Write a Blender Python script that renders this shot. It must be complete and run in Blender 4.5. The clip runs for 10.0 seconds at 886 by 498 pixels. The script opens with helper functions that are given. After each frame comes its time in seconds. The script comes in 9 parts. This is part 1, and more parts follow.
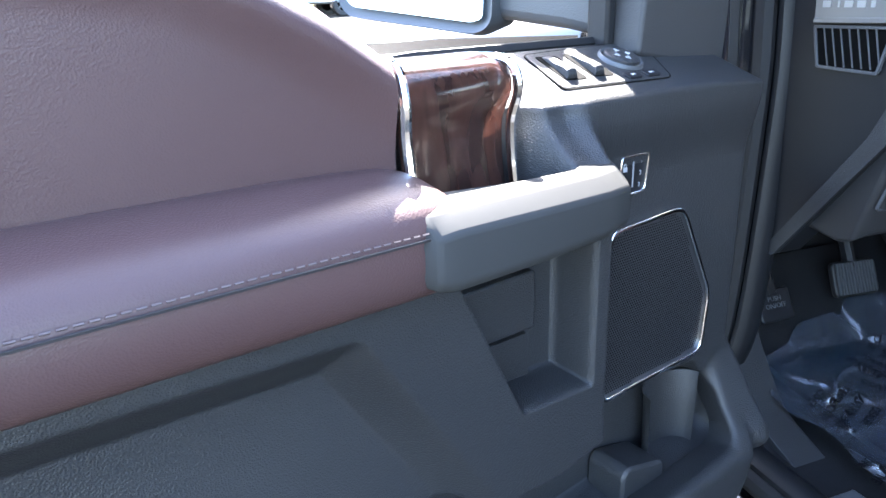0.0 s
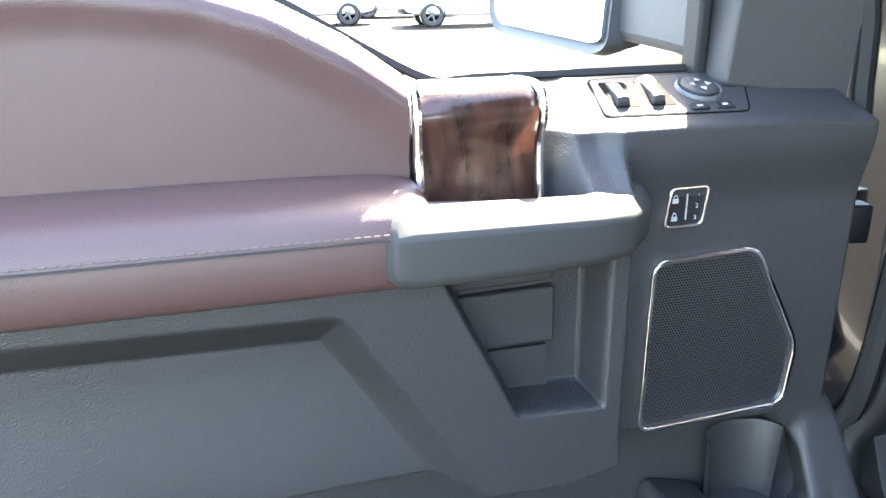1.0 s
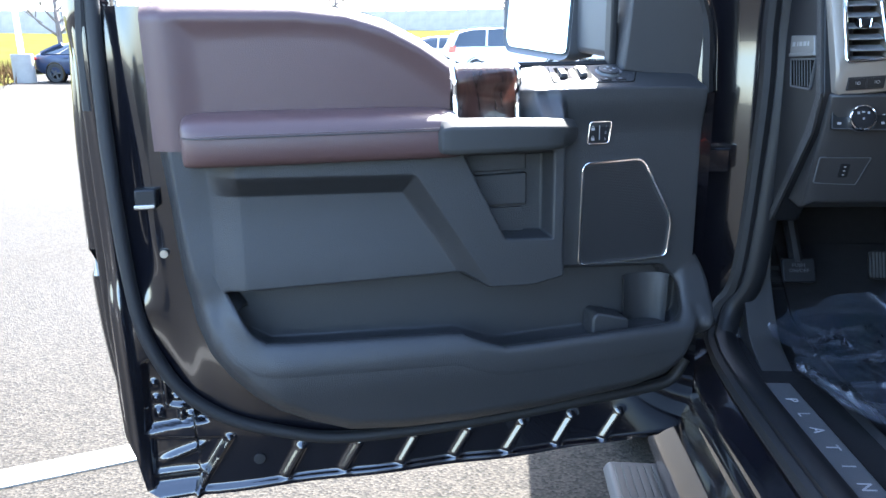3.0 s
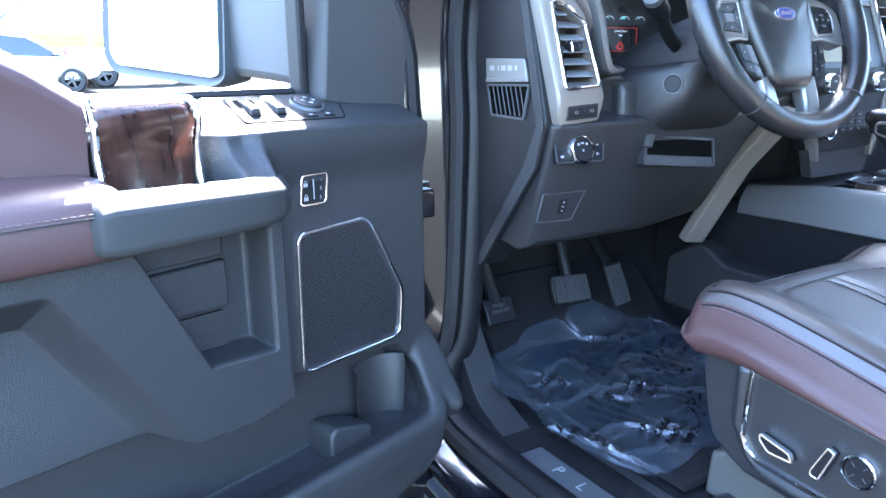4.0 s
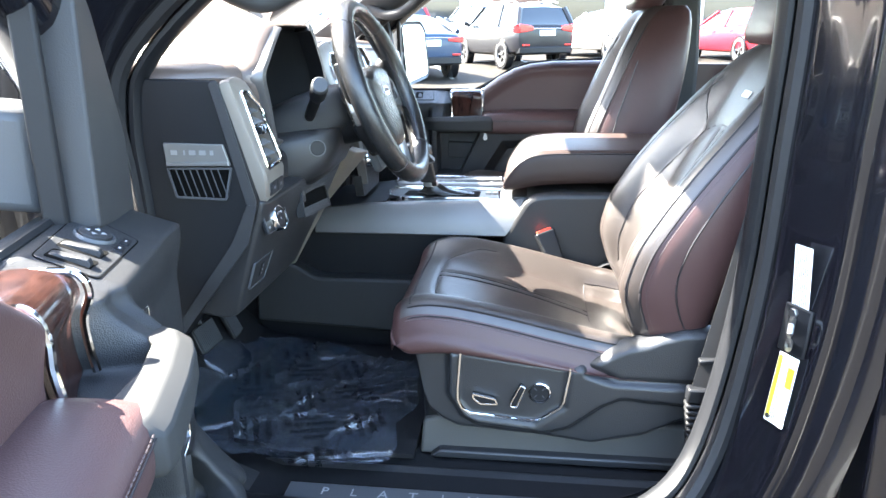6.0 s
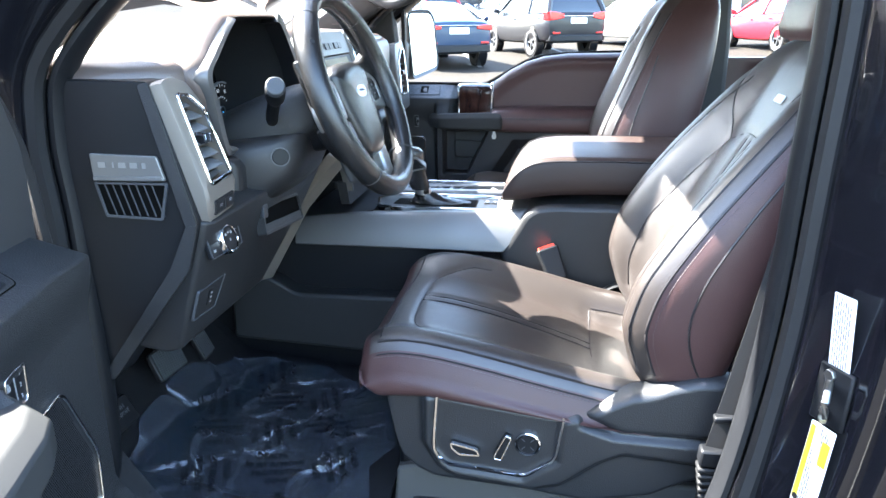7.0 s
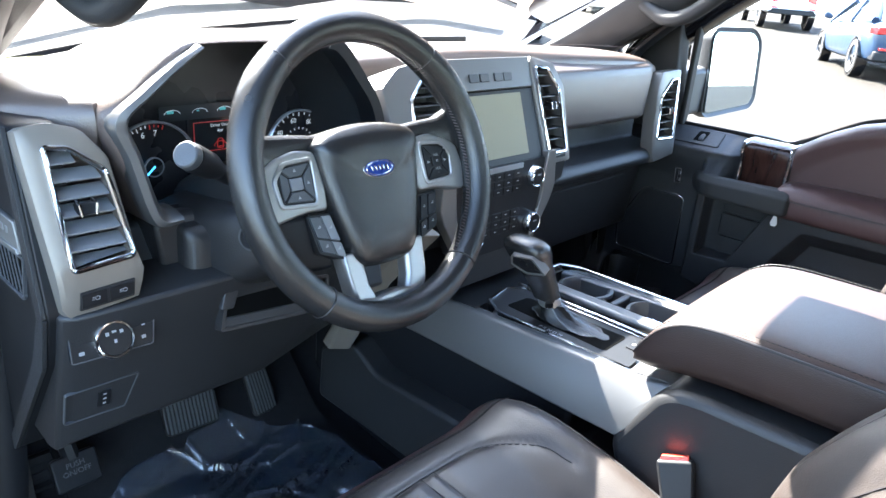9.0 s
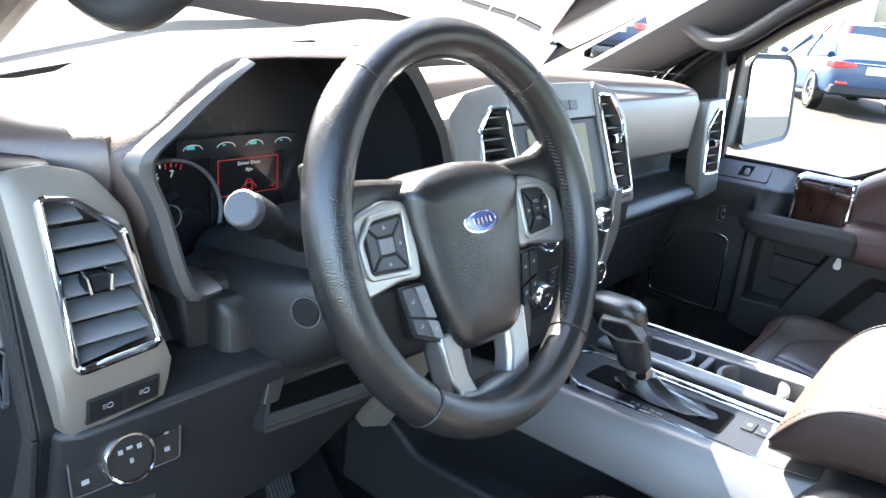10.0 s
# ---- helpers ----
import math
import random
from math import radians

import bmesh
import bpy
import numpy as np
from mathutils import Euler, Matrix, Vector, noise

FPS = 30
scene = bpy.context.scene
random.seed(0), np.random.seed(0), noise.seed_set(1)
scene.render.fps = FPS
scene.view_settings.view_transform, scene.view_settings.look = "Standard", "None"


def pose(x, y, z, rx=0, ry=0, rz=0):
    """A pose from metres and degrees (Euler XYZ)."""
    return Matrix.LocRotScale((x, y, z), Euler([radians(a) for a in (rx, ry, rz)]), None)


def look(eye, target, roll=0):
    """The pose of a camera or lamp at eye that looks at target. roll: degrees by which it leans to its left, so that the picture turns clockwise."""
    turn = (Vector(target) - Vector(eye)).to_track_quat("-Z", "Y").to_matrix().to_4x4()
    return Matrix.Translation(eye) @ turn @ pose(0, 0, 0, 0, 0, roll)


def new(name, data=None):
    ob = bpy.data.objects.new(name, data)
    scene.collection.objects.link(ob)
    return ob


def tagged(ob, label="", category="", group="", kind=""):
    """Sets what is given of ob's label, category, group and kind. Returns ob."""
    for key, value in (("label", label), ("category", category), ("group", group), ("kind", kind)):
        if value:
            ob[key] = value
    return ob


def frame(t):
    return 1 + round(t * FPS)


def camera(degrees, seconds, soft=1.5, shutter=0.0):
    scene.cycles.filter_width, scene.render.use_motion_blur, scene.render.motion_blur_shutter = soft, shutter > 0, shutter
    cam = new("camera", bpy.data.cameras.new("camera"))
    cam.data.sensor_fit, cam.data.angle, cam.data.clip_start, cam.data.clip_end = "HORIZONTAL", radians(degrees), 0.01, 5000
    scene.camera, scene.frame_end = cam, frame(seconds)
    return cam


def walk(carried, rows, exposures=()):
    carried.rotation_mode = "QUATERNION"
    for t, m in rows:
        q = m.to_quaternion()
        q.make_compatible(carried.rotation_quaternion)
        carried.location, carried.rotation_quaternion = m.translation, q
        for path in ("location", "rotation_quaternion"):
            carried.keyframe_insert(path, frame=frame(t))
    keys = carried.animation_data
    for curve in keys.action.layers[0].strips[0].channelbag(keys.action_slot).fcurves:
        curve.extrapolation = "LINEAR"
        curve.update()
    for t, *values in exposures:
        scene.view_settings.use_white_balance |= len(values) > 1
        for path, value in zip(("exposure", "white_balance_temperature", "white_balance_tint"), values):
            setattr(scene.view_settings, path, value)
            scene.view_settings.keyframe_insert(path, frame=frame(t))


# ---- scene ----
cam = camera(63.3, 10.0)
PATH = [
    (0, (-0.017, 0.02, 1.612), (0.652, 1.783, 0.946), -1.8),
    (0.5, (0.118, 0.01, 1.607), (0.292, 1.869, 0.892), -1.2),
    (1, (0.186, -0.079, 1.632), (0.142, 1.812, 0.982), -1.1),
    (1.5, (0.226, -0.361, 1.629), (0.041, 1.548, 1.061), -1.6),
    (2, (0.247, -0.655, 1.571), (0.011, 1.259, 1.04), -1.4),
    (2.2, (0.256, -0.752, 1.551), (0.002, 1.171, 1.065), -1.6),
    (3.3, (0.192, -0.686, 1.577), (0.184, 1.247, 1.063), -0.3),
    (3.5, (0.155, -0.552, 1.579), (0.392, 1.368, 1.069), -0.2),
    (4, (0.074, -0.277, 1.594), (1.074, 1.382, 1.096), -0.7),
    (4.5, (-0.029, -0.085, 1.64), (1.551, 1.039, 1.149), -0.7),
    (5, (-0.117, 0.062, 1.694), (1.71, 0.686, 1.172), -0.7),
    (5.5, (-0.307, 0.123, 1.764), (1.582, 0.466, 1.205), -1.0),
    (5.7, (-0.353, 0.141, 1.775), (1.548, 0.401, 1.212), -0.7),
    (6.8, (-0.262, 0.115, 1.782), (1.63, 0.352, 1.18), -0.7),
    (7, (-0.147, 0.079, 1.786), (1.73, 0.398, 1.173), -0.5),
    (7.5, (0.152, 0.007, 1.824), (1.951, 0.605, 1.19), 1.2),
    (8, (0.388, -0.043, 1.863), (2.045, 0.859, 1.196), 3.0),
    (8.5, (0.52, -0.135, 1.884), (2.025, 0.977, 1.18), 4.3),
    (9, (0.545, -0.175, 1.886), (1.959, 1.049, 1.177), 4.8),
    (9.5, (0.561, -0.123, 1.877), (1.991, 1.095, 1.19), 5.3),
    (10, (0.6, 0.074, 1.843), (2.101, 1.239, 1.22), 5.3),
]
EXPOSURES = [(0, 4.54, 6400, 12), (0.5, 4.99, 7200, 10), (1.0, 5.06, 7500, 10), (1.5, 4.86, 7600, 10), (2.0, 3.99, 7200, 10), (3.3, 4.04, 5900, 10), (3.6, 4.14, 5850, 10), (4.0, 5.04, 5750, 10), (4.5, 4.93, 6300, 10), (5.0, 4.77, 6600, 9), (5.5, 4.65, 6700, 8), (6.8, 4.36, 6450, 7), (7.5, 4.32, 6200, 8), (8.5, 4.28, 6200, 7), (10, 4.43, 6750, 8)]
walk(cam, [(t, look(eye, target, roll)) for t, eye, target, roll in PATH], EXPOSURES)

# ---- light: clear midday sky and a high sun ahead of the truck, a little to its right ----
SUN_WAY = Vector((0.22, 0.95, 1.0)).normalized()
world = bpy.data.worlds.new("sky")
scene.world = world
world.use_nodes = True
wn = world.node_tree.nodes
sky = wn.new("ShaderNodeTexSky")
sky.sky_type = "NISHITA"
sky.sun_disc = False
sky.sun_elevation = math.asin(SUN_WAY.z)
sky.sun_rotation = math.atan2(SUN_WAY.x, SUN_WAY.y)
sky.dust_density = 1.5
world.node_tree.links.new(sky.outputs[0], wn["Background"].inputs[0])
wn["Background"].inputs[1].default_value = 0.14
sun_data = bpy.data.lights.new("sun", "SUN")
sun_data.energy = 4.9
sun_data.angle = radians(0.5)
sun_data.color = (1.0, 0.965, 0.91)
sun = new("sun", sun_data)
sun.rotation_mode = "QUATERNION"
sun.rotation_quaternion = SUN_WAY.to_track_quat("Z", "Y")
sun.location = (4, 12, 20)


# ---- materials ----
def mat(name, color, rough=0.5, metal=0.0, bump=0.0, scale=400.0, vary=0.15, vscale=6.0, coat=0.0, spec=0.5, voronoi=False, detail=4.0, coat_rough=0.05, wrinkle=0.0):
    m = bpy.data.materials.new(name)
    m.use_nodes = True
    nt = m.node_tree
    b = nt.nodes["Principled BSDF"]
    b.inputs["Roughness"].default_value = rough
    b.inputs["Metallic"].default_value = metal
    b.inputs["Coat Weight"].default_value = coat
    b.inputs["Coat Roughness"].default_value = coat_rough
    b.inputs["Specular IOR Level"].default_value = spec
    tc = nt.nodes.new("ShaderNodeTexCoord")
    big = nt.nodes.new("ShaderNodeTexNoise")
    big.inputs["Scale"].default_value = vscale
    big.inputs["Detail"].default_value = detail
    nt.links.new(tc.outputs["Object"], big.inputs["Vector"])
    mix = nt.nodes.new("ShaderNodeMix")
    mix.data_type = "RGBA"
    c = Vector(color)
    mix.inputs[6].default_value = (*(c * (1 - vary)), 1)
    mix.inputs[7].default_value = (*[min(1, x) for x in c * (1 + vary)], 1)
    nt.links.new(big.outputs["Fac"], mix.inputs[0])
    nt.links.new(mix.outputs[2], b.inputs["Base Color"])
    mr = nt.nodes.new("ShaderNodeMapRange")
    mr.inputs["To Min"].default_value = max(0.02, rough * 0.85)
    mr.inputs["To Max"].default_value = min(1.0, rough * 1.15)
    nt.links.new(big.outputs["Fac"], mr.inputs["Value"])
    nt.links.new(mr.outputs[0], b.inputs["Roughness"])
    if bump > 0:
        fine = nt.nodes.new("ShaderNodeTexVoronoi" if voronoi else "ShaderNodeTexNoise")
        fine.inputs["Scale"].default_value = scale
        nt.links.new(tc.outputs["Object"], fine.inputs["Vector"])
        bp = nt.nodes.new("ShaderNodeBump")
        bp.inputs["Strength"].default_value = bump
        bp.inputs["Distance"].default_value = 0.001
        nt.links.new(fine.outputs["Distance" if voronoi else "Fac"], bp.inputs["Height"])
        nt.links.new(bp.outputs[0], b.inputs["Normal"])
        if wrinkle:
            soft = nt.nodes.new("ShaderNodeTexNoise")
            soft.inputs["Scale"].default_value = 26
            soft.inputs["Detail"].default_value = 5
            soft.inputs["Distortion"].default_value = 0.8
            nt.links.new(tc.outputs["Object"], soft.inputs["Vector"])
            b2 = nt.nodes.new("ShaderNodeBump")
            b2.inputs["Strength"].default_value = wrinkle
            b2.inputs["Distance"].default_value = 0.006
            nt.links.new(soft.outputs["Fac"], b2.inputs["Height"])
            nt.links.new(b2.outputs[0], bp.inputs["Normal"])
    return m


LEATHER = mat("leather_maroon", (0.056, 0.0275, 0.0255), 0.4, bump=0.2, scale=600, voronoi=True, vary=0.12, spec=0.38, wrinkle=0.05)
ARM_LEATHER = mat("armrest_leather", (0.03, 0.0178, 0.0148), 0.5, bump=0.2, scale=600, voronoi=True, vary=0.12, spec=0.36, wrinkle=0.04)
DOOR_LEATHER = mat("door_leather", (0.062, 0.034, 0.0325), 0.42, bump=0.22, scale=650, voronoi=True, vary=0.1, spec=0.34)
LEATHER_DARK = mat("leather_dark_brown", (0.026, 0.0195, 0.0168), 0.43, bump=0.16, scale=600, voronoi=True, vary=0.15, spec=0.85, wrinkle=0.1)
LEATHER_BLACK = mat("leather_black", (0.013, 0.0128, 0.0132), 0.26, bump=0.3, scale=720, voronoi=True, spec=0.65)
LEATHER_BLACK.node_tree.nodes["Bump"].invert = True
DASH_LEATHER = mat("dash_leather", (0.095, 0.071, 0.06), 0.38, bump=0.2, scale=420, voronoi=True, vary=0.12, spec=0.6)
PIPING = mat("piping", (0.012, 0.01, 0.011), 0.5)
STITCH = mat("stitch", (0.075, 0.054, 0.052), 0.7)
PLASTIC = mat("black_plastic", (0.0182, 0.0188, 0.0204), 0.48, spec=0.4, bump=0.5, scale=640, voronoi=True, vary=0.14)
PLASTIC_SMOOTH = mat("black_plastic_smooth", (0.0075, 0.008, 0.0095), 0.46, vary=0.1, spec=0.26)
SEAT_PLASTIC = mat("seat_plastic", (0.0165, 0.017, 0.0185), 0.4, bump=0.3, scale=520, voronoi=True, vary=0.1)
RAIL_GREY = mat("seat_rail_grey", (0.06, 0.058, 0.054), 0.55, spec=0.3)
SLAT = mat("slat_grey", (0.14, 0.142, 0.15), 0.36)
PLASTIC_GREY = mat("grey_plastic", (0.05, 0.053, 0.058), 0.45, bump=0.2, scale=480, voronoi=True)
GLOSS_BLACK = mat("gloss_black", (0.006, 0.006, 0.007), 0.12, coat=0.6)
SILVER = mat("silver_paint", (0.155, 0.15, 0.143), 0.4, metal=0.45, bump=0.05, scale=900, vary=0.05)
SPOKE_SILVER = mat("bright_satin_silver", (0.34, 0.332, 0.322), 0.36, metal=0.85, bump=0.05, scale=900, vary=0.05)
DECK_SILVER = mat("deck_silver", (0.142, 0.14, 0.139), 0.45, metal=0.7, bump=0.05, scale=900, vary=0.05)
VENT_SILVER = mat("warm_satin_silver", (0.195, 0.174, 0.15), 0.46, metal=0.4, bump=0.05, scale=900, vary=0.06)
# darker copy of the slat grey: the recess shade is in its colour
SHADED_SLAT = mat("shaded_vent_slat", (0.014, 0.0145, 0.016), 0.4)
DASH_PLASTIC = mat("lower_dash_plastic", (0.0165, 0.0166, 0.0178), 0.46, spec=0.4, bump=0.22, scale=620, voronoi=True, vary=0.12)
SILVER_DARK = mat("satin_grey_paint", (0.029, 0.029, 0.0286), 0.64, metal=0.0, spec=0.2, bump=0.05, scale=900, vary=0.05)
CHROME = mat("chrome", (0.75, 0.76, 0.78), 0.08, metal=1.0, vary=0.03)
RUBBER = mat("rubber_seal", (0.010, 0.010, 0.011), 0.6, spec=0.3, bump=0.2, scale=200)
PAINT = mat("black_car_paint", (0.005, 0.005, 0.007), 0.14, coat=0.7, vary=0.1, bump=0.02, scale=60, coat_rough=0.03)
CARPET = mat("carpet", (0.0105, 0.0105, 0.0115), 0.95, bump=1.0, scale=700, vary=0.4, vscale=60, spec=0.12)
HEADLINER = mat("headliner", (0.3, 0.29, 0.27), 0.9, bump=0.4, scale=600)
PILLAR = mat("pillar_trim", (0.022, 0.022, 0.0235), 0.6, bump=0.4, scale=500)
MESH_GRILLE = mat("speaker_mesh", (0.02, 0.0205, 0.023), 0.45)
# near-black colour that paints the shade inside gaps and openings
HOLE_SHADE = mat("hole_shade", (0.002, 0.002, 0.002), 0.9, vary=0.05, spec=0.05)
BELT = mat("belt_webbing", (0.018, 0.0172, 0.017), 0.75, bump=0.25, scale=900, spec=0.3)
RED_PLASTIC = mat("red_plastic", (0.75, 0.06, 0.03), 0.35)
WHITE_PRINT = mat("white_print", (0.26, 0.26, 0.265), 0.6, vary=0.03)
PRINT_DARK = mat("dark_print", (0.006, 0.006, 0.007), 0.6, vary=0.03)
FILM_INK = mat("film_ink", (0.003, 0.003, 0.004), 1.0, spec=0.05, vary=0.03)
PAPER = mat("sticker_paper", (0.72, 0.73, 0.72), 0.5, vary=0.04)
YELLOW = mat("yellow_print", (0.75, 0.6, 0.03), 0.5, vary=0.05)
EMBLEM_BLUE = mat("emblem_blue", (0.01, 0.03, 0.16), 0.2, coat=1.0, vary=0.1)
ALU = mat("ribbed_aluminium", (0.35, 0.36, 0.37), 0.45, metal=0.9, bump=0.1)
# pale base colour paints the daylight glare that washes out the screen
SCREEN_GLARE = mat("screen_glare", (0.24, 0.225, 0.16), 0.5, spec=0.1, vary=0.03)
TYRE = mat("tyre_rubber", (0.02, 0.02, 0.02), 0.8, bump=0.5, scale=90)
STEEL = mat("bare_steel", (0.35, 0.34, 0.32), 0.35, metal=1.0)


def glow(name, color, strength):
    m = mat(name, color, 0.4, vary=0.02)
    b = m.node_tree.nodes["Principled BSDF"]
    b.inputs["Emission Color"].default_value = (*color, 1)
    b.inputs["Emission Strength"].default_value = strength
    return m


GLOW_WHITE = glow("dial_white", (0.7, 0.75, 0.8), 0.03)
GLOW_RED = glow("dial_red", (0.7, 0.045, 0.04), 0.012)
DIAL_RIM = mat("dial_rim", (0.5, 0.52, 0.55), 0.25, metal=0.5, vary=0.05)
LID = mat("glovebox_skin", (0.06, 0.049, 0.048), 0.42, bump=0.12, scale=700, voronoi=True, spec=0.6)
GLOW_CYAN = glow("dial_cyan", (0.08, 0.4, 0.42), 0.03)
GLOW_BLUE = glow("dial_blue", (0.05, 0.35, 0.9), 0.25)


def glass(name, tint=(0.9, 0.95, 0.95), rough=0.0):
    m = bpy.data.materials.new(name)
    m.use_nodes = True
    nt = m.node_tree
    nt.nodes.remove(nt.nodes["Principled BSDF"])
    tr = nt.nodes.new("ShaderNodeBsdfTransparent")
    tr.inputs[0].default_value = (*tint, 1)
    gl = nt.nodes.new("ShaderNodeBsdfGlossy")
    gl.inputs["Roughness"].default_value = rough
    fr = nt.nodes.new("ShaderNodeFresnel")
    fr.inputs[0].default_value = 1.45
    mx = nt.nodes.new("ShaderNodeMixShader")
    nt.links.new(fr.outputs[0], mx.inputs[0])
    nt.links.new(tr.outputs[0], mx.inputs[1])
    nt.links.new(gl.outputs[0], mx.inputs[2])
    nt.links.new(mx.outputs[0], nt.nodes["Material Output"].inputs[0])
    return m


GLASS = glass("window_glass")
GLASS_DARK = mat("tinted_glass", (0.02, 0.025, 0.03), 0.05, coat=0.5, vary=0.05)
MIRROR = mat("mirror_glass", (0.47, 0.55, 0.6), 0.015, metal=1.0, vary=0.01)


def wood_mat():
    m = mat("burl_wood", (0.06, 0.022, 0.013), 0.2, coat=0.6)
    nt = m.node_tree
    b = nt.nodes["Principled BSDF"]
    tc = nt.nodes["Texture Coordinate"]
    mp = nt.nodes.new("ShaderNodeMapping")
    mp.inputs["Scale"].default_value = (2.2, 2.2, 0.45)
    nt.links.new(tc.outputs["Object"], mp.inputs["Vector"])
    w = nt.nodes.new("ShaderNodeTexNoise")
    w.inputs["Scale"].default_value = 22
    w.inputs["Detail"].default_value = 6
    w.inputs["Distortion"].default_value = 1.2
    nt.links.new(mp.outputs[0], w.inputs["Vector"])
    r = nt.nodes.new("ShaderNodeValToRGB")
    r.color_ramp.elements[0].position = 0.35
    r.color_ramp.elements[0].color = (0.034, 0.015, 0.012, 1)
    r.color_ramp.elements[1].position = 0.7
    r.color_ramp.elements[1].color = (0.088, 0.038, 0.028, 1)
    nt.links.new(w.outputs["Fac"], r.inputs[0])
    nt.links.new(r.outputs[0], b.inputs["Base Color"])
    return m


WOOD = wood_mat()


# ---- mesh tools ----
def frame_at(o, ax, ay):
    ax = Vector(ax).normalized()
    az = ax.cross(Vector(ay)).normalized()
    ay = az.cross(ax)
    m = Matrix((ax, ay, az)).transposed().to_4x4()
    m.translation = o
    return m


def box(bm, c, s, m=None):
    m = m or Matrix()
    r = bmesh.ops.create_cube(bm, size=1.0, matrix=m @ Matrix.Translation(c) @ Matrix.Diagonal((*s, 1)))
    return r["verts"]


def prism(bm, pts, m, d0, d1, inset=0.0):
    """A closed outline in the x, y plane of m, pushed from z = d0 to z = d1; inset draws the far face together."""
    cx = sum(p[0] for p in pts) / len(pts)
    cy = sum(p[1] for p in pts) / len(pts)
    lo = [bm.verts.new(m @ Vector((x, y, d0))) for x, y in pts]
    hi = []
    for x, y in pts:
        d = Vector((cx - x, cy - y))
        k = inset / max(d.length, 1e-6)
        hi.append(bm.verts.new(m @ Vector((x + d.x * k, y + d.y * k, d1))))
    n = len(pts)
    bm.faces.new(lo[::-1])
    bm.faces.new(hi)
    for i in range(n):
        bm.faces.new((lo[i], lo[(i + 1) % n], hi[(i + 1) % n], hi[i]))


def frame_ring(bm, pts, m, width, d0, d1):
    """A raised frame that follows a closed outline inwards by width."""
    inner = offset(pts, width)
    n = len(pts)
    rows = []
    for loop, d in ((pts, d0), (pts, d1), (inner, d1), (inner, d0)):
        rows.append([bm.verts.new(m @ Vector((x, y, d))) for x, y in loop])
    for a in range(4):
        p, q = rows[a], rows[(a + 1) % 4]
        for i in range(n):
            bm.faces.new((p[i], p[(i + 1) % n], q[(i + 1) % n], q[i]))


def offset(pts, d):
    """The outline moved inwards by d."""
    n = len(pts)
    area = sum(pts[i][0] * pts[(i + 1) % n][1] - pts[(i + 1) % n][0] * pts[i][1] for i in range(n))
    s = 1 if area > 0 else -1
    out = []
    for i in range(n):
        p0, p1, p2 = Vector(pts[i - 1]), Vector(pts[i]), Vector(pts[(i + 1) % n])
        a, b = (p1 - p0), (p2 - p1)
        a = a.normalized() if a.length > 1e-9 else b.normalized()
        b = b.normalized() if b.length > 1e-9 else a
        na, nb = Vector((-a.y, a.x)) * s, Vector((-b.y, b.x)) * s
        k = na + nb
        k = k / max(0.3, k.dot(na)) if k.length > 1e-6 else na
        out.append(tuple(p1 + k * d))
    return out


def rounded(pts, r, n=5):
    """An outline with its corners rounded to about r."""
    out = []
    k = len(pts)
    for i in range(k):
        p, a, b = Vector(pts[i]), Vector(pts[i - 1]), Vector(pts[(i + 1) % k])
        da, db = a - p, b - p
        q = min(r, da.length * 0.45, db.length * 0.45)
        s, e = p + da.normalized() * q, p + db.normalized() * q
        for j in range(n + 1):
            t = j / n
            out.append(tuple((1 - t) ** 2 * s + 2 * t * (1 - t) * p + t * t * e))
    return out


def rect(w, h, r=0.0, n=5, cx=0.0, cy=0.0):
    pts = [(cx - w / 2, cy - h / 2), (cx + w / 2, cy - h / 2), (cx + w / 2, cy + h / 2), (cx - w / 2, cy + h / 2)]
    return rounded(pts, r, n) if r else pts


def loft(bm, rings, cap=True, closed=True):
    rows = [[bm.verts.new(p) for p in ring] for ring in rings]
    n = len(rows[0])
    for a, b in zip(rows, rows[1:]):
        for i in range(n if closed else n - 1):
            bm.faces.new((a[i], a[(i + 1) % n], b[(i + 1) % n], b[i]))
    if cap:
        bm.faces.new(rows[0][::-1])
        bm.faces.new(rows[-1])
    return rows


def spline(points, n=6):
    """A smooth line through the points."""
    p = [Vector(q) for q in points]
    p = [p[0] * 2 - p[1]] + p + [p[-1] * 2 - p[-2]]
    out = []
    for i in range(1, len(p) - 2):
        for j in range(n):
            t = j / n
            a, b, c, d = p[i - 1 : i + 3]
            out.append(0.5 * ((2 * b) + (c - a) * t + (2 * a - 5 * b + 4 * c - d) * t * t + (3 * b - a - 3 * c + d) * t ** 3))
    out.append(p[-2])
    return out


def tube(bm, path, r, n=8, closed=False, flat=1.0, up=(0, 0, 1)):
    """A round or flattened bar along a path; r may be a list."""
    path = [Vector(p) for p in path]
    rings = []
    k = len(path)
    for i, p in enumerate(path):
        a = path[(i - 1) % k] if closed or i > 0 else p
        b = path[(i + 1) % k] if closed or i < k - 1 else p
        t = (b - a).normalized()
        s = t.cross(Vector(up))
        s = s.normalized() if s.length > 1e-4 else t.orthogonal().normalized()
        u = s.cross(t)
        q = r[i] if isinstance(r, (list, tuple)) else r
        rings.append([p + s * q * math.cos(2 * math.pi * j / n) + u * q * flat * math.sin(2 * math.pi * j / n) for j in range(n)])
    if closed:
        rings.append(rings[0])
    rows = loft(bm, rings, cap=not closed)
    if closed:
        bmesh.ops.remove_doubles(bm, verts=bm.verts, dist=1e-6)
    return rows


def cyl(bm, m, r, h, n=24, r2=None):
    """A round bar from the origin of m along its z."""
    r2 = r if r2 is None else r2
    loft(bm, [[m @ Vector((q * math.cos(2 * math.pi * j / n), q * math.sin(2 * math.pi * j / n), z)) for j in range(n)] for q, z in ((r, 0), (r2, h))])


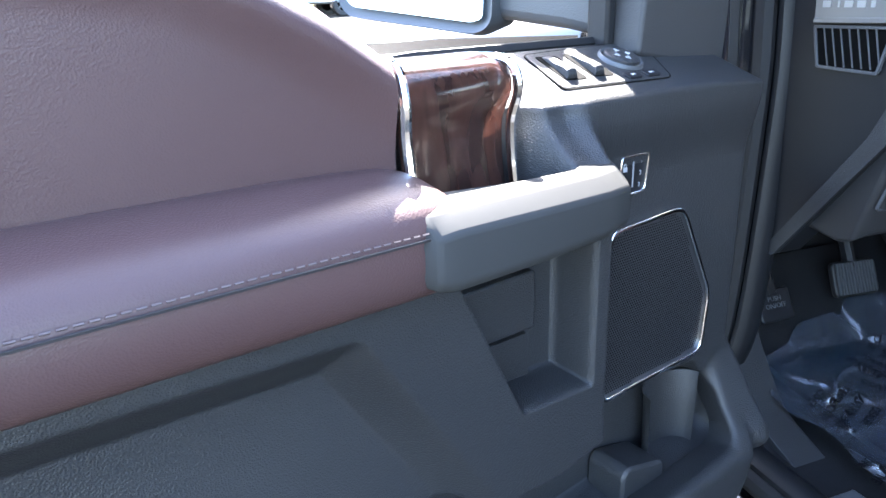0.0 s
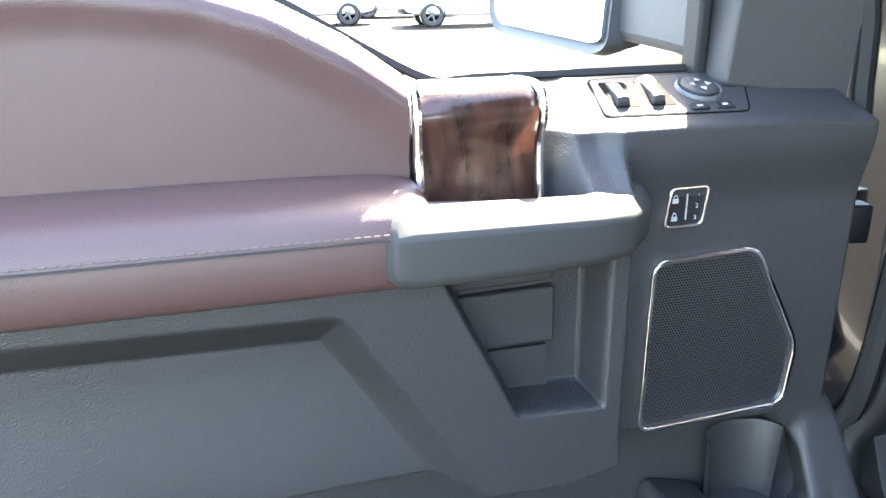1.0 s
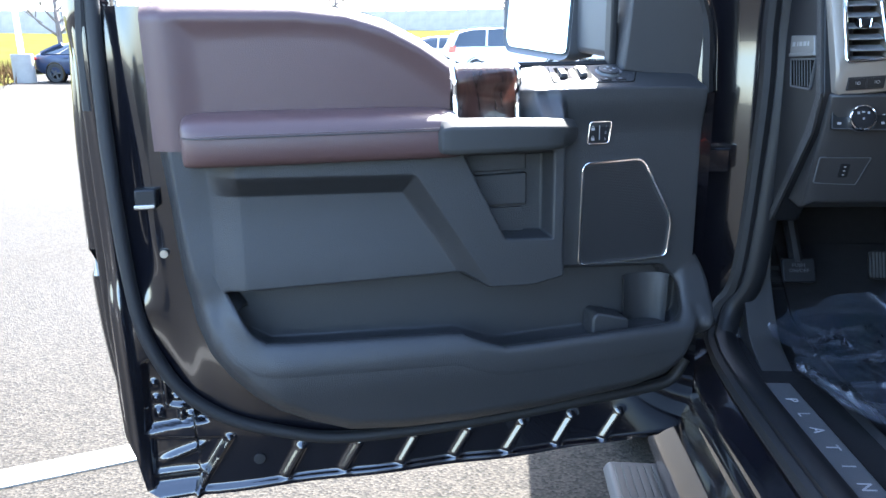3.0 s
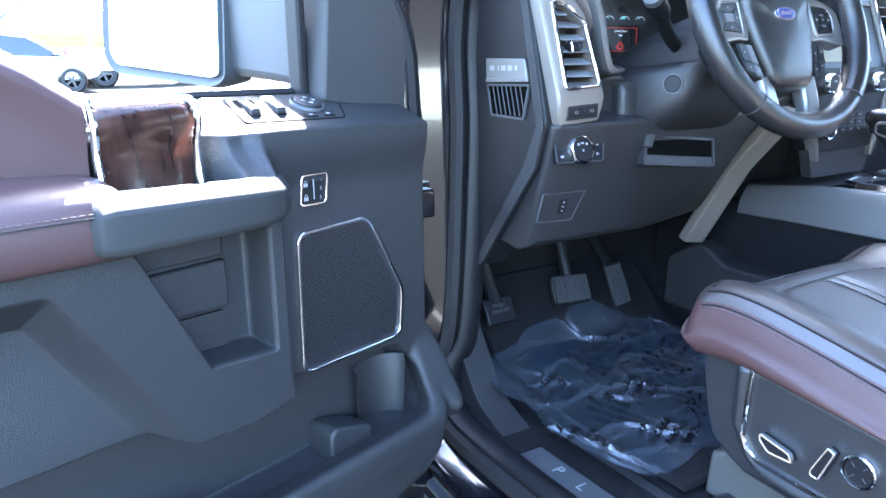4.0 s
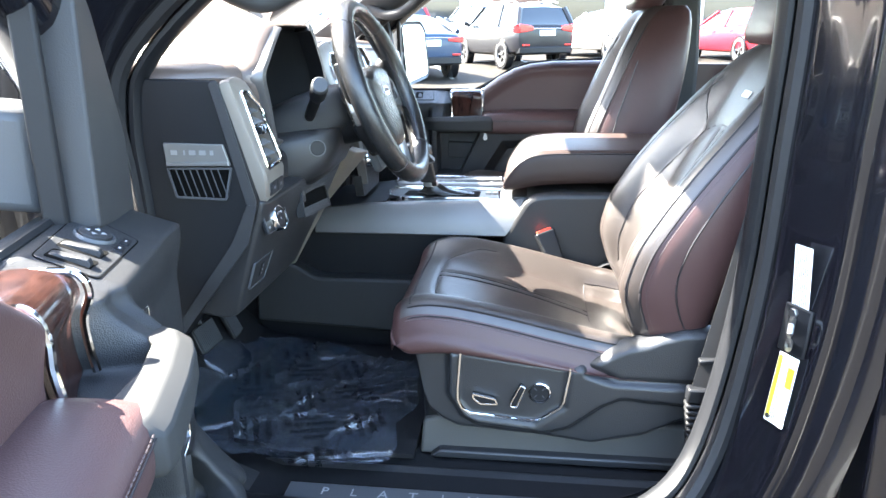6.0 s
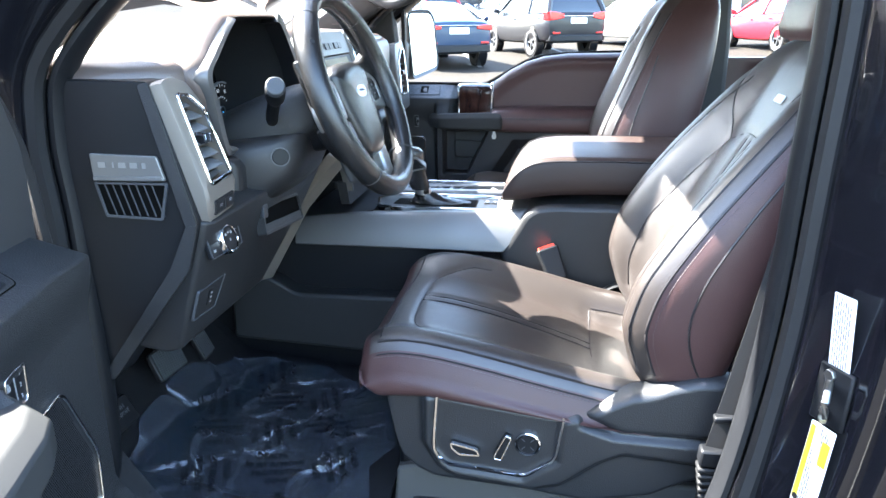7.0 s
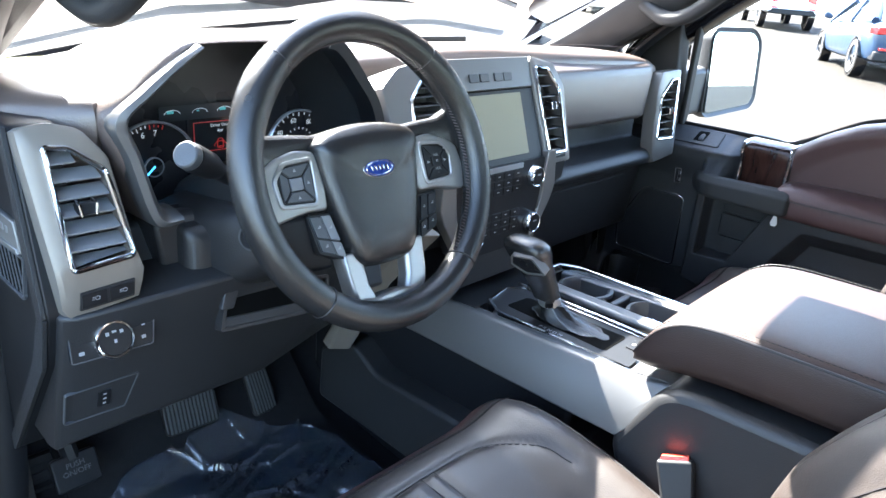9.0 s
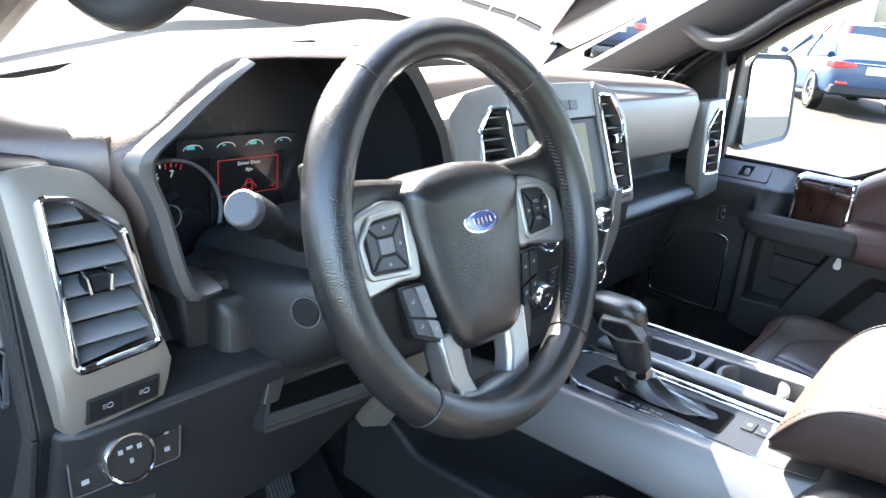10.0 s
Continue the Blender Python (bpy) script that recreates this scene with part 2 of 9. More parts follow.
def ring_of(profile, m, n=48):
    """Rings for a shape turned about the z axis of m: profile of (r, z)."""
    return [[m @ Vector((r * math.cos(2 * math.pi * j / n), r * math.sin(2 * math.pi * j / n), z)) for j in range(n)] for r, z in profile]


def thing(name, label, category, at=None, group="", kind=""):
    ob = new(name)
    ob.empty_display_size = 0.05
    if at is not None:
        ob.matrix_world = at
    return tagged(ob, label, category, group, kind)


def part(name, bm, material, parent=None, label="", bevel=0.0, seg=2, angle=40, sub=0, at=None):
    me = bpy.data.meshes.new(name)
    bmesh.ops.recalc_face_normals(bm, faces=bm.faces)
    bm.to_mesh(me)
    bm.free()
    me.materials.append(material)
    me.shade_smooth()
    me.set_sharp_from_angle(angle=radians(angle))
    ob = new(name, me)
    if parent is not None:
        ob.parent = parent
    if at is not None:
        ob.matrix_basis = at
    if bevel:
        md = ob.modifiers.new("bevel", "BEVEL")
        md.width, md.segments, md.limit_method, md.angle_limit = bevel, seg, "ANGLE", radians(30)
    if sub:
        md = ob.modifiers.new("sub", "SUBSURF")
        md.levels = md.render_levels = sub
    return tagged(ob, label)


def words(name, text, size, m, material, parent, depth=0.0003, align="CENTER", spacing=1.0):
    """Raised lettering in the x, y plane of m."""
    cu = bpy.data.curves.new(name, "FONT")
    cu.body, cu.size, cu.extrude, cu.align_x, cu.align_y = text, size, depth, align, "CENTER"
    cu.space_character = spacing
    cu.resolution_u = 2
    cu.materials.append(material)
    ob = new(name, cu)
    ob.parent = parent
    ob.matrix_basis = m
    return ob


def two_tone(ob, second, test):
    ob.data.materials.append(second)
    for p in ob.data.polygons:
        if test(p.center):
            p.material_index = 1


def smooth(a, b, x):
    t = np.clip((x - a) / (b - a), 0, 1)
    return t * t * (3 - 2 * t)


def lines(bm, path, r, n=5):
    tube(bm, path, r, n)


def stitches(bm, path, step=0.007, length=0.0045, r=0.0007):
    """Short threads along a path."""
    path = [Vector(p) for p in path]
    left = 0.0
    for a, b in zip(path, path[1:]):
        d = (b - a).length
        if d < 1e-6:
            continue
        w = (b - a) / d
        s = left
        while s < d:
            p = a + w * s
            tube(bm, [p, p + w * length], r, 4)
            s += step
        left = s - d


def B():
    return bmesh.new()


MID = 1.58      # the truck's centre line
LOT = 0.27      # the asphalt under the truck


# ---- parking lot ----
def lot_z(x, y):
    r = math.hypot(x - 1.0, y - 0.5)
    return LOT + 0.031 * max(0.0, min(r, 60.0) - 4.0)


def asphalt_mat():
    m = mat("worn_asphalt", (0.0185, 0.0165, 0.0135), 0.9, vary=0.35, vscale=0.5, spec=0.12)
    nt = m.node_tree
    b = nt.nodes["Principled BSDF"]
    tc = nt.nodes["Texture Coordinate"]
    v = nt.nodes.new("ShaderNodeTexVoronoi")
    v.inputs["Scale"].default_value = 110
    nt.links.new(tc.outputs["Object"], v.inputs["Vector"])
    r = nt.nodes.new("ShaderNodeValToRGB")
    r.color_ramp.elements[0].color = (0.002, 0.0019, 0.0018, 1)
    r.color_ramp.elements[1].color = (0.037, 0.032, 0.025, 1)
    r.color_ramp.elements[1].position = 0.8
    nt.links.new(v.outputs["Color"], r.inputs[0])
    mx = nt.nodes.new("ShaderNodeMix")
    mx.data_type = "RGBA"
    mx.inputs[0].default_value = 0.75
    old = b.inputs["Base Color"].links[0].from_socket
    nt.links.new(old, mx.inputs[6])
    nt.links.new(r.outputs[0], mx.inputs[7])
    nt.links.new(mx.outputs[2], b.inputs["Base Color"])
    bp = nt.nodes.new("ShaderNodeBump")
    bp.inputs["Strength"].default_value = 0.7
    bp.inputs["Distance"].default_value = 0.004
    nt.links.new(v.outputs["Distance"], bp.inputs["Height"])
    nt.links.new(bp.outputs[0], b.inputs["Normal"])
    return m


ASPHALT = asphalt_mat()
LINE_PAINT = mat("line_paint", (0.2, 0.195, 0.18), 0.8, bump=0.6, scale=120, vary=0.15, vscale=30, spec=0.12)
GRASS = mat("dry_spring_grass", (0.052, 0.05, 0.015), 0.95, bump=1.0, scale=30, vary=0.5, vscale=1.2, spec=0.0)
CONCRETE = mat("concrete", (0.22, 0.21, 0.195), 0.85, bump=0.4, scale=60, spec=0.2)
BARK = mat("bark", (0.12, 0.1, 0.09), 0.9, bump=0.5, scale=40)
FENCE_GREY = mat("weathered_fence", (0.3, 0.28, 0.26), 0.85, vary=0.25, vscale=2, spec=0.1)


def ground():
    bm = B()
    radii = [0.0, 2, 4, 5, 7, 10, 15, 20, 30, 45, 60, 90, 150, 400, 1500]
    n = 48
    rows = []
    for r in radii[1:]:
        ring = []
        for j in range(n):
            x, y = 1.0 + r * math.cos(2 * math.pi * j / n), 0.5 + r * math.sin(2 * math.pi * j / n)
            ring.append((x, y, lot_z(x, y)))
        rows.append(ring)
    made = loft(bm, rows, cap=False)
    bm.faces.new(made[0])
    ob = part("ground", bm, ASPHALT)
    tagged(ob, "sunlit worn grey asphalt of a car park", "ground", kind="structure")


def stripe(x0, y0, x1, y1, w=0.1):
    a, b = Vector((x0, y0, 0)), Vector((x1, y1, 0))
    d = (b - a).normalized()
    s = Vector((-d.y, d.x, 0)) * w / 2
    bm = B()
    k = 12
    rows = []
    for i in range(k + 1):
        p = a + (b - a) * i / k
        rows.append([(q.x, q.y, lot_z(q.x, q.y) + h) for q, h in ((p - s, -0.01), (p - s, 0.006), (p + s, 0.006), (p + s, -0.01))])
    loft(bm, rows)
    tagged(part("parking_line", bm, LINE_PAINT), "white painted parking line on asphalt", "parking line", "bay lines", "structure")


ground()
for k in range(-1, 4):
    stripe(-0.98 - 2.7 * k, 1.45 + 1.95 * k, -6.0 - 2.7 * k, 1.45 - 2.6 + 1.95 * k, 0.12)
for k in range(8):
    stripe(15.5 + 0.6 * k, 10.5 - 2.8 * k, 21.0 + 0.6 * k, 11.8 - 2.8 * k)


CAR_STATIONS = {
    "sedan": [(-2.35, 0.66, 0.42, 0.86), (-2.31, 0.78, 0.32, 1.0), (-2.1, 0.87, 0.28, 1.06), (-1.4, 0.915, 0.24, 1.03), (0.0, 0.925, 0.22, 0.98), (1.0, 0.915, 0.24, 0.95), (1.6, 0.89, 0.26, 0.90), (2.1, 0.82, 0.3, 0.78), (2.34, 0.64, 0.4, 0.64)],
    "suv": [(-2.28, 0.68, 0.48, 1.0), (-2.24, 0.82, 0.38, 1.1), (-2.0, 0.9, 0.34, 1.13), (-1.2, 0.93, 0.3, 1.12), (0.0, 0.935, 0.28, 1.1), (1.0, 0.925, 0.3, 1.08), (1.6, 0.9, 0.32, 1.03), (2.05, 0.84, 0.38, 0.93), (2.28, 0.66, 0.48, 0.78)],
    "pickup": [(-2.8, 0.82, 0.55, 1.2), (-2.76, 0.95, 0.48, 1.25), (-2.4, 0.98, 0.46, 1.26), (-1.0, 0.985, 0.42, 1.27), (0.5, 0.985, 0.42, 1.27), (1.4, 0.975, 0.42, 1.25), (2.1, 0.96, 0.45, 1.22), (2.6, 0.92, 0.5, 1.15), (2.8, 0.8, 0.55, 0.95)],
}
# cabin: y, height, half width at that height
CAR_CABIN = {
    "sedan": [(-1.95, 1.05, 0.70), (-1.2, 1.36, 0.60), (-0.7, 1.44, 0.60), (-0.1, 1.455, 0.61), (0.35, 1.40, 0.62), (1.3, 0.97, 0.74)],
    "suv": [(-2.16, 1.14, 0.78), (-1.95, 1.55, 0.66), (-1.5, 1.66, 0.65), (-0.4, 1.69, 0.66), (0.3, 1.62, 0.67), (1.2, 1.1, 0.80)],
    "pickup": [(-0.92, 1.27, 0.84), (-0.8, 1.75, 0.72), (-0.4, 1.86, 0.70), (0.3, 1.88, 0.71), (0.7, 1.8, 0.72), (1.5, 1.27, 0.86)],
}


CAR_RIM = mat("car_rim", (0.07, 0.07, 0.072), 0.45, metal=0.6)


def parked_car(kind, color, x, y, heading, label, rough=0.3):
    """A parked car at x, y whose nose points to heading (degrees from +y, clockwise)."""
    paint = mat("car_paint", color, rough, coat=0.12, vary=0.04, spec=0.3)
    st, cab = CAR_STATIONS[kind], CAR_CABIN[kind]
    tail, nose = st[0][0], st[-1][0]
    zt = st[1][3]
    car = thing("parked_car", label, "car", Matrix.Translation((x, y, lot_z(x, y))) @ Matrix.Rotation(-radians(heading), 4, "Z"), "parked cars")

    def section(yy, hw, zb, top):
        half = [(hw * 0.78, zb), (hw * 0.95, zb + 0.05), (hw * 0.99, zb + (top - zb) * 0.35), (hw, zb + (top - zb) * 0.62), (hw * 0.965, top - 0.1), (hw * 0.90, top - 0.02), (hw * 0.55, top + 0.015)]
        return [(a, yy, b) for a, b in half] + [(-a, yy, b) for a, b in half[::-1]]

    bm = B()
    loft(bm, [section(*q) for q in st])
    part("body", bm, paint, car, angle=50, sub=1)
    R = {"sedan": 0.335, "suv": 0.36, "pickup": 0.41}[kind]
    axles = {"sedan": (-1.42, 1.4), "suv": (-1.33, 1.33), "pickup": (-1.75, 1.85)}[kind]
    belt = lambda yy: float(np.interp(yy, [q[0] for q in st], [q[3] for q in st]))
    rows = []
    for yy, h, hw in cab:
        b0 = belt(yy) - 0.03
        rows.append([(0.83, yy, b0), (hw + (0.83 - hw) * 0.45, yy, b0 + (h - b0) * 0.55), (hw, yy, h - 0.04), (hw * 0.8, yy, h - 0.005), (0, yy, h + 0.012), (-hw * 0.8, yy, h - 0.005), (-hw, yy, h - 0.04), (-hw - (0.83 - hw) * 0.45, yy, b0 + (h - b0) * 0.55), (-0.83, yy, b0)])
    bm = B()
    loft(bm, rows)
    part("window_glass", bm, GLASS_DARK, car, "dark tinted windows", angle=45)
    bm = B()
    top = [(yy, h, hw) for yy, h, hw in cab[1:-1]]
    loft(bm, [[(-hw * 1.01, yy, h - 0.035), (-hw * 0.8, yy, h + 0.012), (0, yy, h + 0.03), (hw * 0.8, yy, h + 0.012), (hw * 1.01, yy, h - 0.035), (hw * 0.8, yy, h - 0.03), (-hw * 0.8, yy, h - 0.03)] for yy, h, hw in top])
    part("roof", bm, paint, car, angle=50, sub=1)
    for s in (-1, 1):
        for (p, q), r in (((cab[0], cab[1]), 0.075), ((None, None), 0.035), ((cab[-1], cab[-2]), 0.045)):
            bm = B()
            if p is None:
                yy = (cab[2][0] + cab[3][0]) / 2
                tube(bm, [(s * 0.835, yy - 0.05, belt(yy) - 0.02), (s * (cab[2][2] + 0.012), yy, cab[2][1] - 0.02)], r, 6)
            else:
                tube(bm, [(s * 0.80, p[0], belt(p[0]) - 0.02), (s * (q[2] * 0.5 + 0.40), (p[0] + q[0]) / 2, (belt(p[0]) + q[1]) / 2 - 0.01), (s * q[2], q[0], q[1] - 0.02)], r, 6)
            part("pillar", bm, paint, car)
        for yy in axles:
            m = frame_at((s * 0.70, yy, R), (0, 1, 0), (0, 0, 1))
            if s < 0:
                m = m @ Matrix.Rotation(math.pi, 4, "X")
            bm = B()
            loft(bm, ring_of([(R * 0.6, -0.01), (R * 0.97, -0.01), (R, 0.03), (R, 0.18), (R * 0.95, 0.215), (R * 0.66, 0.21)], m, 28), cap=False)
            wheel = part("wheel", bm, TYRE, car, "black tyre")
            bm = B()
            loft(bm, ring_of([(R * 0.68, 0.15), (R * 0.66, 0.2), (R * 0.6, 0.17)], m, 24), cap=False)
            for q in range(5):
                box(bm, (R * 0.34, 0, 0.165), (R * 0.6, R * 0.16, 0.03), m @ Matrix.Rotation(2 * math.pi * q / 5, 4, "Z"))
            cyl(bm, m @ Matrix.Translation((0, 0, 0.15)), R * 0.14, 0.04, 12)
            part("rim", bm, CAR_RIM, wheel, "silver alloy rim")
            # black disc added to paint the shade behind the spokes
            bm = B()
            cyl(bm, m @ Matrix.Translation((0, 0, 0.09)), R * 0.64, 0.03, 24)
            part("wheel_dark_fill", bm, HOLE_SHADE, wheel)
            bm = B()
            loft(bm, ring_of([(R * 1.02, 0.0), (R * 1.12, 0.0), (R * 1.15, 0.212), (R * 1.03, 0.214), (R * 1.0, 0.10)], m, 28), cap=False)
            part("wheel_arch", bm, GLOSS_BLACK, car)
        bm = B()
        lz = zt - (0.13 if kind == "sedan" else 0.08 if kind == "suv" else 0.2)
        lh = 0.055 if kind == "sedan" else 0.09 if kind == "suv" else 0.2
        loft(bm, [[(s * a, yy, lz - h), (s * a, yy - 0.05, lz - h), (s * a, yy - 0.05, lz + h), (s * a, yy, lz + h)] for a, yy, h in ((0.42, tail + 0.03, lh * 0.6), (0.62, tail + 0.035, lh), (0.80, tail + 0.09, lh * 1.25), (0.895, tail + 0.26, lh * 1.1))])
        part("tail_light", bm, mat("tail_red", (0.42, 0.012, 0.012), 0.2, coat=1), car, "red wrap-round tail light", bevel=0.02)
        bm = B()
        box(bm, (s * 0.62, tail + 0.02, st[0][2] + 0.12), (0.2, 0.08, 0.045))
        part("reflector", bm, mat("reflector_red", (0.45, 0.02, 0.015), 0.25), car, "red reflector", bevel=0.01)
        bm = B()
        loft(bm, [[(s * a, yy, z - h), (s * a, yy + 0.06, z - h), (s * a, yy + 0.06, z + h), (s * a, yy, z + h)] for a, yy, z, h in ((0.45, nose - 0.09, st[-1][3] + 0.0, 0.05), (0.66, nose - 0.14, st[-1][3] + 0.03, 0.065), (0.82, nose - 0.36, st[-1][3] + 0.08, 0.05))])
        part("headlight", bm, CHROME, car, "clear headlight", bevel=0.02)
        bm = B()
        yy = cab[-1][0] - 0.25
        loft(bm, [[(s * a, yy - 0.06, z), (s * a, yy + 0.05, z), (s * a, yy + 0.05, z + h), (s * a, yy - 0.06, z + h)] for a, z, h in ((0.86, belt(yy) + 0.03, 0.06), (0.93, belt(yy) + 0.02, 0.13), (1.04, belt(yy) + 0.04, 0.12))])
        part("wing_mirror", bm, paint, car, bevel=0.03)
        for yy in (cab[2][0] - 0.25, cab[3][0] + 0.15):
            bm = B()
            box(bm, (s * 0.925, yy, belt(yy) - 0.16), (0.03, 0.2, 0.025))
            part("door_handle", bm, paint, car, bevel=0.008)
    bm = B()
    box(bm, (0, tail - 0.0, zt - 0.2), (0.46, 0.05, 0.14))
    part("number_plate", bm, PAPER, car, "blank pale number plate", bevel=0.005)
    bm = B()
    box(bm, (0, tail + 0.05, zt - 0.085), (0.95, 0.12, 0.018))
    part("boot_strip", bm, CHROME, car, bevel=0.005)
    bm = B()
    loft(bm, [[(-a, yy, st[0][2] - 0.1), (a, yy, st[0][2] - 0.1), (a, yy, st[0][2] + 0.08), (-a, yy, st[0][2] + 0.08)] for a, yy in ((0.62, tail - 0.015), (0.78, tail + 0.06), (0.8, tail + 0.3))])
    part("rear_bumper", bm, PLASTIC_SMOOTH, car, bevel=0.03)
    bm = B()
    for q in range(5):
        box(bm, (0, nose - 0.03, st[-1][2] + 0.05 + 0.055 * q), (0.95, 0.1, 0.025))
    part("grille", bm, GLOSS_BLACK if kind != "pickup" else CHROME, car, bevel=0.008)
    if kind == "pickup":
        bm = B()
        box(bm, (0, -1.85, 1.262), (1.5, 1.6, 0.06))
        part("bed_liner", bm, PLASTIC, car)
    if kind == "suv":
        for s in (-1, 1):
            bm = B()
            tube(bm, [(s * 0.6, -1.7, 1.67), (s * 0.6, -1.4, 1.73), (s * 0.6, 0.1, 1.73), (s * 0.6, 0.3, 1.66)], 0.018, 6)
            part("roof_rail", bm, ALU, car)
    return car


WHITE_CAR, BLACK_CAR, BLUE_CAR, RED_CAR = (0.75, 0.75, 0.75), (0.01, 0.01, 0.012), (0.016, 0.033, 0.062), (0.28, 0.012, 0.02)
SILVER_CAR, NAVY_CAR, GREY_CAR = (0.5, 0.5, 0.5), (0.02, 0.03, 0.06), (0.12, 0.12, 0.13)
for kind, color, x, y, heading, label in (
    ("sedan", BLUE_CAR, 18.6, 3.6, 62, "steel blue sedan parked with its tail to the truck"),
    ("suv", BLACK_CAR, 21.6, 0.9, 62, "black sport utility car with red tail lights"),
    ("sedan", WHITE_CAR, 24.6, -2.2, 62, "white sedan parked in the row"),
    ("sedan", RED_CAR, 22.6, -5.9, 75, "red sedan parked on the lot"),
    ("sedan", SILVER_CAR, 29.0, -9.5, 62, "silver sedan further down the row"),
    ("suv", GREY_CAR, 30.0, 2.5, 62, "grey sport utility car behind the row"),
    ("suv", RED_CAR, 34.0, 6.5, 62, "dark red sport utility car further away"),
    ("suv", NAVY_CAR, 24.0, 11.8, 60, "dark navy sport utility car parked far off"),
    ("pickup", BLACK_CAR, 27.5, 15.6, 60, "black pickup truck parked far off"),
    ("pickup", WHITE_CAR, 30.5, 10.0, 60, "white pickup truck parked far off"),
    ("pickup", SILVER_CAR, 11.2, 15.6, 205, "silver pickup truck facing the lane"),
    ("sedan", WHITE_CAR, 15.2, 11.6, 40, "white sedan seen beyond the windscreen"),
    ("suv", GREY_CAR, 18.0, 17.0, 40, "dark grey sport utility car across the lane"),
    ("sedan", NAVY_CAR, -14.25, 25.5, 95, "dark blue coupe parked beside the grass"),
    ("suv", WHITE_CAR, 0.6, 25.0, 80, "white sport utility car parked along the lane"),
    ("suv", WHITE_CAR, -4.9, 26.0, 80, "white sport utility car with roof rails"),
    ("pickup", WHITE_CAR, 4.8, 28.0, 80, "white pickup truck parked by the bank"),
    ("sedan", SILVER_CAR, -2.0, 31.0, 85, "pale silver sedan parked by the bank"),
):
    parked_car(kind, color, x, y, heading, label)


def bank():
    """A long grassy bank behind the lot, with a low fence on its crest."""
    bm = B()
    rows = []
    for i in range(33):
        a = radians(-75 + 115 * i / 32)
        row = []
        for r, h in ((36, 0.0), (39, 0.35), (46, 1.3), (52, 1.9), (60, 2.0), (75, 1.9)):
            x, y = r * math.sin(a), r * math.cos(a)
            row.append((x, y, lot_z(x, y) + h + 0.15 * noise.noise((x * 0.2, y * 0.2, 0)) - (0.2 if h == 0 else 0)))
        rows.append(row)
    loft(bm, rows, cap=False, closed=False)
    tagged(part("grass_bank", bm, GRASS), "dry yellow-green grass bank along the lot", "grass", kind="structure")
    fence = thing("fence", "weathered grey board fence on the grass bank", "fence")
    me = None
    for i in range(70):
        a = radians(-72 + 108 * i / 69)
        x, y = 57 * math.sin(a), 57 * math.cos(a)
        at = Matrix.Translation((x, y, lot_z(x, y) + 1.9)) @ Matrix.Rotation(-a, 4, "Z")
        if me is None:
            bm = B()
            box(bm, (0, 0, 0.75), (1.52, 0.06, 1.5))
            box(bm, (-0.76, 0, 0.82), (0.12, 0.14, 1.64))
            me = part("fence_panel", bm, FENCE_GREY, fence, at=at).data
        else:
            ob = new("fence_panel", me)
            ob.parent = fence
            ob.matrix_basis = at


bank()


VERGE = [(-7.5, 6.0), (-10.2, 11.0), (-13.0, 16.5), (-16.0, 22.0), (-18.6, 27.2), (-22.7, 34.0), (-27.0, 41.0)]


def verge():
    """A grass slope beside the lane, with dry brush along its foot."""
    bm = B()
    rows = []
    for p in spline([Vector((x, y, 0)) for x, y in VERGE], 5):
        row = []
        for d, h in ((0.0, -0.02), (0.5, 0.10), (2.5, 0.3), (6, 1.0), (11, 2.0), (18, 2.6), (30, 2.7)):
            x, y = p.x - d * 0.9, p.y + d * 0.35
            row.append((x, y, lot_z(x, y) + h + (0.1 * noise.noise((x * 0.6, y * 0.6, 1)) if d > 0.4 else 0)))
        rows.append(row)
    loft(bm, rows, cap=False, closed=False)
    tagged(part("grass_verge", bm, GRASS), "yellow-green grass slope beside the lane", "grass", kind="structure")
    rng = random.Random(11)
    verts, faces = [], []
    line = spline([Vector((x, y, 0)) for x, y in VERGE], 12)
    for _ in range(2600):
        p = rng.choice(line)
        d = abs(rng.gauss(0.2, 1.6)) + 0.1
        x, y = p.x - d * 0.9 + rng.uniform(-0.4, 0.4), p.y + d * 0.35 + rng.uniform(-0.4, 0.4)
        z = lot_z(x, y) + float(np.interp(d, (0, 0.5, 2.5, 6, 11), (-0.02, 0.08, 0.27, 0.95, 1.95)))
        a, h, w = rng.uniform(0, 6.28), rng.uniform(0.12, 0.55) * (1.0 if d < 2 else 0.6), rng.uniform(0.01, 0.03)
        tip = (x + rng.uniform(-0.15, 0.15), y + rng.uniform(-0.15, 0.15), z + h)
        k = len(verts)
        verts += [(x - w * math.cos(a), y - w * math.sin(a), z), (x + w * math.cos(a), y + w * math.sin(a), z), tip]
        faces.append((k, k + 1, k + 2))
    me = bpy.data.meshes.new("dry_brush")
    me.from_pydata(verts, [], faces)
    me.materials.append(mat("dry_stalk", (0.085, 0.048, 0.02), 0.9, vary=0.5, vscale=0.8, spec=0.05))
    tagged(new("dry_brush", me), "dry brown grass stalks at the foot of the slope", "dry grass", kind="stuff")


verge()


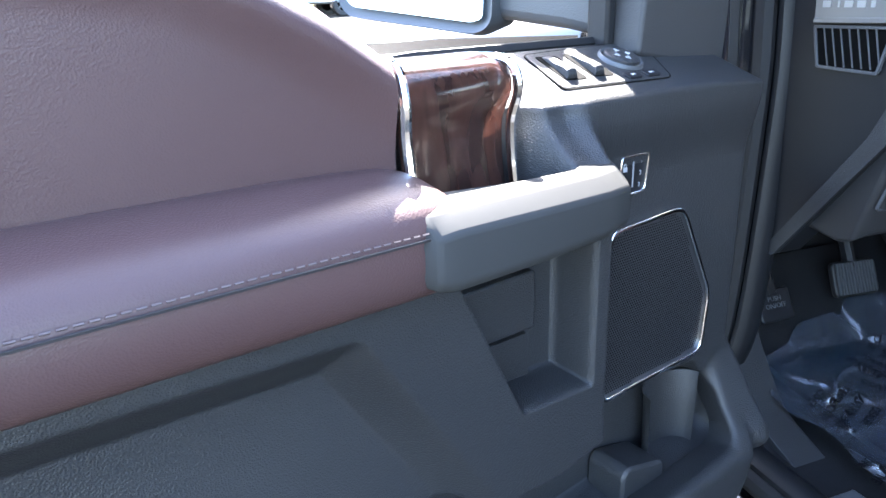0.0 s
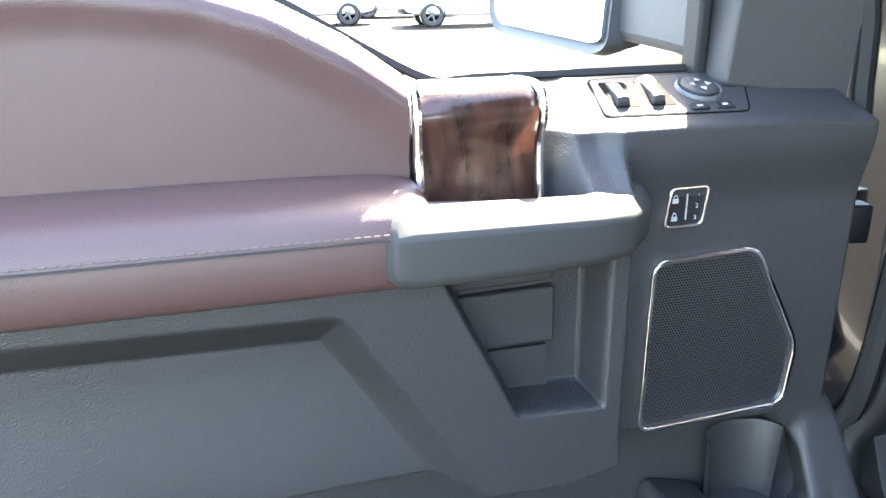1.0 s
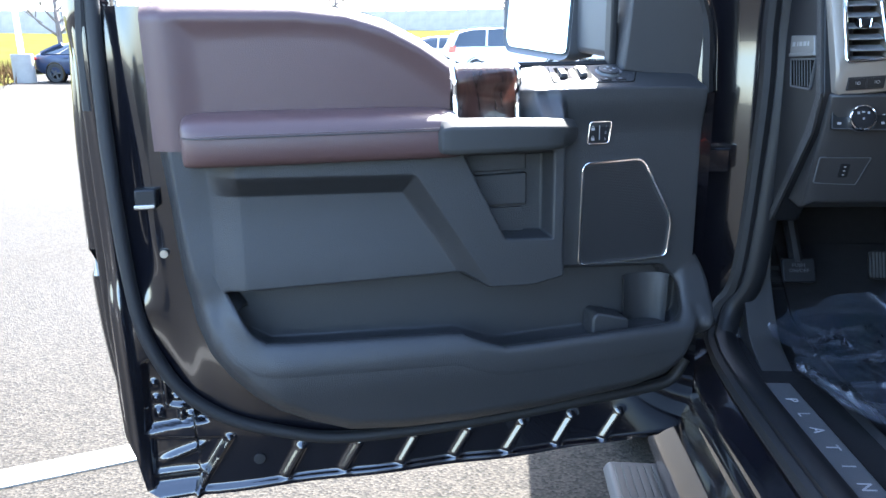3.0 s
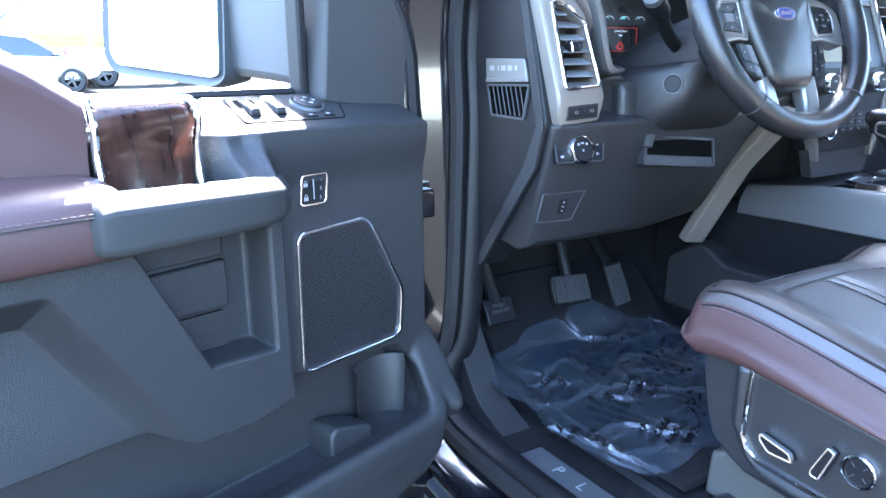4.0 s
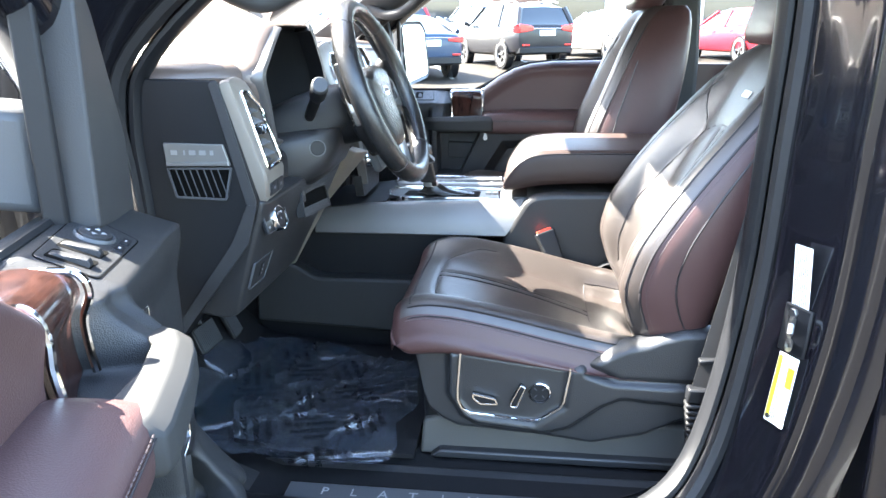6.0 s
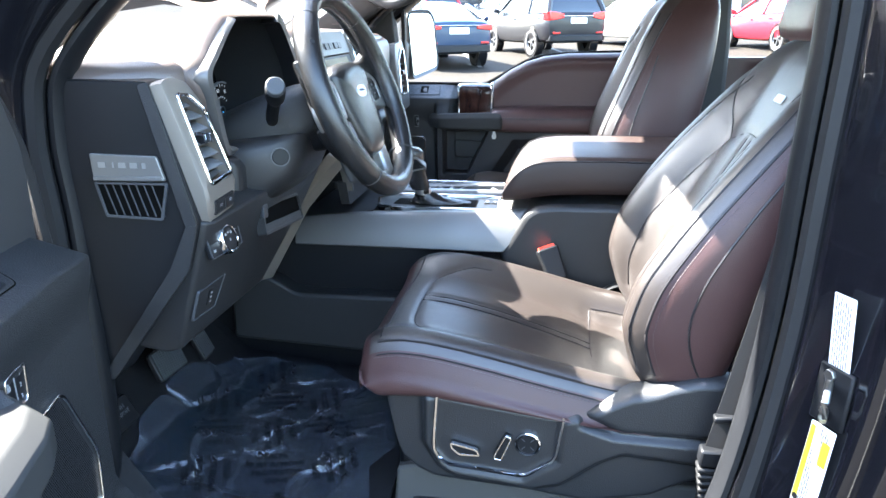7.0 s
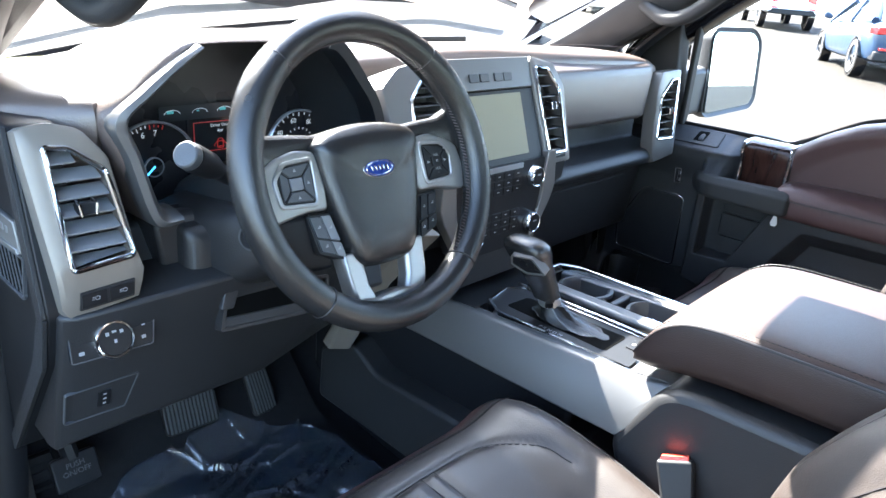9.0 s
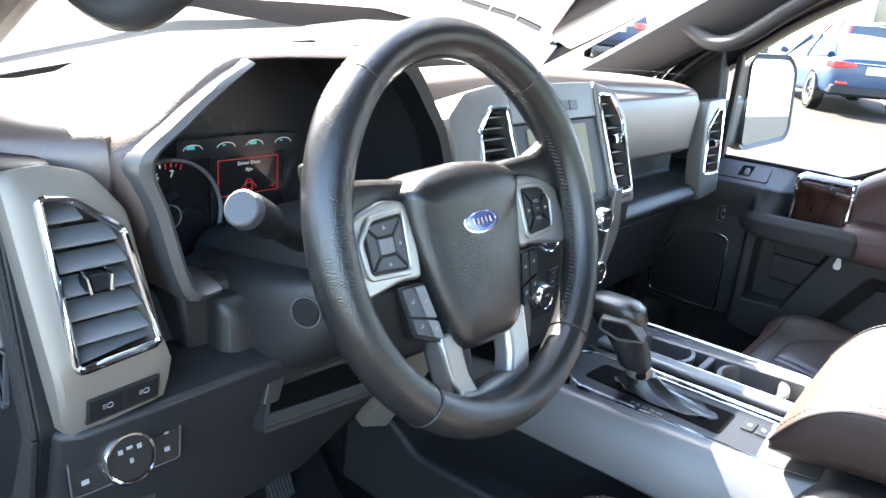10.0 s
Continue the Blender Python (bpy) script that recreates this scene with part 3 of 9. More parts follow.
def bare_tree(x, y, h, seed):
    rng = random.Random(seed)
    tree = thing("bare_tree", "leafless spring tree on the grass bank", "tree", Matrix.Translation((x, y, lot_z(x, y) + 0.6)), "trees on the bank")
    bm = B()
    tube(bm, [(0, 0, -0.8), (0.05, 0, h * 0.3), (0.0, 0.05, h * 0.55), (0.1, 0, h)], [0.16, 0.13, 0.09, 0.02], 7)
    part("trunk", bm, BARK, tree)
    bm = B()

    def limb(p, d, length, r, depth):
        q = p + d * length * 0.5 + Vector((rng.uniform(-0.1, 0.1), rng.uniform(-0.1, 0.1), 0.05)) * length
        e = q + (d + Vector((0, 0, 0.25))).normalized() * length * 0.5
        tube(bm, [p, q, e], [r, r * 0.7, r * 0.3], 5)
        if depth:
            for _ in range(4):
                v = (d + Vector((rng.uniform(-0.9, 0.9), rng.uniform(-0.9, 0.9), rng.uniform(-0.1, 0.7)))).normalized()
                limb(p.lerp(e, rng.uniform(0.35, 1)), v, length * 0.6, r * 0.5, depth - 1)

    for i in range(8):
        a = rng.uniform(0, 6.28)
        limb(Vector((0, 0, h * rng.uniform(0.25, 0.75))), Vector((math.cos(a), math.sin(a), 0.7)).normalized(), h * 0.4, 0.06, 2)
    part("crown", bm, BARK, tree)


for i, (x, y, h) in enumerate(((-25, 31, 5), (-20.5, 33, 4.2), (-9, 41, 5.5), (0.5, 43, 6), (7, 43, 5), (52, -22, 8), (58, -14, 9), (56, -30, 8), (60, -6, 8))):
    bare_tree(x, y, h, i)


def light_post(x, y):
    post = thing("light_post", "white lot light pole on a round concrete base", "light pole", Matrix.Translation((x, y, lot_z(x, y))))
    bm = B()
    cyl(bm, Matrix.Translation((0, 0, -0.1)), 0.36, 1.1, 24)
    part("concrete_base", bm, CONCRETE, post, "grey concrete base", bevel=0.03)
    bm = B()
    cyl(bm, Matrix.Translation((0, 0, 1.0)), 0.1, 7.0, 14, 0.07)
    part("pole", bm, mat("white_pole", (0.7, 0.7, 0.7), 0.5), post)
    bm = B()
    box(bm, (0.4, 0, 8.0), (0.9, 0.3, 0.12))
    part("lamp_head", bm, PLASTIC_GREY, post, bevel=0.02)


light_post(-16.75, 24.5)
light_post(3.6, 33.0)


def building():
    b = thing("dealer_building", "low pale showroom with a brown sign pillar", "building", Matrix.Translation((42, 0, lot_z(42, 0))) @ Matrix.Rotation(radians(-4), 4, "Z"))
    bm = B()
    box(bm, (8, -2, 2.8), (12, 22, 5.8))
    part("wall", bm, mat("pale_render", (0.7, 0.68, 0.65), 0.8, bump=0.2, scale=30), b)
    bm = B()
    box(bm, (8, -2, 5.9), (12.6, 22.6, 0.5))
    part("parapet", bm, PLASTIC_GREY, b, bevel=0.03)
    bm = B()
    box(bm, (0.6, 1.2, 3.2), (2.6, 2.6, 6.6))
    part("sign_pillar", bm, mat("brown_panel", (0.11, 0.055, 0.035), 0.5, vary=0.1, vscale=0.6), b, "brown cladding pillar", bevel=0.03)
    for i in range(5):
        if i == 3:
            continue
        bm = B()
        frame_ring(bm, rect(3.2, 3.2), frame_at((2.0, -10.5 + 4.2 * i, 2.2), (0, -1, 0), (0, 0, 1)), 0.1, -0.02, 0.12)
        w = part("window", bm, ALU, b)
        bm = B()
        prism(bm, rect(3.0, 3.0), frame_at((1.98, -10.5 + 4.2 * i, 2.2), (0, -1, 0), (0, 0, 1)), 0.0, 0.05)
        part("pane", bm, GLASS_DARK, w)


building()


# ---- the truck's cab shell ----
MIRROR_X = Matrix.Translation((2 * MID, 0, 0)) @ Matrix.Scale(-1, 4, (1, 0, 0))
truck = thing("pickup_truck", "black pickup truck cab with its front door open", "truck", kind="structure")


def both(make):
    """Builds a shell part on the left side and its mirror on the right."""
    ob = make()
    twin = new(ob.name, ob.data)
    twin.parent = truck
    twin.matrix_basis = MIRROR_X
    for md in ob.modifiers:
        m2 = twin.modifiers.new(md.name, md.type)
        if md.type == "BEVEL":
            m2.width, m2.segments, m2.limit_method, m2.angle_limit = md.width, md.segments, md.limit_method, md.angle_limit
    return ob


OPENING = [(0.785, 0.965), (0.822, 1.03), (0.816, 1.12), (0.824, 1.46), (0.828, 1.64), (0.785, 1.76), (0.59, 1.915), (0.30, 2.05), (-0.07, 2.08), (-0.21, 2.03),
           (-0.243, 1.85), (-0.238, 1.6), (-0.226, 1.35), (-0.175, 1.1), (-0.09, 0.99), (0.05, 0.945), (0.4, 0.935), (0.68, 0.94)]


def side_frame():
    loop = [Vector((0, y, z)) for y, z in OPENING]
    path = spline(loop + loop[:1], 4)[:-1]
    inner = [(p.y, p.z) for p in path]
    outer = offset(inner, -0.13)
    bm = B()
    rows = []
    for x, k in ((0.80, 0.0), (0.756, 0.0), (0.746, 0.001), (0.738, 0.004), (0.72, 0.0125), (0.70, 0.022), (0.68, 0.033), (0.662, 0.043), (0.653, 0.0455), (0.647, 0.051), (0.645, 0.058), (0.647, 0.066), (0.651, 0.071), (0.648, 0.076), (0.640, 0.082), (0.635, 0.092), (0.635, 0.104), (0.628, 0.115), (0.62, 0.13)):
        loop2 = offset(inner, -k) if k else inner
        rows.append([(x, y, z) for y, z in loop2])
    loft(bm, rows, cap=False)
    return part("side_frame", bm, PAINT, truck, "glossy black painted door frame", angle=30)


both(side_frame)


def opening_seal():
    loop = [Vector((0.69 + 0.08 * min(1, max(0, (z - 0.98) / 0.2)), y, z)) for y, z in offset(OPENING, 0.004)]
    path = spline(loop + loop[:1], 5)[:-1]
    bm = B()
    tube(bm, path, 0.016, 8, closed=True, up=(1, 0, 0))
    return part("door_seal", bm, RUBBER, truck, "black rubber door seal")


both(opening_seal)


def seal_lip():
    loop = [Vector((0.712 + 0.088 * min(1, max(0, (z - 0.98) / 0.2)), y, z)) for y, z in offset(OPENING, 0.025)]
    path = spline(loop + loop[:1], 5)[:-1]
    bm = B()
    tube(bm, path, 0.0125, 10, closed=True, up=(1, 0, 0), flat=1.8)
    return part("seal_trim", bm, PLASTIC_SMOOTH, truck, "black trim edge of the door seal")


both(seal_lip)


def floor_pan():
    bm = B()
    pts = [(-1.3, 0.95), (0.62, 0.95), (0.86, 0.98), (1.0, 1.12), (1.08, 1.4), (1.12, 1.4), (1.12, 0.85), (-1.3, 0.85)]
    prism(bm, pts, frame_at((0.72, 0, 0), (0, 1, 0), (0, 0, 1)), 0, 1.72)
    return part("floor_carpet", bm, CARPET, truck, "black carpet on the cab floor", bevel=0.02)


floor_pan()


def kick_panel():
    bm = B()
    prism(bm, rounded([(0.62, 0.94), (1.05, 0.94), (1.05, 1.245), (0.84, 1.245), (0.815, 1.1), (0.74, 0.99)], 0.03), frame_at((0.785, 0, 0), (0, 1, 0), (0, 0, 1)), -0.03, 0.03)
    return part("kick_panel", bm, PLASTIC, truck, "black plastic kick panel", bevel=0.006)


both(kick_panel)


def sill_trim():
    bm = B()
    prism(bm, [(0.735, 0.88), (0.735, 0.925), (0.75, 0.934), (0.82, 0.936), (0.86, 0.955), (0.87, 0.955), (0.87, 0.88)], frame_at((0, -0.16, 0), (1, 0, 0), (0, 0, 1)), -0.96, 0.0)
    return part("sill_trim", bm, PLASTIC, truck, "black plastic sill trim", bevel=0.006)


both(sill_trim)


def rocker():
    bm = B()
    prism(bm, rounded([(0.60, 0.62), (0.585, 0.72), (0.62, 0.80), (0.70, 0.84), (0.735, 0.92), (0.75, 0.92), (0.75, 0.6)], 0.03), frame_at((0, -1.3, 0), (1, 0, 0), (0, 0, 1)), -2.2, 0.0)
    return part("rocker_panel", bm, PAINT, truck)


both(rocker)


def fender():
    bm = B()
    arch = [(1.78 + 0.47 * math.cos(a), 0.78 + 0.47 * math.sin(a)) for a in [math.pi * (1 - i / 14) for i in range(15)]]
    pts = [(0.87, 0.78)] + [(max(y, 1.0), z) for y, z in arch] + [(2.62, 0.8), (2.68, 1.2), (2.62, 1.48), (1.6, 1.55), (0.98, 1.58), (0.9, 1.3)]
    prism(bm, pts, frame_at((0.585, 0, 0), (0, 1, 0), (0, 0, 1)), 0, 0.16)
    return part("fender", bm, PAINT, truck, bevel=0.03)


both(fender)


def rear_side():
    bm = B()
    prism(bm, rounded([(-0.35, 0.80), (-1.25, 0.80), (-1.3, 1.64), (-0.35, 1.64)], 0.05), frame_at((0.60, 0, 0), (0, 1, 0), (0, 0, 1)), 0, 0.1)
    return part("rear_door_skin", bm, PAINT, truck, "glossy black rear door", bevel=0.02)


both(rear_side)


def rear_frame():
    bm = B()
    tube(bm, spline([(0.66, -0.36, 1.62), (0.70, -0.35, 1.9), (0.78, -0.38, 2.08), (0.8, -0.8, 2.1), (0.76, -1.22, 2.05), (0.66, -1.3, 1.62)], 5), 0.045, 8, up=(1, 0, 0))
    return part("rear_window_frame", bm, PAINT, truck)


both(rear_frame)


def b_pillar_trim():
    bm = B()
    loft(bm, [[(0.81, y0, z), (0.87, y0 - 0.01, z), (0.87, y1, z), (0.81, y1, z)] for y0, y1, z in ((-0.21, -0.42, 0.96), (-0.265, -0.42, 1.3), (-0.30, -0.42, 1.7), (-0.285, -0.40, 2.09))])
    return part("pillar_cover", bm, PILLAR, truck, "dark grey pillar trim", bevel=0.015)


both(b_pillar_trim)


def a_pillar_trim():
    bm = B()
    rows = []
    for y, z, x in ((1.06, 1.70, 0.86), (0.93, 1.78, 0.865), (0.72, 1.91, 0.89), (0.5, 2.04, 0.93), (0.38, 2.11, 0.96)):
        rows.append([(x - 0.085, y - 0.09, z - 0.05), (x - 0.03, y - 0.085, z - 0.055), (x - 0.005, y - 0.065, z - 0.035), (x + 0.012, y - 0.03, z - 0.008), (x + 0.008, y - 0.005, z + 0.01), (x - 0.08, y, z + 0.02)])
    loft(bm, rows)
    return part("windscreen_pillar_cover", bm, PILLAR, truck, "dark grey windscreen pillar trim", bevel=0.012)


both(a_pillar_trim)


def a_pillar_skin():
    bm = B()
    tube(bm, [(0.70, 1.2, 1.585), (0.73, 0.9, 1.77), (0.785, 0.6, 1.955), (0.845, 0.36, 2.10)], 0.026, 8)
    return part("windscreen_pillar", bm, PAINT, truck)


both(a_pillar_skin)


def grab_handle():
    bm = B()
    tube(bm, spline([(0.875, 0.735, 1.86), (0.895, 0.665, 1.832), (0.905, 0.60, 1.845), (0.912, 0.52, 1.905), (0.92, 0.42, 1.98), (0.925, 0.36, 2.04), (0.925, 0.36, 2.085)], 6), 0.018, 10)
    ob = part("grab_handle", bm, PILLAR, truck, "dark grey grab handle on the windscreen pillar")
    ob.matrix_basis = MIRROR_X
    bm = B()
    tube(bm, spline([(0.858, 0.71, 1.88), (0.870, 0.63, 1.833), (0.882, 0.565, 1.835), (0.90, 0.44, 1.93), (0.915, 0.36, 2.02), (0.925, 0.34, 2.09)], 6), 0.0165, 10)
    part("grab_handle", bm, PILLAR, truck, "dark grey grab handle on the windscreen pillar")


grab_handle()

bm = B()
loft(bm, [[(0.80, y, z), (0.86, y, z + 0.07), (MID, y, z + 0.11), (2 * MID - 0.86, y, z + 0.07), (2 * MID - 0.80, y, z), (MID, y, z + 0.03)] for y, z in ((0.40, 2.10), (0.2, 2.125), (-0.4, 2.13), (-1.2, 2.11), (-1.36, 2.05))])
part("roof", bm, PAINT, truck, "glossy black roof", bevel=0.01)
bm = B()
loft(bm, [[(0.84, y, z), (MID, y, z + 0.02), (2 * MID - 0.84, y, z), (2 * MID - 0.84, y, z - 0.012), (MID, y, z + 0.008), (0.84, y, z - 0.012)] for y, z in ((0.42, 2.085), (0.2, 2.105), (-0.4, 2.11), (-1.2, 2.09))])
part("headliner", bm, HEADLINER, truck, "pale grey fabric headliner")

bm = B()
loft(bm, [[(0.9, 0.42, 2.08), (MID, 0.46, 2.09), (2.26, 0.42, 2.08), (2.26, 0.37, 2.09), (0.9, 0.37, 2.09)], [(0.9, 0.41, 2.13), (MID, 0.45, 2.16), (2.26, 0.41, 2.13), (2.26, 0.36, 2.13), (0.9, 0.36, 2.13)]])
part("windscreen_header", bm, HEADLINER, truck)
# out of view; added to keep the sun off the console armrest
bm = B()
prism(bm, rounded([(0.30, 2.10), (0.30, 2.07), (0.50, 2.04), (0.585, 2.048), (0.59, 2.07), (0.5, 2.10)], 0.01), frame_at((1.43, 0, 0), (0, 1, 0), (0, 0, 1)), 0.0, 0.30)
part("unseen_overhead_console", bm, HEADLINER, truck, "unseen pale grey overhead console added to shade the armrest lid", bevel=0.01)
bm = B()
loft(bm, [[(0.80, 1.16, 1.70), (1.2, 1.25, 1.70), (MID, 1.28, 1.70), (1.96, 1.25, 1.70), (2.36, 1.16, 1.70)], [(0.90, 0.44, 2.12), (1.25, 0.49, 2.135), (MID, 0.5, 2.14), (1.91, 0.49, 2.135), (2.26, 0.44, 2.12)]], cap=False, closed=False)
ws = part("windscreen", bm, GLASS, truck, "clear curved windscreen")
ws.visible_shadow = False
bm = B()
loft(bm, [[(0.68, y, z - 0.03), (1.0, y + 0.02, z + 0.03), (MID, y + 0.05, z + 0.05), (2.16, y + 0.02, z + 0.03), (2.48, y, z - 0.03), (2.48, y, z - 0.08), (0.68, y, z - 0.08)] for y, z in ((1.22, 1.60), (1.6, 1.59), (2.2, 1.55), (2.6, 1.47))])
part("bonnet", bm, PAINT, truck, "glossy black bonnet", bevel=0.02)
bm = B()
frame_ring(bm, rounded([(0.98, 0.98), (2.18, 0.98), (2.2, 1.36), (0.96, 1.36)], 0.05), frame_at((0, 2.66, 0), (1, 0, 0), (0, 0, 1)), 0.05, -0.1, 0.02)
grille = part("front_grille", bm, CHROME, truck, "chrome grille frame", bevel=0.008)
for i in range(5):
    bm = B()
    box(bm, (MID, 2.68, 1.05 + 0.062 * i), (1.14, 0.04, 0.022))
    part("grille_bar", bm, SILVER, grille, bevel=0.004)
bm = B()
box(bm, (MID, 2.62, 1.17), (1.2, 0.06, 0.4))
part("grille_back", bm, PRINT_DARK, grille)
bm = B()
loft(bm, [[(x, y - 0.2, 0.62), (x, y, 0.64), (x, y + 0.02, 0.78), (x, y, 0.9), (x, y - 0.2, 0.92)] for x, y in ((0.58, 2.55), (0.75, 2.74), (MID, 2.8), (2.41, 2.74), (2.58, 2.55))])
part("front_bumper", bm, CHROME, truck, "chrome front bumper", bevel=0.02)
for x in (0.78, 2.38):
    bm = B()
    box(bm, (x, 2.63, 1.19), (0.3, 0.14, 0.3))
    part("headlamp", bm, GLASS_DARK, truck, "dark headlamp", bevel=0.04)
bm = B()
loft(bm, [[(0.76, y, z), (MID, y + 0.1, z + 0.015), (2.4, y, z), (2.4, y, z - 0.05), (0.76, y, z - 0.05)] for y, z in ((1.08, 1.665), (1.14, 1.66), (1.24, 1.63))])
part("cowl", bm, PLASTIC, truck, "black plastic cowl below the windscreen")
for x0 in (0.98, 1.7):
    bm = B()
    tube(bm, [(x0, 1.24, 1.665), (x0 + 0.3, 1.22, 1.70), (x0 + 0.62, 1.2, 1.712)], 0.009, 6)
    part("wiper", bm, PLASTIC_SMOOTH, truck, "black windscreen wiper")
bm = B()
box(bm, (MID, -1.36, 1.3), (1.62, 0.06, 0.75))
part("cab_rear_panel", bm, HEADLINER, truck)
bm = B()
frame_ring(bm, rect(1.66, 0.5, 0.06), frame_at((MID, -1.36, 1.88), (1, 0, 0), (0, 0, 1)), 0.12, -0.03, 0.03)
part("rear_window_surround", bm, HEADLINER, truck)
bm = B()
for c, s in (((0.66, -2.3, 1.15), (0.1, 1.8, 0.75)), ((2.5, -2.3, 1.15), (0.1, 1.8, 0.75)), ((MID, -3.2, 1.15), (1.9, 0.08, 0.75)), ((MID, -2.3, 0.85), (1.8, 1.8, 0.08))):
    box(bm, c, s)
part("cargo_bed", bm, PAINT, truck, "glossy black cargo bed", bevel=0.02)


def road_wheel(x, y, s):
    m = frame_at((x, y, LOT + 0.4), (0, 1, 0), (0, 0, 1))
    if s < 0:
        m = m @ Matrix.Rotation(math.pi, 4, "X")
    bm = B()
    loft(bm, ring_of([(0.25, 0), (0.385, 0), (0.4, 0.03), (0.4, 0.24), (0.385, 0.27), (0.27, 0.265)], m, 40), cap=False)
    for j in range(40):
        mm = m @ Matrix.Rotation(2 * math.pi * j / 40, 4, "Z")
        box(bm, (0.402, 0, 0.07), (0.016, 0.035, 0.09), mm)
        box(bm, (0.402, 0.02, 0.2), (0.016, 0.035, 0.09), mm)
    w = part("wheel", bm, TYRE, truck, "black treaded tyre")
    bm = B()
    loft(bm, ring_of([(0.275, 0.2), (0.27, 0.26), (0.25, 0.2)], m, 32), cap=False)
    for q in range(6):
        box(bm, (0.13, 0, 0.2), (0.26, 0.07, 0.04), m @ Matrix.Rotation(math.pi * q / 3, 4, "Z"))
    part("rim", bm, ALU, w)


for yy in (1.78, -1.95):
    road_wheel(0.88, yy, -1)
    road_wheel(2.28, yy, 1)


def running_board():
    board = thing("running_board", "ribbed aluminium running board below the sill", "running board", group="steps")
    bm = B()
    prism(bm, rounded([(0.50, 0.555), (0.72, 0.555), (0.72, 0.59), (0.50, 0.595), (0.485, 0.575)], 0.008), frame_at((0, -1.1, 0), (1, 0, 0), (0, 0, 1)), -2.0, 0.0)
    # dark grey instead of bright aluminium, to paint the shade on the step
    part("deck", bm, SILVER_DARK, board, bevel=0.004)
    me = None
    for i in range(11):
        at = Matrix.Translation((0.515 + 0.018 * i, -0.1, 0.595))
        if me is None:
            bm = B()
            box(bm, (0, 0, 0), (0.009, 1.96, 0.008))
            me = part("rib", bm, SILVER_DARK, board, at=at).data
        else:
            ob = new("rib", me)
            ob.parent = board
            ob.matrix_basis = at
    for y in (0.6, -0.6):
        bm = B()
        box(bm, (0.68, y, 0.63), (0.1, 0.08, 0.12))
        part("bracket", bm, PLASTIC_SMOOTH, board, bevel=0.01)
    return board


running_board()


# ---- front doors: x runs back from the hinge, y into the cab, z up ----
def sdf(pts, x, y):
    """Signed distance to an outline, negative inside."""
    d = np.full(x.shape, 1e9)
    inside = np.zeros(x.shape, bool)
    n = len(pts)
    for i in range(n):
        ax, ay = pts[i]
        bx, by = pts[(i + 1) % n]
        ex, ey = bx - ax, by - ay
        t = np.clip(((x - ax) * ex + (y - ay) * ey) / (ex * ex + ey * ey + 1e-12), 0, 1)
        d = np.minimum(d, np.hypot(x - ax - t * ex, y - ay - t * ey))
        cross = ((ay > y) != (by > y)) & (x < (bx - ax) * (y - ay) / ((by - ay) + 1e-12) + ax)
        inside ^= cross
    return np.where(inside, -d, d)


def mask(pts, x, y, ramp):
    return 1 - smooth(-ramp, ramp, sdf(pts, x, y))


def sheet(bm, us, zlo, zhi, nz, w, back=0.05, sides="lrtb"):
    """A moulded skin over x = us and z from zlo to zhi, pushed out by w(x, z), with its edges folded back."""
    U = np.repeat(np.array(us)[:, None], nz + 1, 1)
    T = np.linspace(0, 1, nz + 1)[None, :]
    Z = np.array(zlo)[:, None] * (1 - T) + np.array(zhi)[:, None] * T
    W = w(U, Z)
    nu = len(us)
    v = [[bm.verts.new((U[i, j], W[i, j], Z[i, j])) for j in range(nz + 1)] for i in range(nu)]
    for i in range(nu - 1):
        for j in range(nz):
            bm.faces.new((v[i][j], v[i + 1][j], v[i + 1][j + 1], v[i][j + 1]))
    edges = {"l": [v[0][j] for j in range(nz + 1)], "r": [v[-1][j] for j in range(nz + 1)], "b": [v[i][0] for i in range(nu)], "t": [v[i][-1] for i in range(nu)]}
    for s in sides:
        e = edges[s]
        b2 = [bm.verts.new((p.co.x, p.co.y - back, p.co.z)) for p in e]
        for a, b, c, d in zip(e, e[1:], b2[1:], b2):
            bm.faces.new((a, b, c, d))
    return v


def curve(pairs, x):
    xs, ys = zip(*sorted(pairs))
    return np.interp(x, xs, ys)


RECESS = [(1.1, 1.379), (0.868, 1.375), (0.553, 1.368), (0.428, 1.17), (1.1, 1.17)]
GRIP_WELL = [(0.455, 1.41), (0.303, 1.41), (0.303, 1.262), (0.385, 1.266)]
FRONT = [(-0.1, 1.7), (0.272, 1.7), (0.272, 1.215), (0.262, 1.13), (0.05, 1.13), (0.03, 1.142), (0.018, 1.17), (0.012, 1.5), (-0.1, 1.5)]
POCKET_LIP = [(0.885, 1.225), (0.872, 1.192), (0.855, 1.160), (0.835, 1.125), (0.815, 1.108), (0.79, 1.103), (0.64, 1.099), (0.48, 1.095), (0.462, 1.091), (0.40, 1.069), (0.37, 1.066), (0.2, 1.073), (0.07, 1.079), (0.042, 1.086), (0.031, 1.105), (0.028, 1.14), (0.04, 1.162)]
POCKET = [(0.868, 1.188), (0.46, 1.196), (0.42, 1.170), (0.335, 1.168), (0.26, 1.185), (0.06, 1.175), (0.028, 1.14), (0.032, 1.082), (0.37, 1.066), (0.395, 1.067), (0.465, 1.094), (0.48, 1.095), (0.80, 1.103), (0.835, 1.125)]
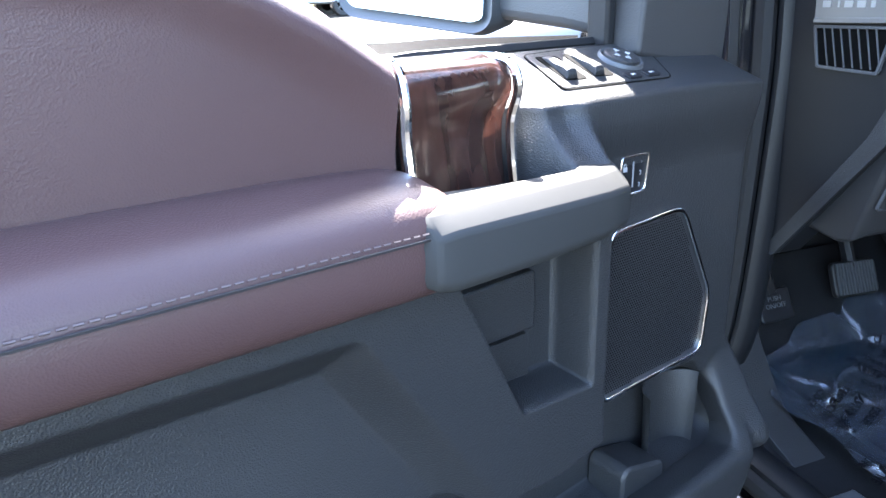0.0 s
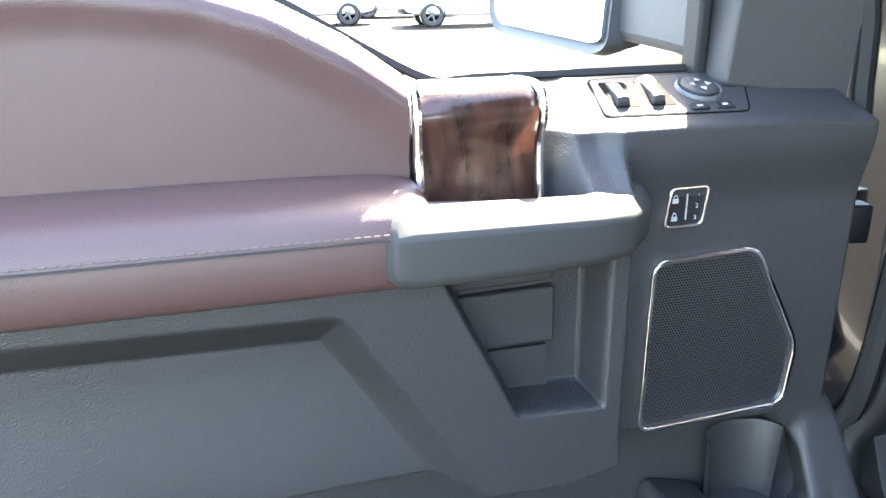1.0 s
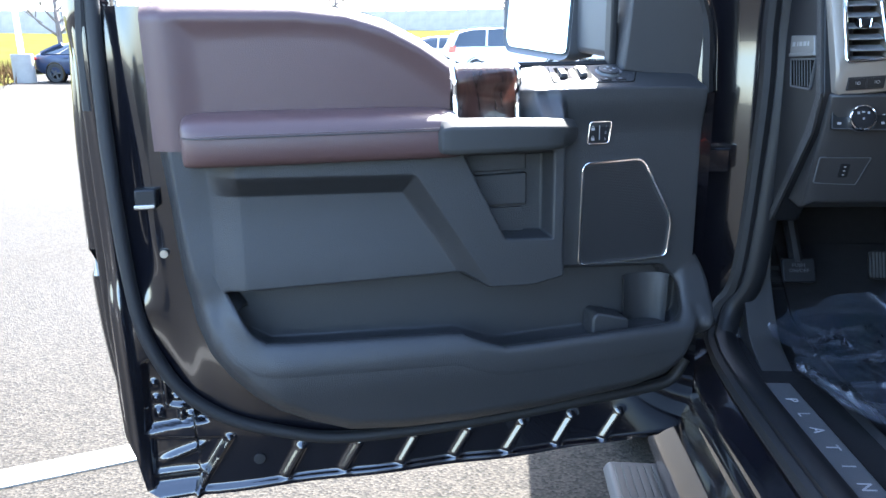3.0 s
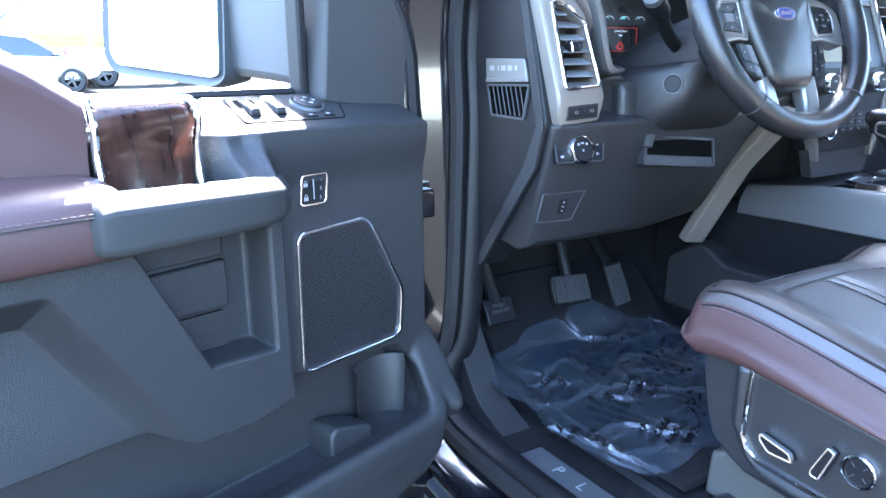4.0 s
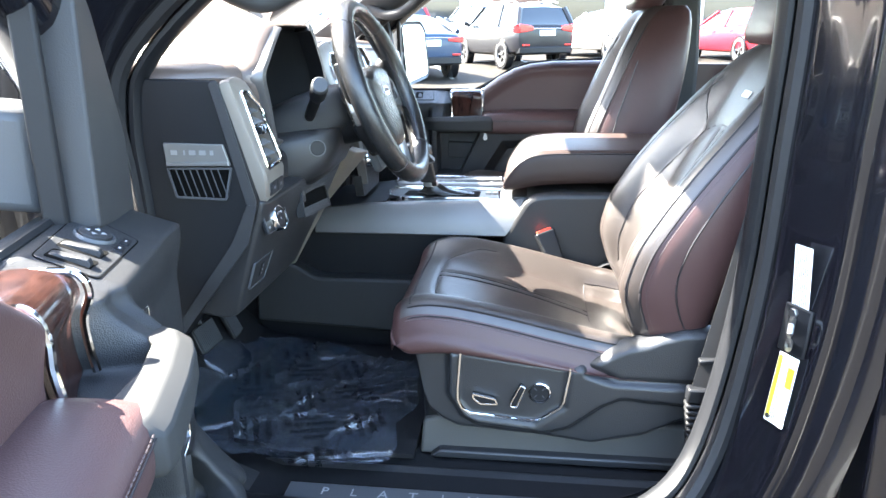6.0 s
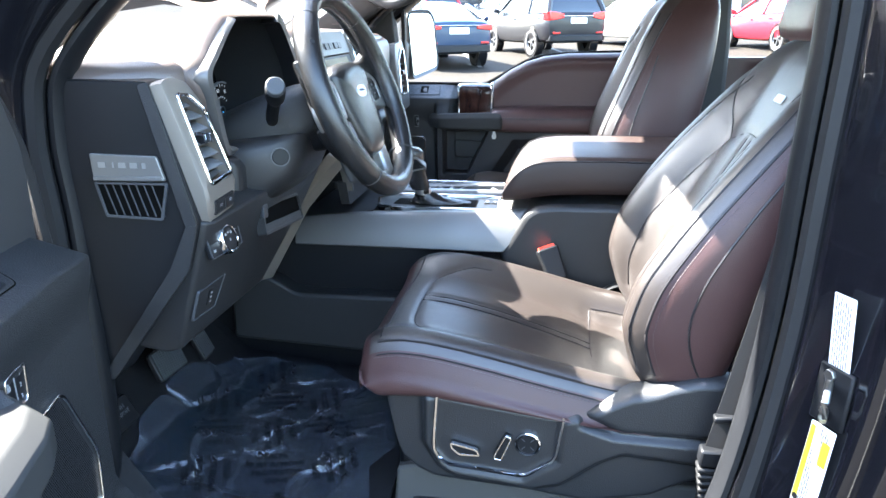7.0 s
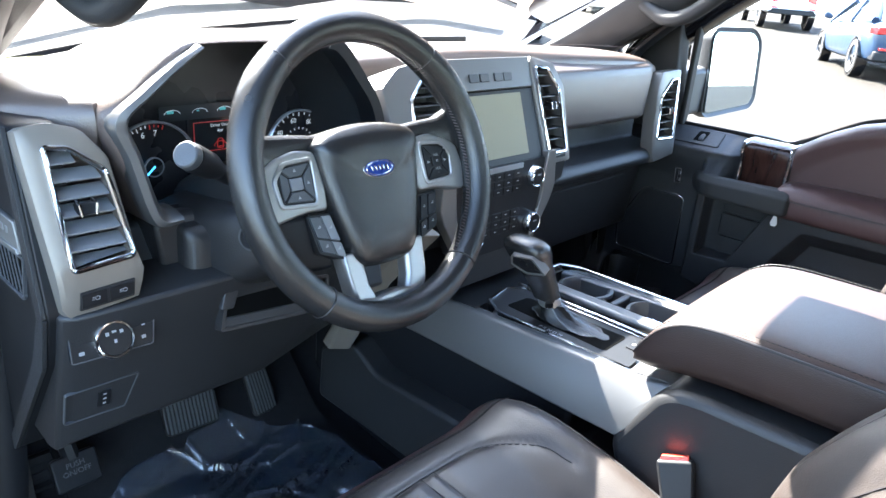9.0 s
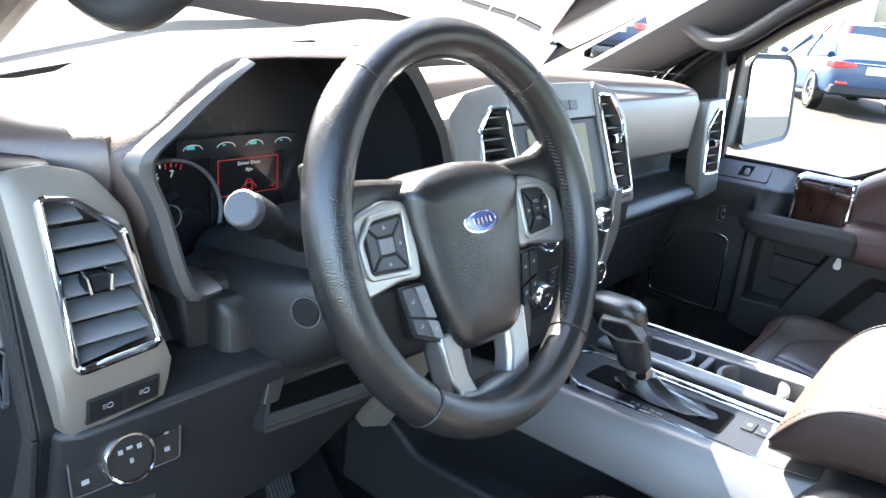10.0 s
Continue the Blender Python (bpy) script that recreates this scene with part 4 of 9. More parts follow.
BOTTOM = [(0.0, 1.03), (0.012, 1.0), (0.032, 0.968), (0.06, 0.948), (0.12, 0.930), (0.178, 0.922), (0.3, 0.908), (0.45, 0.897), (0.58, 0.896), (0.675, 0.904), (0.75, 0.931), (0.80, 0.957), (0.84, 0.987), (0.88, 1.027), (0.91, 1.072), (0.932, 1.13), (0.947, 1.20), (0.957, 1.30), (0.964, 1.4), (0.97, 1.45)]
BELT_LINE = [(0.43, 1.556), (0.47, 1.572), (0.52, 1.607), (0.58, 1.638), (0.64, 1.655), (0.72, 1.664), (0.97, 1.668)]


def door_skin(u, z, hollow=True):
    """How far the lower trim stands into the cab."""
    zlo = curve(BOTTOM, u)
    slope = (curve(BOTTOM, u + 0.01) - curve(BOTTOM, u - 0.01)) / 0.02
    rim = (z - zlo) / np.sqrt(1 + slope ** 2)
    w = 0.05 - 0.05 * mask(FRONT, u, z, 0.010)
    w = w * (1 - smooth(0.12, 0.05, u) * smooth(1.07, 1.185, z))
    below = smooth(1.12, 1.06, z)
    w = w + 0.022 * below * smooth(0.90, 0.78, u) * (1 - 0.6 * smooth(1.04, 0.93, z))
    flat = np.clip(0.5 - sdf(RECESS, u, z) / 0.036, 0, 1)
    w = w - 0.036 * (0.75 * flat + 0.25 * smooth(0, 1, flat)) * (0.66 + 0.34 * smooth(1.19, 1.34, z))
    # the border strip at the latch side lies lower than the panel
    edge = np.clip(0.5 + (u - 0.862) / 0.05, 0, 1)
    edge = (0.6 * edge + 0.4 * smooth(0, 1, edge)) * smooth(1.06, 1.20, z)
    w = w * (1 - edge) + (0.036 - 0.036 * (0.66 + 0.34 * smooth(1.19, 1.34, z))) * edge
    w = w - 0.050 * mask(GRIP_WELL, u, z, 0.005)
    k = 1 - smooth(0.016, 0.036, sdf(POCKET, u, z))
    high = 1 - smooth(-0.007, 0.007, sdf(POCKET, u, z))
    t = smooth(1.15, 1.16, z)
    k = k * (1 - t) + high * t
    if hollow:
        w = w * (1 - k) - 0.035 * k
    return w - 0.055 * np.clip(1 - rim / 0.05, 0, 1) ** 2


def upper_skin(u, z):
    inset = [(0.905, 1.46), (0.905, 1.63), (0.72, 1.635), (0.63, 1.625), (0.56, 1.59), (0.50, 1.55), (0.44, 1.50), (0.44, 1.44)]
    w = 0.004 - 0.010 * mask(inset, u, z, 0.026)
    return w - 0.03 * np.clip(1 - (curve(BELT_LINE, u) - z) / 0.03, 0, 1) ** 2 - 0.02 * smooth(0.93, 0.97, u)


def front_skin(u, z):
    top = curve([(-0.01, 1.512), (0.1, 1.517), (0.27, 1.517), (0.35, 1.514), (0.47, 1.514)], u)
    w = door_skin(u, np.minimum(z, 1.45)) * smooth(1.512, 1.45, z)
    nook = smooth(0.30, 0.275, u)
    w = w + 0.012 * nook * smooth(1.43, 1.5, z)
    drop = smooth(0.315, 0.345, u) * smooth(1.432, 1.448, z)
    w = w * (1 - drop) - 0.036 * drop
    return w - 0.10 * np.clip((z - top) / 0.039, 0, 1.2)


def pressing(u, z):
    """The painted inner steel with its stamped ribs and corner hollows."""
    w = -0.052 + 0.010 * smooth(0.790, 0.781, z) - 0.03 * smooth(1.080, 1.092, u)
    w = w + 0.010 * np.exp(-((u - 1.062) / 0.008) ** 2) * smooth(0.82, 0.9, z)
    w = w - 0.014 * smooth(0.985, 1.03, u) * smooth(1.14, 1.22, z) + 0.006 * np.exp(-((u - 0.995 - 0.03 * (z - 1.3)) / 0.012) ** 2) * smooth(1.2, 1.3, z)
    for u0 in (0.785, 0.672, 0.558, 0.448, 0.338, 0.230, 0.126):
        k = np.clip((z - 0.793) / 0.052, 0, 1)
        d = np.hypot(u - (u0 + 0.016 - 0.032 * k), z - (0.793 + 0.052 * k))
        w = w + 0.009 * np.exp(-(d / 0.009) ** 2)
    high = mask([(0.938, 0.925), (1.046, 0.911), (1.040, 1.045), (1.030, 1.052)], u, z, 0.005)
    low = mask([(0.965, 0.795), (1.045, 0.795), (1.042, 0.893), (0.905, 0.884)], u, z, 0.005)
    w = w - 0.016 * high - 0.013 * low
    for cu, cz, ru, rz, h in ((1.008, 0.985, 0.005, 0.03, 0.011), (0.99, 0.952, 0.016, 0.005, 0.010), (0.985, 0.935, 0.005, 0.012, 0.010), (1.025, 0.94, 0.007, 0.010, 0.011), (0.966, 0.935, 0.008, 0.005, 0.009), (0.99, 0.970, 0.007, 0.005, 0.008), (1.027, 0.97, 0.005, 0.006, 0.008), (1.028, 1.0, 0.005, 0.007, 0.008)):
        w = w + h * high * np.exp(-((u - cu) / ru) ** 4 - ((z - cz) / rz) ** 4)
    k = np.clip((z - 0.785) / 0.1, 0, 1)
    w = w + 0.013 * np.exp(-((u - (0.966 - 0.066 * k)) / 0.006) ** 2) * smooth(0.895, 0.885, z)
    d = (u - 0.99) * 0.94 + (z - 0.857) * -0.34
    e = (u - 0.99) * 0.34 + (z - 0.857) * 0.94
    w = w + 0.010 * low * np.exp(-(d / 0.042) ** 4 - (e / 0.006) ** 2) + 0.006 * low * np.exp(-((z - 0.818) / 0.006) ** 2)
    return w + 0.005 * np.sin(15 * z + 3) * np.sin(31 * u + 1) * smooth(0.93, 0.99, u) + 0.003 * np.sin(23 * u)


def build_door(at, label, driver):
    door = thing("truck_door", label, "door", at)
    bm = B()
    us = np.linspace(-0.005, 0.965, 420)
    sheet(bm, us, curve(BOTTOM, us), np.full(len(us), 1.435), 270, door_skin, sides="lrb")
    us2 = us[us < 0.475]
    sheet(bm, us2, np.full(len(us2), 1.435), curve([(-0.01, 1.545), (0.1, 1.556), (0.47, 1.556)], us2), 44, front_skin, sides="lrt")
    bmesh.ops.remove_doubles(bm, verts=bm.verts, dist=1e-5)
    part("lower_trim", bm, PLASTIC, door, "black grained plastic trim with map pocket", angle=150)
    # the pocket's standing lip, rounded over its edge
    bm = B()
    line = [Vector((p.x, p.y)) for p in spline([Vector((u, z, 0)) for u, z in POCKET_LIP], 10)]
    rows = []
    for i, p in enumerate(line):
        a, b = line[max(0, i - 4)], line[min(len(line) - 1, i + 4)]
        side = Vector((b.y - a.y, a.x - b.x)).normalized()
        if side.dot(p - Vector((0.45, 1.19))) < 0:
            side = -side
        row = []
        for n, drop in ((0.016, 0.055), (0.006, 0.03), (0.001, 0.013), (0.0, 0.007), (0.0015, 0.003), (0.005, 0.0005), (0.010, -0.0006), (0.016, -0.0008), (0.023, -0.0008), (0.030, -0.0008), (0.038, -0.0008), (0.046, -0.0006), (0.052, -0.0003), (0.058, 0.001), (0.062, 0.006)):
            q = p + side * n
            w = float(door_skin(np.array([q.x]), np.array([q.y]), False)[0])
            row.append((q.x, w - drop, q.y))
        rows.append(row)
    loft(bm, rows, cap=False, closed=False)
    part("pocket_lip", bm, PLASTIC, door, angle=150)
    bm = B()
    us = np.linspace(0.472, 0.968, 110)
    sheet(bm, us, np.full(len(us), 1.434), curve(BELT_LINE, us), 50, upper_skin, 0.08, "lrt")
    part("upper_panel", bm, DOOR_LEATHER, door, "maroon leather upper panel", angle=60)

    # armrest pad
    bm = B()
    rings = []
    for u, k, zt in ((0.462, 0.9, 1.482), (0.48, 1.0, 1.490), (0.55, 1.0, 1.494), (0.75, 1.0, 1.495), (0.86, 0.98, 1.495), (0.895, 0.9, 1.494), (0.912, 0.72, 1.49), (0.918, 0.5, 1.485)):
        prof = [(0.0, 1.414), (0.068, 1.411), (0.080, 1.417), (0.086, 1.436), (0.085, 1.462), (0.078, 1.476), (0.062, zt - 0.006), (0.03, zt), (0.0, zt + 0.002), (-0.03, zt), (-0.03, 1.414)]
        rings.append([(u, 0.0 + y * k if y > 0 else y, z) for y, z in prof])
    loft(bm, rings)
    pad = part("armrest", bm, DOOR_LEATHER, door, "maroon leather armrest pad", sub=1, angle=70)
    bm = B()
    lines(bm, [(0.47 + 0.42 * i / 12, 0.0865, 1.4605) for i in range(13)] + [(0.902, 0.078, 1.4605), (0.914, 0.05, 1.461), (0.919, 0.02, 1.461)], 0.0012)
    part("seam", bm, PIPING, pad)
    bm = B()
    stitches(bm, [(0.47 + 0.42 * i / 12, 0.0853, 1.4645) for i in range(13)], 0.0075, 0.005, 0.0008)
    part("stitching", bm, STITCH, pad, "pale stitching")

    # pull handle
    bm = B()
    rings = []
    for u, w0, w1, z0, z1 in ((0.512, 0.04, 0.083, 1.428, 1.468), (0.505, 0.036, 0.094, 1.422, 1.474), (0.49, 0.036, 0.098, 1.420, 1.477), (0.40, 0.05, 0.095, 1.420, 1.475), (0.33, 0.045, 0.088, 1.420, 1.472), (0.295, 0.025, 0.078, 1.421, 1.470), (0.265, 0.0, 0.048, 1.423, 1.467), (0.245, -0.008, 0.016, 1.427, 1.463)):
        c = 0.013
        rings.append([(u, w0, z0), (u, w1 - c * 0.4, z0), (u, w1, z0 + c * 0.6), (u, w1, z1 - c), (u, w1 - c * 1.3, z1), (u, w0, z1)])
    loft(bm, rings)
    part("pull_handle", bm, SILVER_DARK, door, "satin grey pull handle", bevel=0.004, seg=3)

    # wood inlay that rolls over the ledge
    bm = B()
    INLAY = ((0.014, 1.452), (0.010, 1.48), (0.004, 1.51), (0.0, 1.535), (-0.010, 1.553), (-0.03, 1.562), (-0.06, 1.564), (-0.095, 1.560))
    sink = lambda u, z: (0.010 + 0.018 * smooth(0.466, 0.348, u)) * float(smooth(1.552, 1.49, z))
    cols = []
    for i in range(9):
        u = 0.348 + (0.466 - 0.348) * i / 8
        bow = -0.003 * (1 - (2 * i / 8 - 1) ** 2)
        line = spline([(u, w - 0.006 - bow - sink(u, z), z) for w, z in INLAY], 3)
        cols.append(line)
    loft(bm, cols, cap=False, closed=False)
    bmesh.ops.solidify(bm, geom=bm.faces[:], thickness=0.004)
    part("wood_inlay", bm, WOOD, door, "glossy dark burl wood inlay", angle=60)
    for u, z_top in ((0.349, 1.56), (0.465, 1.566)):
        bm = B()
        path = spline([(u, w + 0.002 - 0.8 * sink(u, z), z) for w, z in ((0.014, 1.452), (0.010, 1.48), (0.004, 1.51), (0.0, 1.535), (-0.010, z_top - 0.006), (-0.03, z_top), (-0.09, z_top - 0.002))], 4)
        tube(bm, path, 0.0044, 8, up=(1, 0, 0))
        part("chrome_strip", bm, CHROME, door, "chrome strip")

    # lock buttons
    m = frame_at((0.200, 0.0, 1.438), (-1, 0, 0), (0, 0, 1))
    if not driver:
        m = m @ Matrix.Diagonal((0.42, 1, 1, 1))
    out = rounded([(-0.023, -0.021), (0.021, -0.021), (0.026, 0.021), (-0.018, 0.021)], 0.008)
    bm = B()
    frame_ring(bm, out, m, 0.003, -0.004, 0.0045)
    bezel = part("lock_bezel", bm, CHROME, door, "chrome bezel of the lock buttons", bevel=0.001)
    bm = B()
    prism(bm, offset(out, 0.0028), m, -0.004, 0.002)
    part("lock_switch", bm, PLASTIC_SMOOTH, bezel)
    for dy in (0.008, -0.010):
        bm = B()
        box(bm, (-0.011, dy - 0.0015, 0.0026), (0.006, 0.0045, 0.001), m)
        tube(bm, [m @ Vector((-0.011 + 0.002 * math.cos(a), dy + 0.0008 + 0.0035 * math.sin(a), 0.0026)) for a in np.linspace(0, math.pi, 9)], 0.0005, 4)
        part("lock_symbol", bm, WHITE_PRINT, bezel)
    if driver:
        for text, dy in (("1", 0.012), ("2", 0.0), ("3", -0.012)):
            face_m = m @ Matrix.Translation((0.0135 + dy * 0.1, dy, 0.0022))
            words("memory_number", text, 0.0065, face_m, WHITE_PRINT, bezel, 0.0003)
    bm = B()
    box(bm, (0.0015, 0, 0.0028), (0.0012, 0.026, 0.001), m)
    part("divider", bm, WHITE_PRINT, bezel)

    # loudspeaker grille
    g = rounded([(0.231, 1.384), (0.110, 1.390), (0.044, 1.270), (0.051, 1.193), (0.234, 1.187)], 0.018)
    flip = Matrix(((1, 0, 0, 0), (0, 0, 1, 0), (0, 1, 0, 0), (0, 0, 0, 1)))
    bm = B()
    frame_ring(bm, g, flip, 0.0048, -0.004, 0.0055)
    part("speaker_bezel", bm, CHROME, door, "chrome speaker bezel", bevel=0.0012)
    bm = B()
    prism(bm, offset(g, 0.004), flip, -0.006, 0.001)
    plate = part("speaker_mesh", bm, MESH_GRILLE, door, "black perforated speaker grille")
    bm = B()
    gi = offset(g, 0.008)
    step = 0.0034
    xs, zs = np.meshgrid(np.arange(0.04, 0.238, step), np.arange(1.185, 1.39, step * 0.87))
    xs = xs + (np.arange(xs.shape[0]) % 2)[:, None] * step / 2
    keep = sdf(gi, xs, zs) < 0
    # flat black dots above the plate paint the shade of its holes
    verts, faces = [], []
    for x, z in zip(xs[keep], zs[keep]):
        k = len(verts)
        verts += [(x + 0.0011 * math.cos(a), 0.0014, z + 0.0011 * math.sin(a)) for a in (0, 1.257, 2.513, 3.77, 5.027)]
        faces.append((k, k + 1, k + 2, k + 3, k + 4))
    me = bpy.data.meshes.new("hole_dots")
    me.from_pydata(verts, [], faces)
    me.materials.append(HOLE_SHADE)
    ob = new("hole_dots", me)
    ob.parent = plate
    tagged(ob, "fine flat dots painted with the dark of round holes", kind="stuff")

    # window switch block on the ledge: two long rockers over painted well shadows and a round mirror pad
    slope = frame_at((0.192, -0.048, 1.5405), (-1, 0, 0), (0, -0.93, 0.365))
    bm = B()
    outline = rounded([(-0.088, -0.036), (0.062, -0.040), (0.092, 0.020), (0.058, 0.042), (-0.078, 0.036)], 0.008)
    prism(bm, outline, slope, -0.01, 0.0014)
    block = part("switch_block", bm, PLASTIC, door, "black window switch block", bevel=0.001)
    bm = B()
    frame_ring(bm, offset(outline, -0.0016), slope, 0.0016, -0.004, 0.0008)
    part("block_gap", bm, HOLE_SHADE, block)
    lift = 1.0 if driver else 0.35
    for dx in ((-0.060, -0.022) if driver else (-0.03,)):
        # flat black plate painted as the shadowed well round the rocker
        bm = B()
        prism(bm, rounded([(dx - 0.014, -0.022), (dx + 0.014, -0.024), (dx + 0.017, 0.026), (dx - 0.011, 0.028)], 0.004), slope, 0.0, 0.0020)
        part("well_shade", bm, HOLE_SHADE, block)
        bm = B()
        mm = slope @ Matrix.Translation((dx, 0.002, 0.0))
        rows = []
        for y, h, q in ((-0.023, 0.006, -0.004), (-0.019, 0.0105, -0.003), (-0.008, 0.0095, -0.001), (0.004, 0.007, 0.001), (0.016, 0.0055, 0.003), (0.023, 0.003, 0.004)):
            rows.append([mm @ Vector((q - 0.008, y, 0.0)), mm @ Vector((q - 0.0075, y, lift * h * 0.9)), mm @ Vector((q - 0.002, y, lift * h)), mm @ Vector((q + 0.004, y, lift * h * 0.92)), mm @ Vector((q + 0.008, y, 0.0))])
        loft(bm, rows)
        part("window_switch", bm, PLASTIC, block, "black window rocker switch", bevel=0.001)
    if driver:
        pad_at = slope @ Matrix.Translation((0.030, 0.004, 0.0))
        bm = B()
        loft(bm, ring_of([(0.0245, 0.0), (0.024, 0.004), (0.0225, 0.0055), (0.0205, 0.0045), (0.020, 0.002)], pad_at, 32), cap=False)
        part("switch_ring", bm, PLASTIC_GREY, block)
        bm = B()
        loft(bm, ring_of([(0.0195, 0.0), (0.019, 0.007), (0.016, 0.0085), (0.004, 0.0075)], pad_at, 28))
        mirror_pad = part("mirror_switch", bm, PLASTIC, block, "round black mirror switch")
        for a in range(4):
            bm = B()
            prism(bm, [(0.007, -0.003), (0.0125, 0.0), (0.007, 0.003)], pad_at @ Matrix.Rotation(a * math.pi / 2, 4, "Z"), 0.0078, 0.0089)
            part("arrow_mark", bm, WHITE_PRINT, mirror_pad)
        for dx, dy in ((0.012, -0.030), (0.040, -0.030)):
            bm = B()
            prism(bm, rect(0.020, 0.012, 0.003, 3, dx, dy), slope, 0.0, 0.0034)
            button = part("mirror_select", bm, PLASTIC_SMOOTH, block, bevel=0.001)
            bm = B()
            box(bm, (dx, dy, 0.0036), (0.006, 0.003, 0.0004), slope)
            part("symbol", bm, WHITE_PRINT, button)

    # inner release lever and its backing panels in the grip well
    bm = B()
    prism(bm, rounded([(0.342, 1.262), (0.384, 1.266), (0.418, 1.311), (0.342, 1.311)], 0.003), flip, -0.02, 0.006)
    part("well_panel", bm, PLASTIC, door, "black panel in the grip well", bevel=0.002)
    bm = B()
    prism(bm, rounded([(0.337, 1.316), (0.421, 1.316), (0.447, 1.352), (0.45, 1.371), (0.337, 1.374)], 0.004), flip, -0.02, 0.010)
    part("release_lever", bm, PLASTIC, door, "black inner release lever", bevel=0.003)
    bm = B()
    prism(bm, rounded([(0.337, 1.378), (0.452, 1.376), (0.455, 1.415), (0.337, 1.415)], 0.003), flip, -0.02, 0.004)
    part("well_panel", bm, PLASTIC, door, bevel=0.002)

    # cup holder and storage in the lower pocket
    bm = B()
    arc = [math.pi * i / 16 for i in range(17)]
    loft(bm, [[(0.088 + 0.047 * k * math.cos(a), -0.002 - 0.03 * k * math.sin(a), z) for a in arc] for z, k in ((1.03, 0.9), (1.10, 0.97), (1.152, 1.0), (1.156, 1.05))], cap=False, closed=False)
    part("cup_holder", bm, PLASTIC, door, "black cup holder wall")
    bm = B()
    prism(bm, rounded([(0.13, 1.02), (0.205, 1.02), (0.205, 1.088), (0.195, 1.097), (0.13, 1.08)], 0.008), flip, -0.034, 0.02)
    part("pocket_divider", bm, PLASTIC, door, bevel=0.004)

    # painted inner shell with its stamped lower border
    bm = B()
    shell = [(-0.06, 0.80), (0.02, 0.784), (0.4, 0.774), (1.02, 0.774), (1.07, 0.80), (1.098, 1.1), (1.098, 1.4), (1.085, 1.66), (0.975, 1.66), (0.975, 1.545), (-0.03, 1.50)]
    prism(bm, rounded(shell, 0.02, 3), flip, -0.15, -0.078)
    part("door_shell", bm, PAINT, door, "glossy black painted door shell", bevel=0.012, seg=3)
    bm = B()
    us = np.linspace(-0.06, 1.094, 310)
    sheet(bm, us, curve([(-0.06, 0.80), (0.02, 0.784), (0.4, 0.774), (1.02, 0.774), (1.06, 0.79), (1.094, 1.0)], us), np.where(us > 0.96, 1.665, 1.5), 240, pressing, 0.03)
    part("inner_pressing", bm, PAINT, door, "glossy black stamped inner steel", angle=80)
    bm = B()
    tube(bm, spline([(1.07, -0.125, 0.80), (1.106, -0.125, 1.1), (1.106, -0.125, 1.4), (1.09, -0.125, 1.64)], 6), 0.012, 10)
    part("edge_fold", bm, PAINT, door)
    bm = B()
    prism(bm, rounded([(-0.04, 0.775), (1.085, 0.752), (1.116, 0.85), (1.122, 1.2), (1.118, 1.4), (1.10, 1.64), (-0.04, 1.50)], 0.02, 4), flip, -0.185, -0.152)
    part("outer_skin", bm, PAINT, door, "glossy black outer skin", bevel=0.01)
    bm = B()
    tube(bm, spline([(-0.03, -0.042, 0.955), (0.0, -0.042, 0.912), (0.06, -0.042, 0.898), (0.2, -0.04, 0.886), (0.4, -0.04, 0.868), (0.6, -0.04, 0.862), (0.715, -0.04, 0.868), (0.80, -0.04, 0.890), (0.875, -0.04, 0.918), (0.93, -0.04, 0.952), (0.978, -0.04, 1.0), (1.015, -0.04, 1.075), (1.034, -0.042, 1.15), (1.044, -0.046, 1.28), (1.048, -0.052, 1.46), (1.046, -0.058, 1.60), (1.042, -0.062, 1.72)], 6), 0.012, 10)
    part("weatherstrip", bm, RUBBER, door, "black rubber weatherstrip")
    bm = B()
    cyl(bm, flip @ Matrix.Translation((0.849, 0.834, -0.050)), 0.011, 0.004, 16)
    part("drain_plug", bm, RUBBER, door, bevel=0.001)
    bm = B()
    box(bm, (0.995, -0.05, 1.352), (0.036, 0.03, 0.034))
    latch = part("latch", bm, PLASTIC_SMOOTH, door, "black door latch", bevel=0.004)
    bm = B()
    box(bm, (0.997, -0.036, 1.339), (0.034, 0.012, 0.008))
    part("latch_plate", bm, STEEL, latch, "bare steel latch plate", bevel=0.002)
    bm = B()
    cyl(bm, flip @ Matrix.Translation((0.978, 1.252, -0.05)), 0.007, 0.006, 12)
    part("bolt", bm, STEEL, door)

    # window frame, belt seal, sail trim and mirror
    bm = B()
    path = spline([(1.07, -0.118, 1.50), (1.066, -0.116, 1.60), (1.058, -0.112, 1.68), (1.048, -0.108, 1.78), (1.02, -0.115, 1.95), (0.99, -0.13, 2.05), (0.93, -0.14, 2.085), (0.6, -0.15, 2.075), (0.35, -0.14, 1.99), (0.12, -0.125, 1.83), (-0.02, -0.11, 1.67), (-0.04, -0.10, 1.5)], 5)
    tube(bm, path, [0.022 + 0.018 * min(1, i / 8) for i in range(len(path))], 20, up=(0, 1, 0), flat=1.4)
    part("window_frame", bm, PAINT, door, "glossy black window frame", angle=60)
    bm = B()
    tube(bm, [p + Vector((0, 0.045, 0)) for p in path], 0.014, 8, up=(0, 1, 0))
    part("frame_seal", bm, RUBBER, door)
    bm = B()
    prism(bm, rounded([(0.135, 1.54), (-0.045, 1.515), (-0.04, 1.62), (0.045, 1.81), (0.085, 1.86), (0.105, 1.86)], 0.008), flip, -0.105, -0.052, 0.006)
    part("sail_trim", bm, PILLAR, door, "dark grey triangular pillar trim", bevel=0.012, seg=3)
    bm = B()
    box(bm, (0.138, -0.1, 1.73), (0.014, 0.03, 0.42))
    part("glass_channel", bm, RUBBER, door, bevel=0.004)
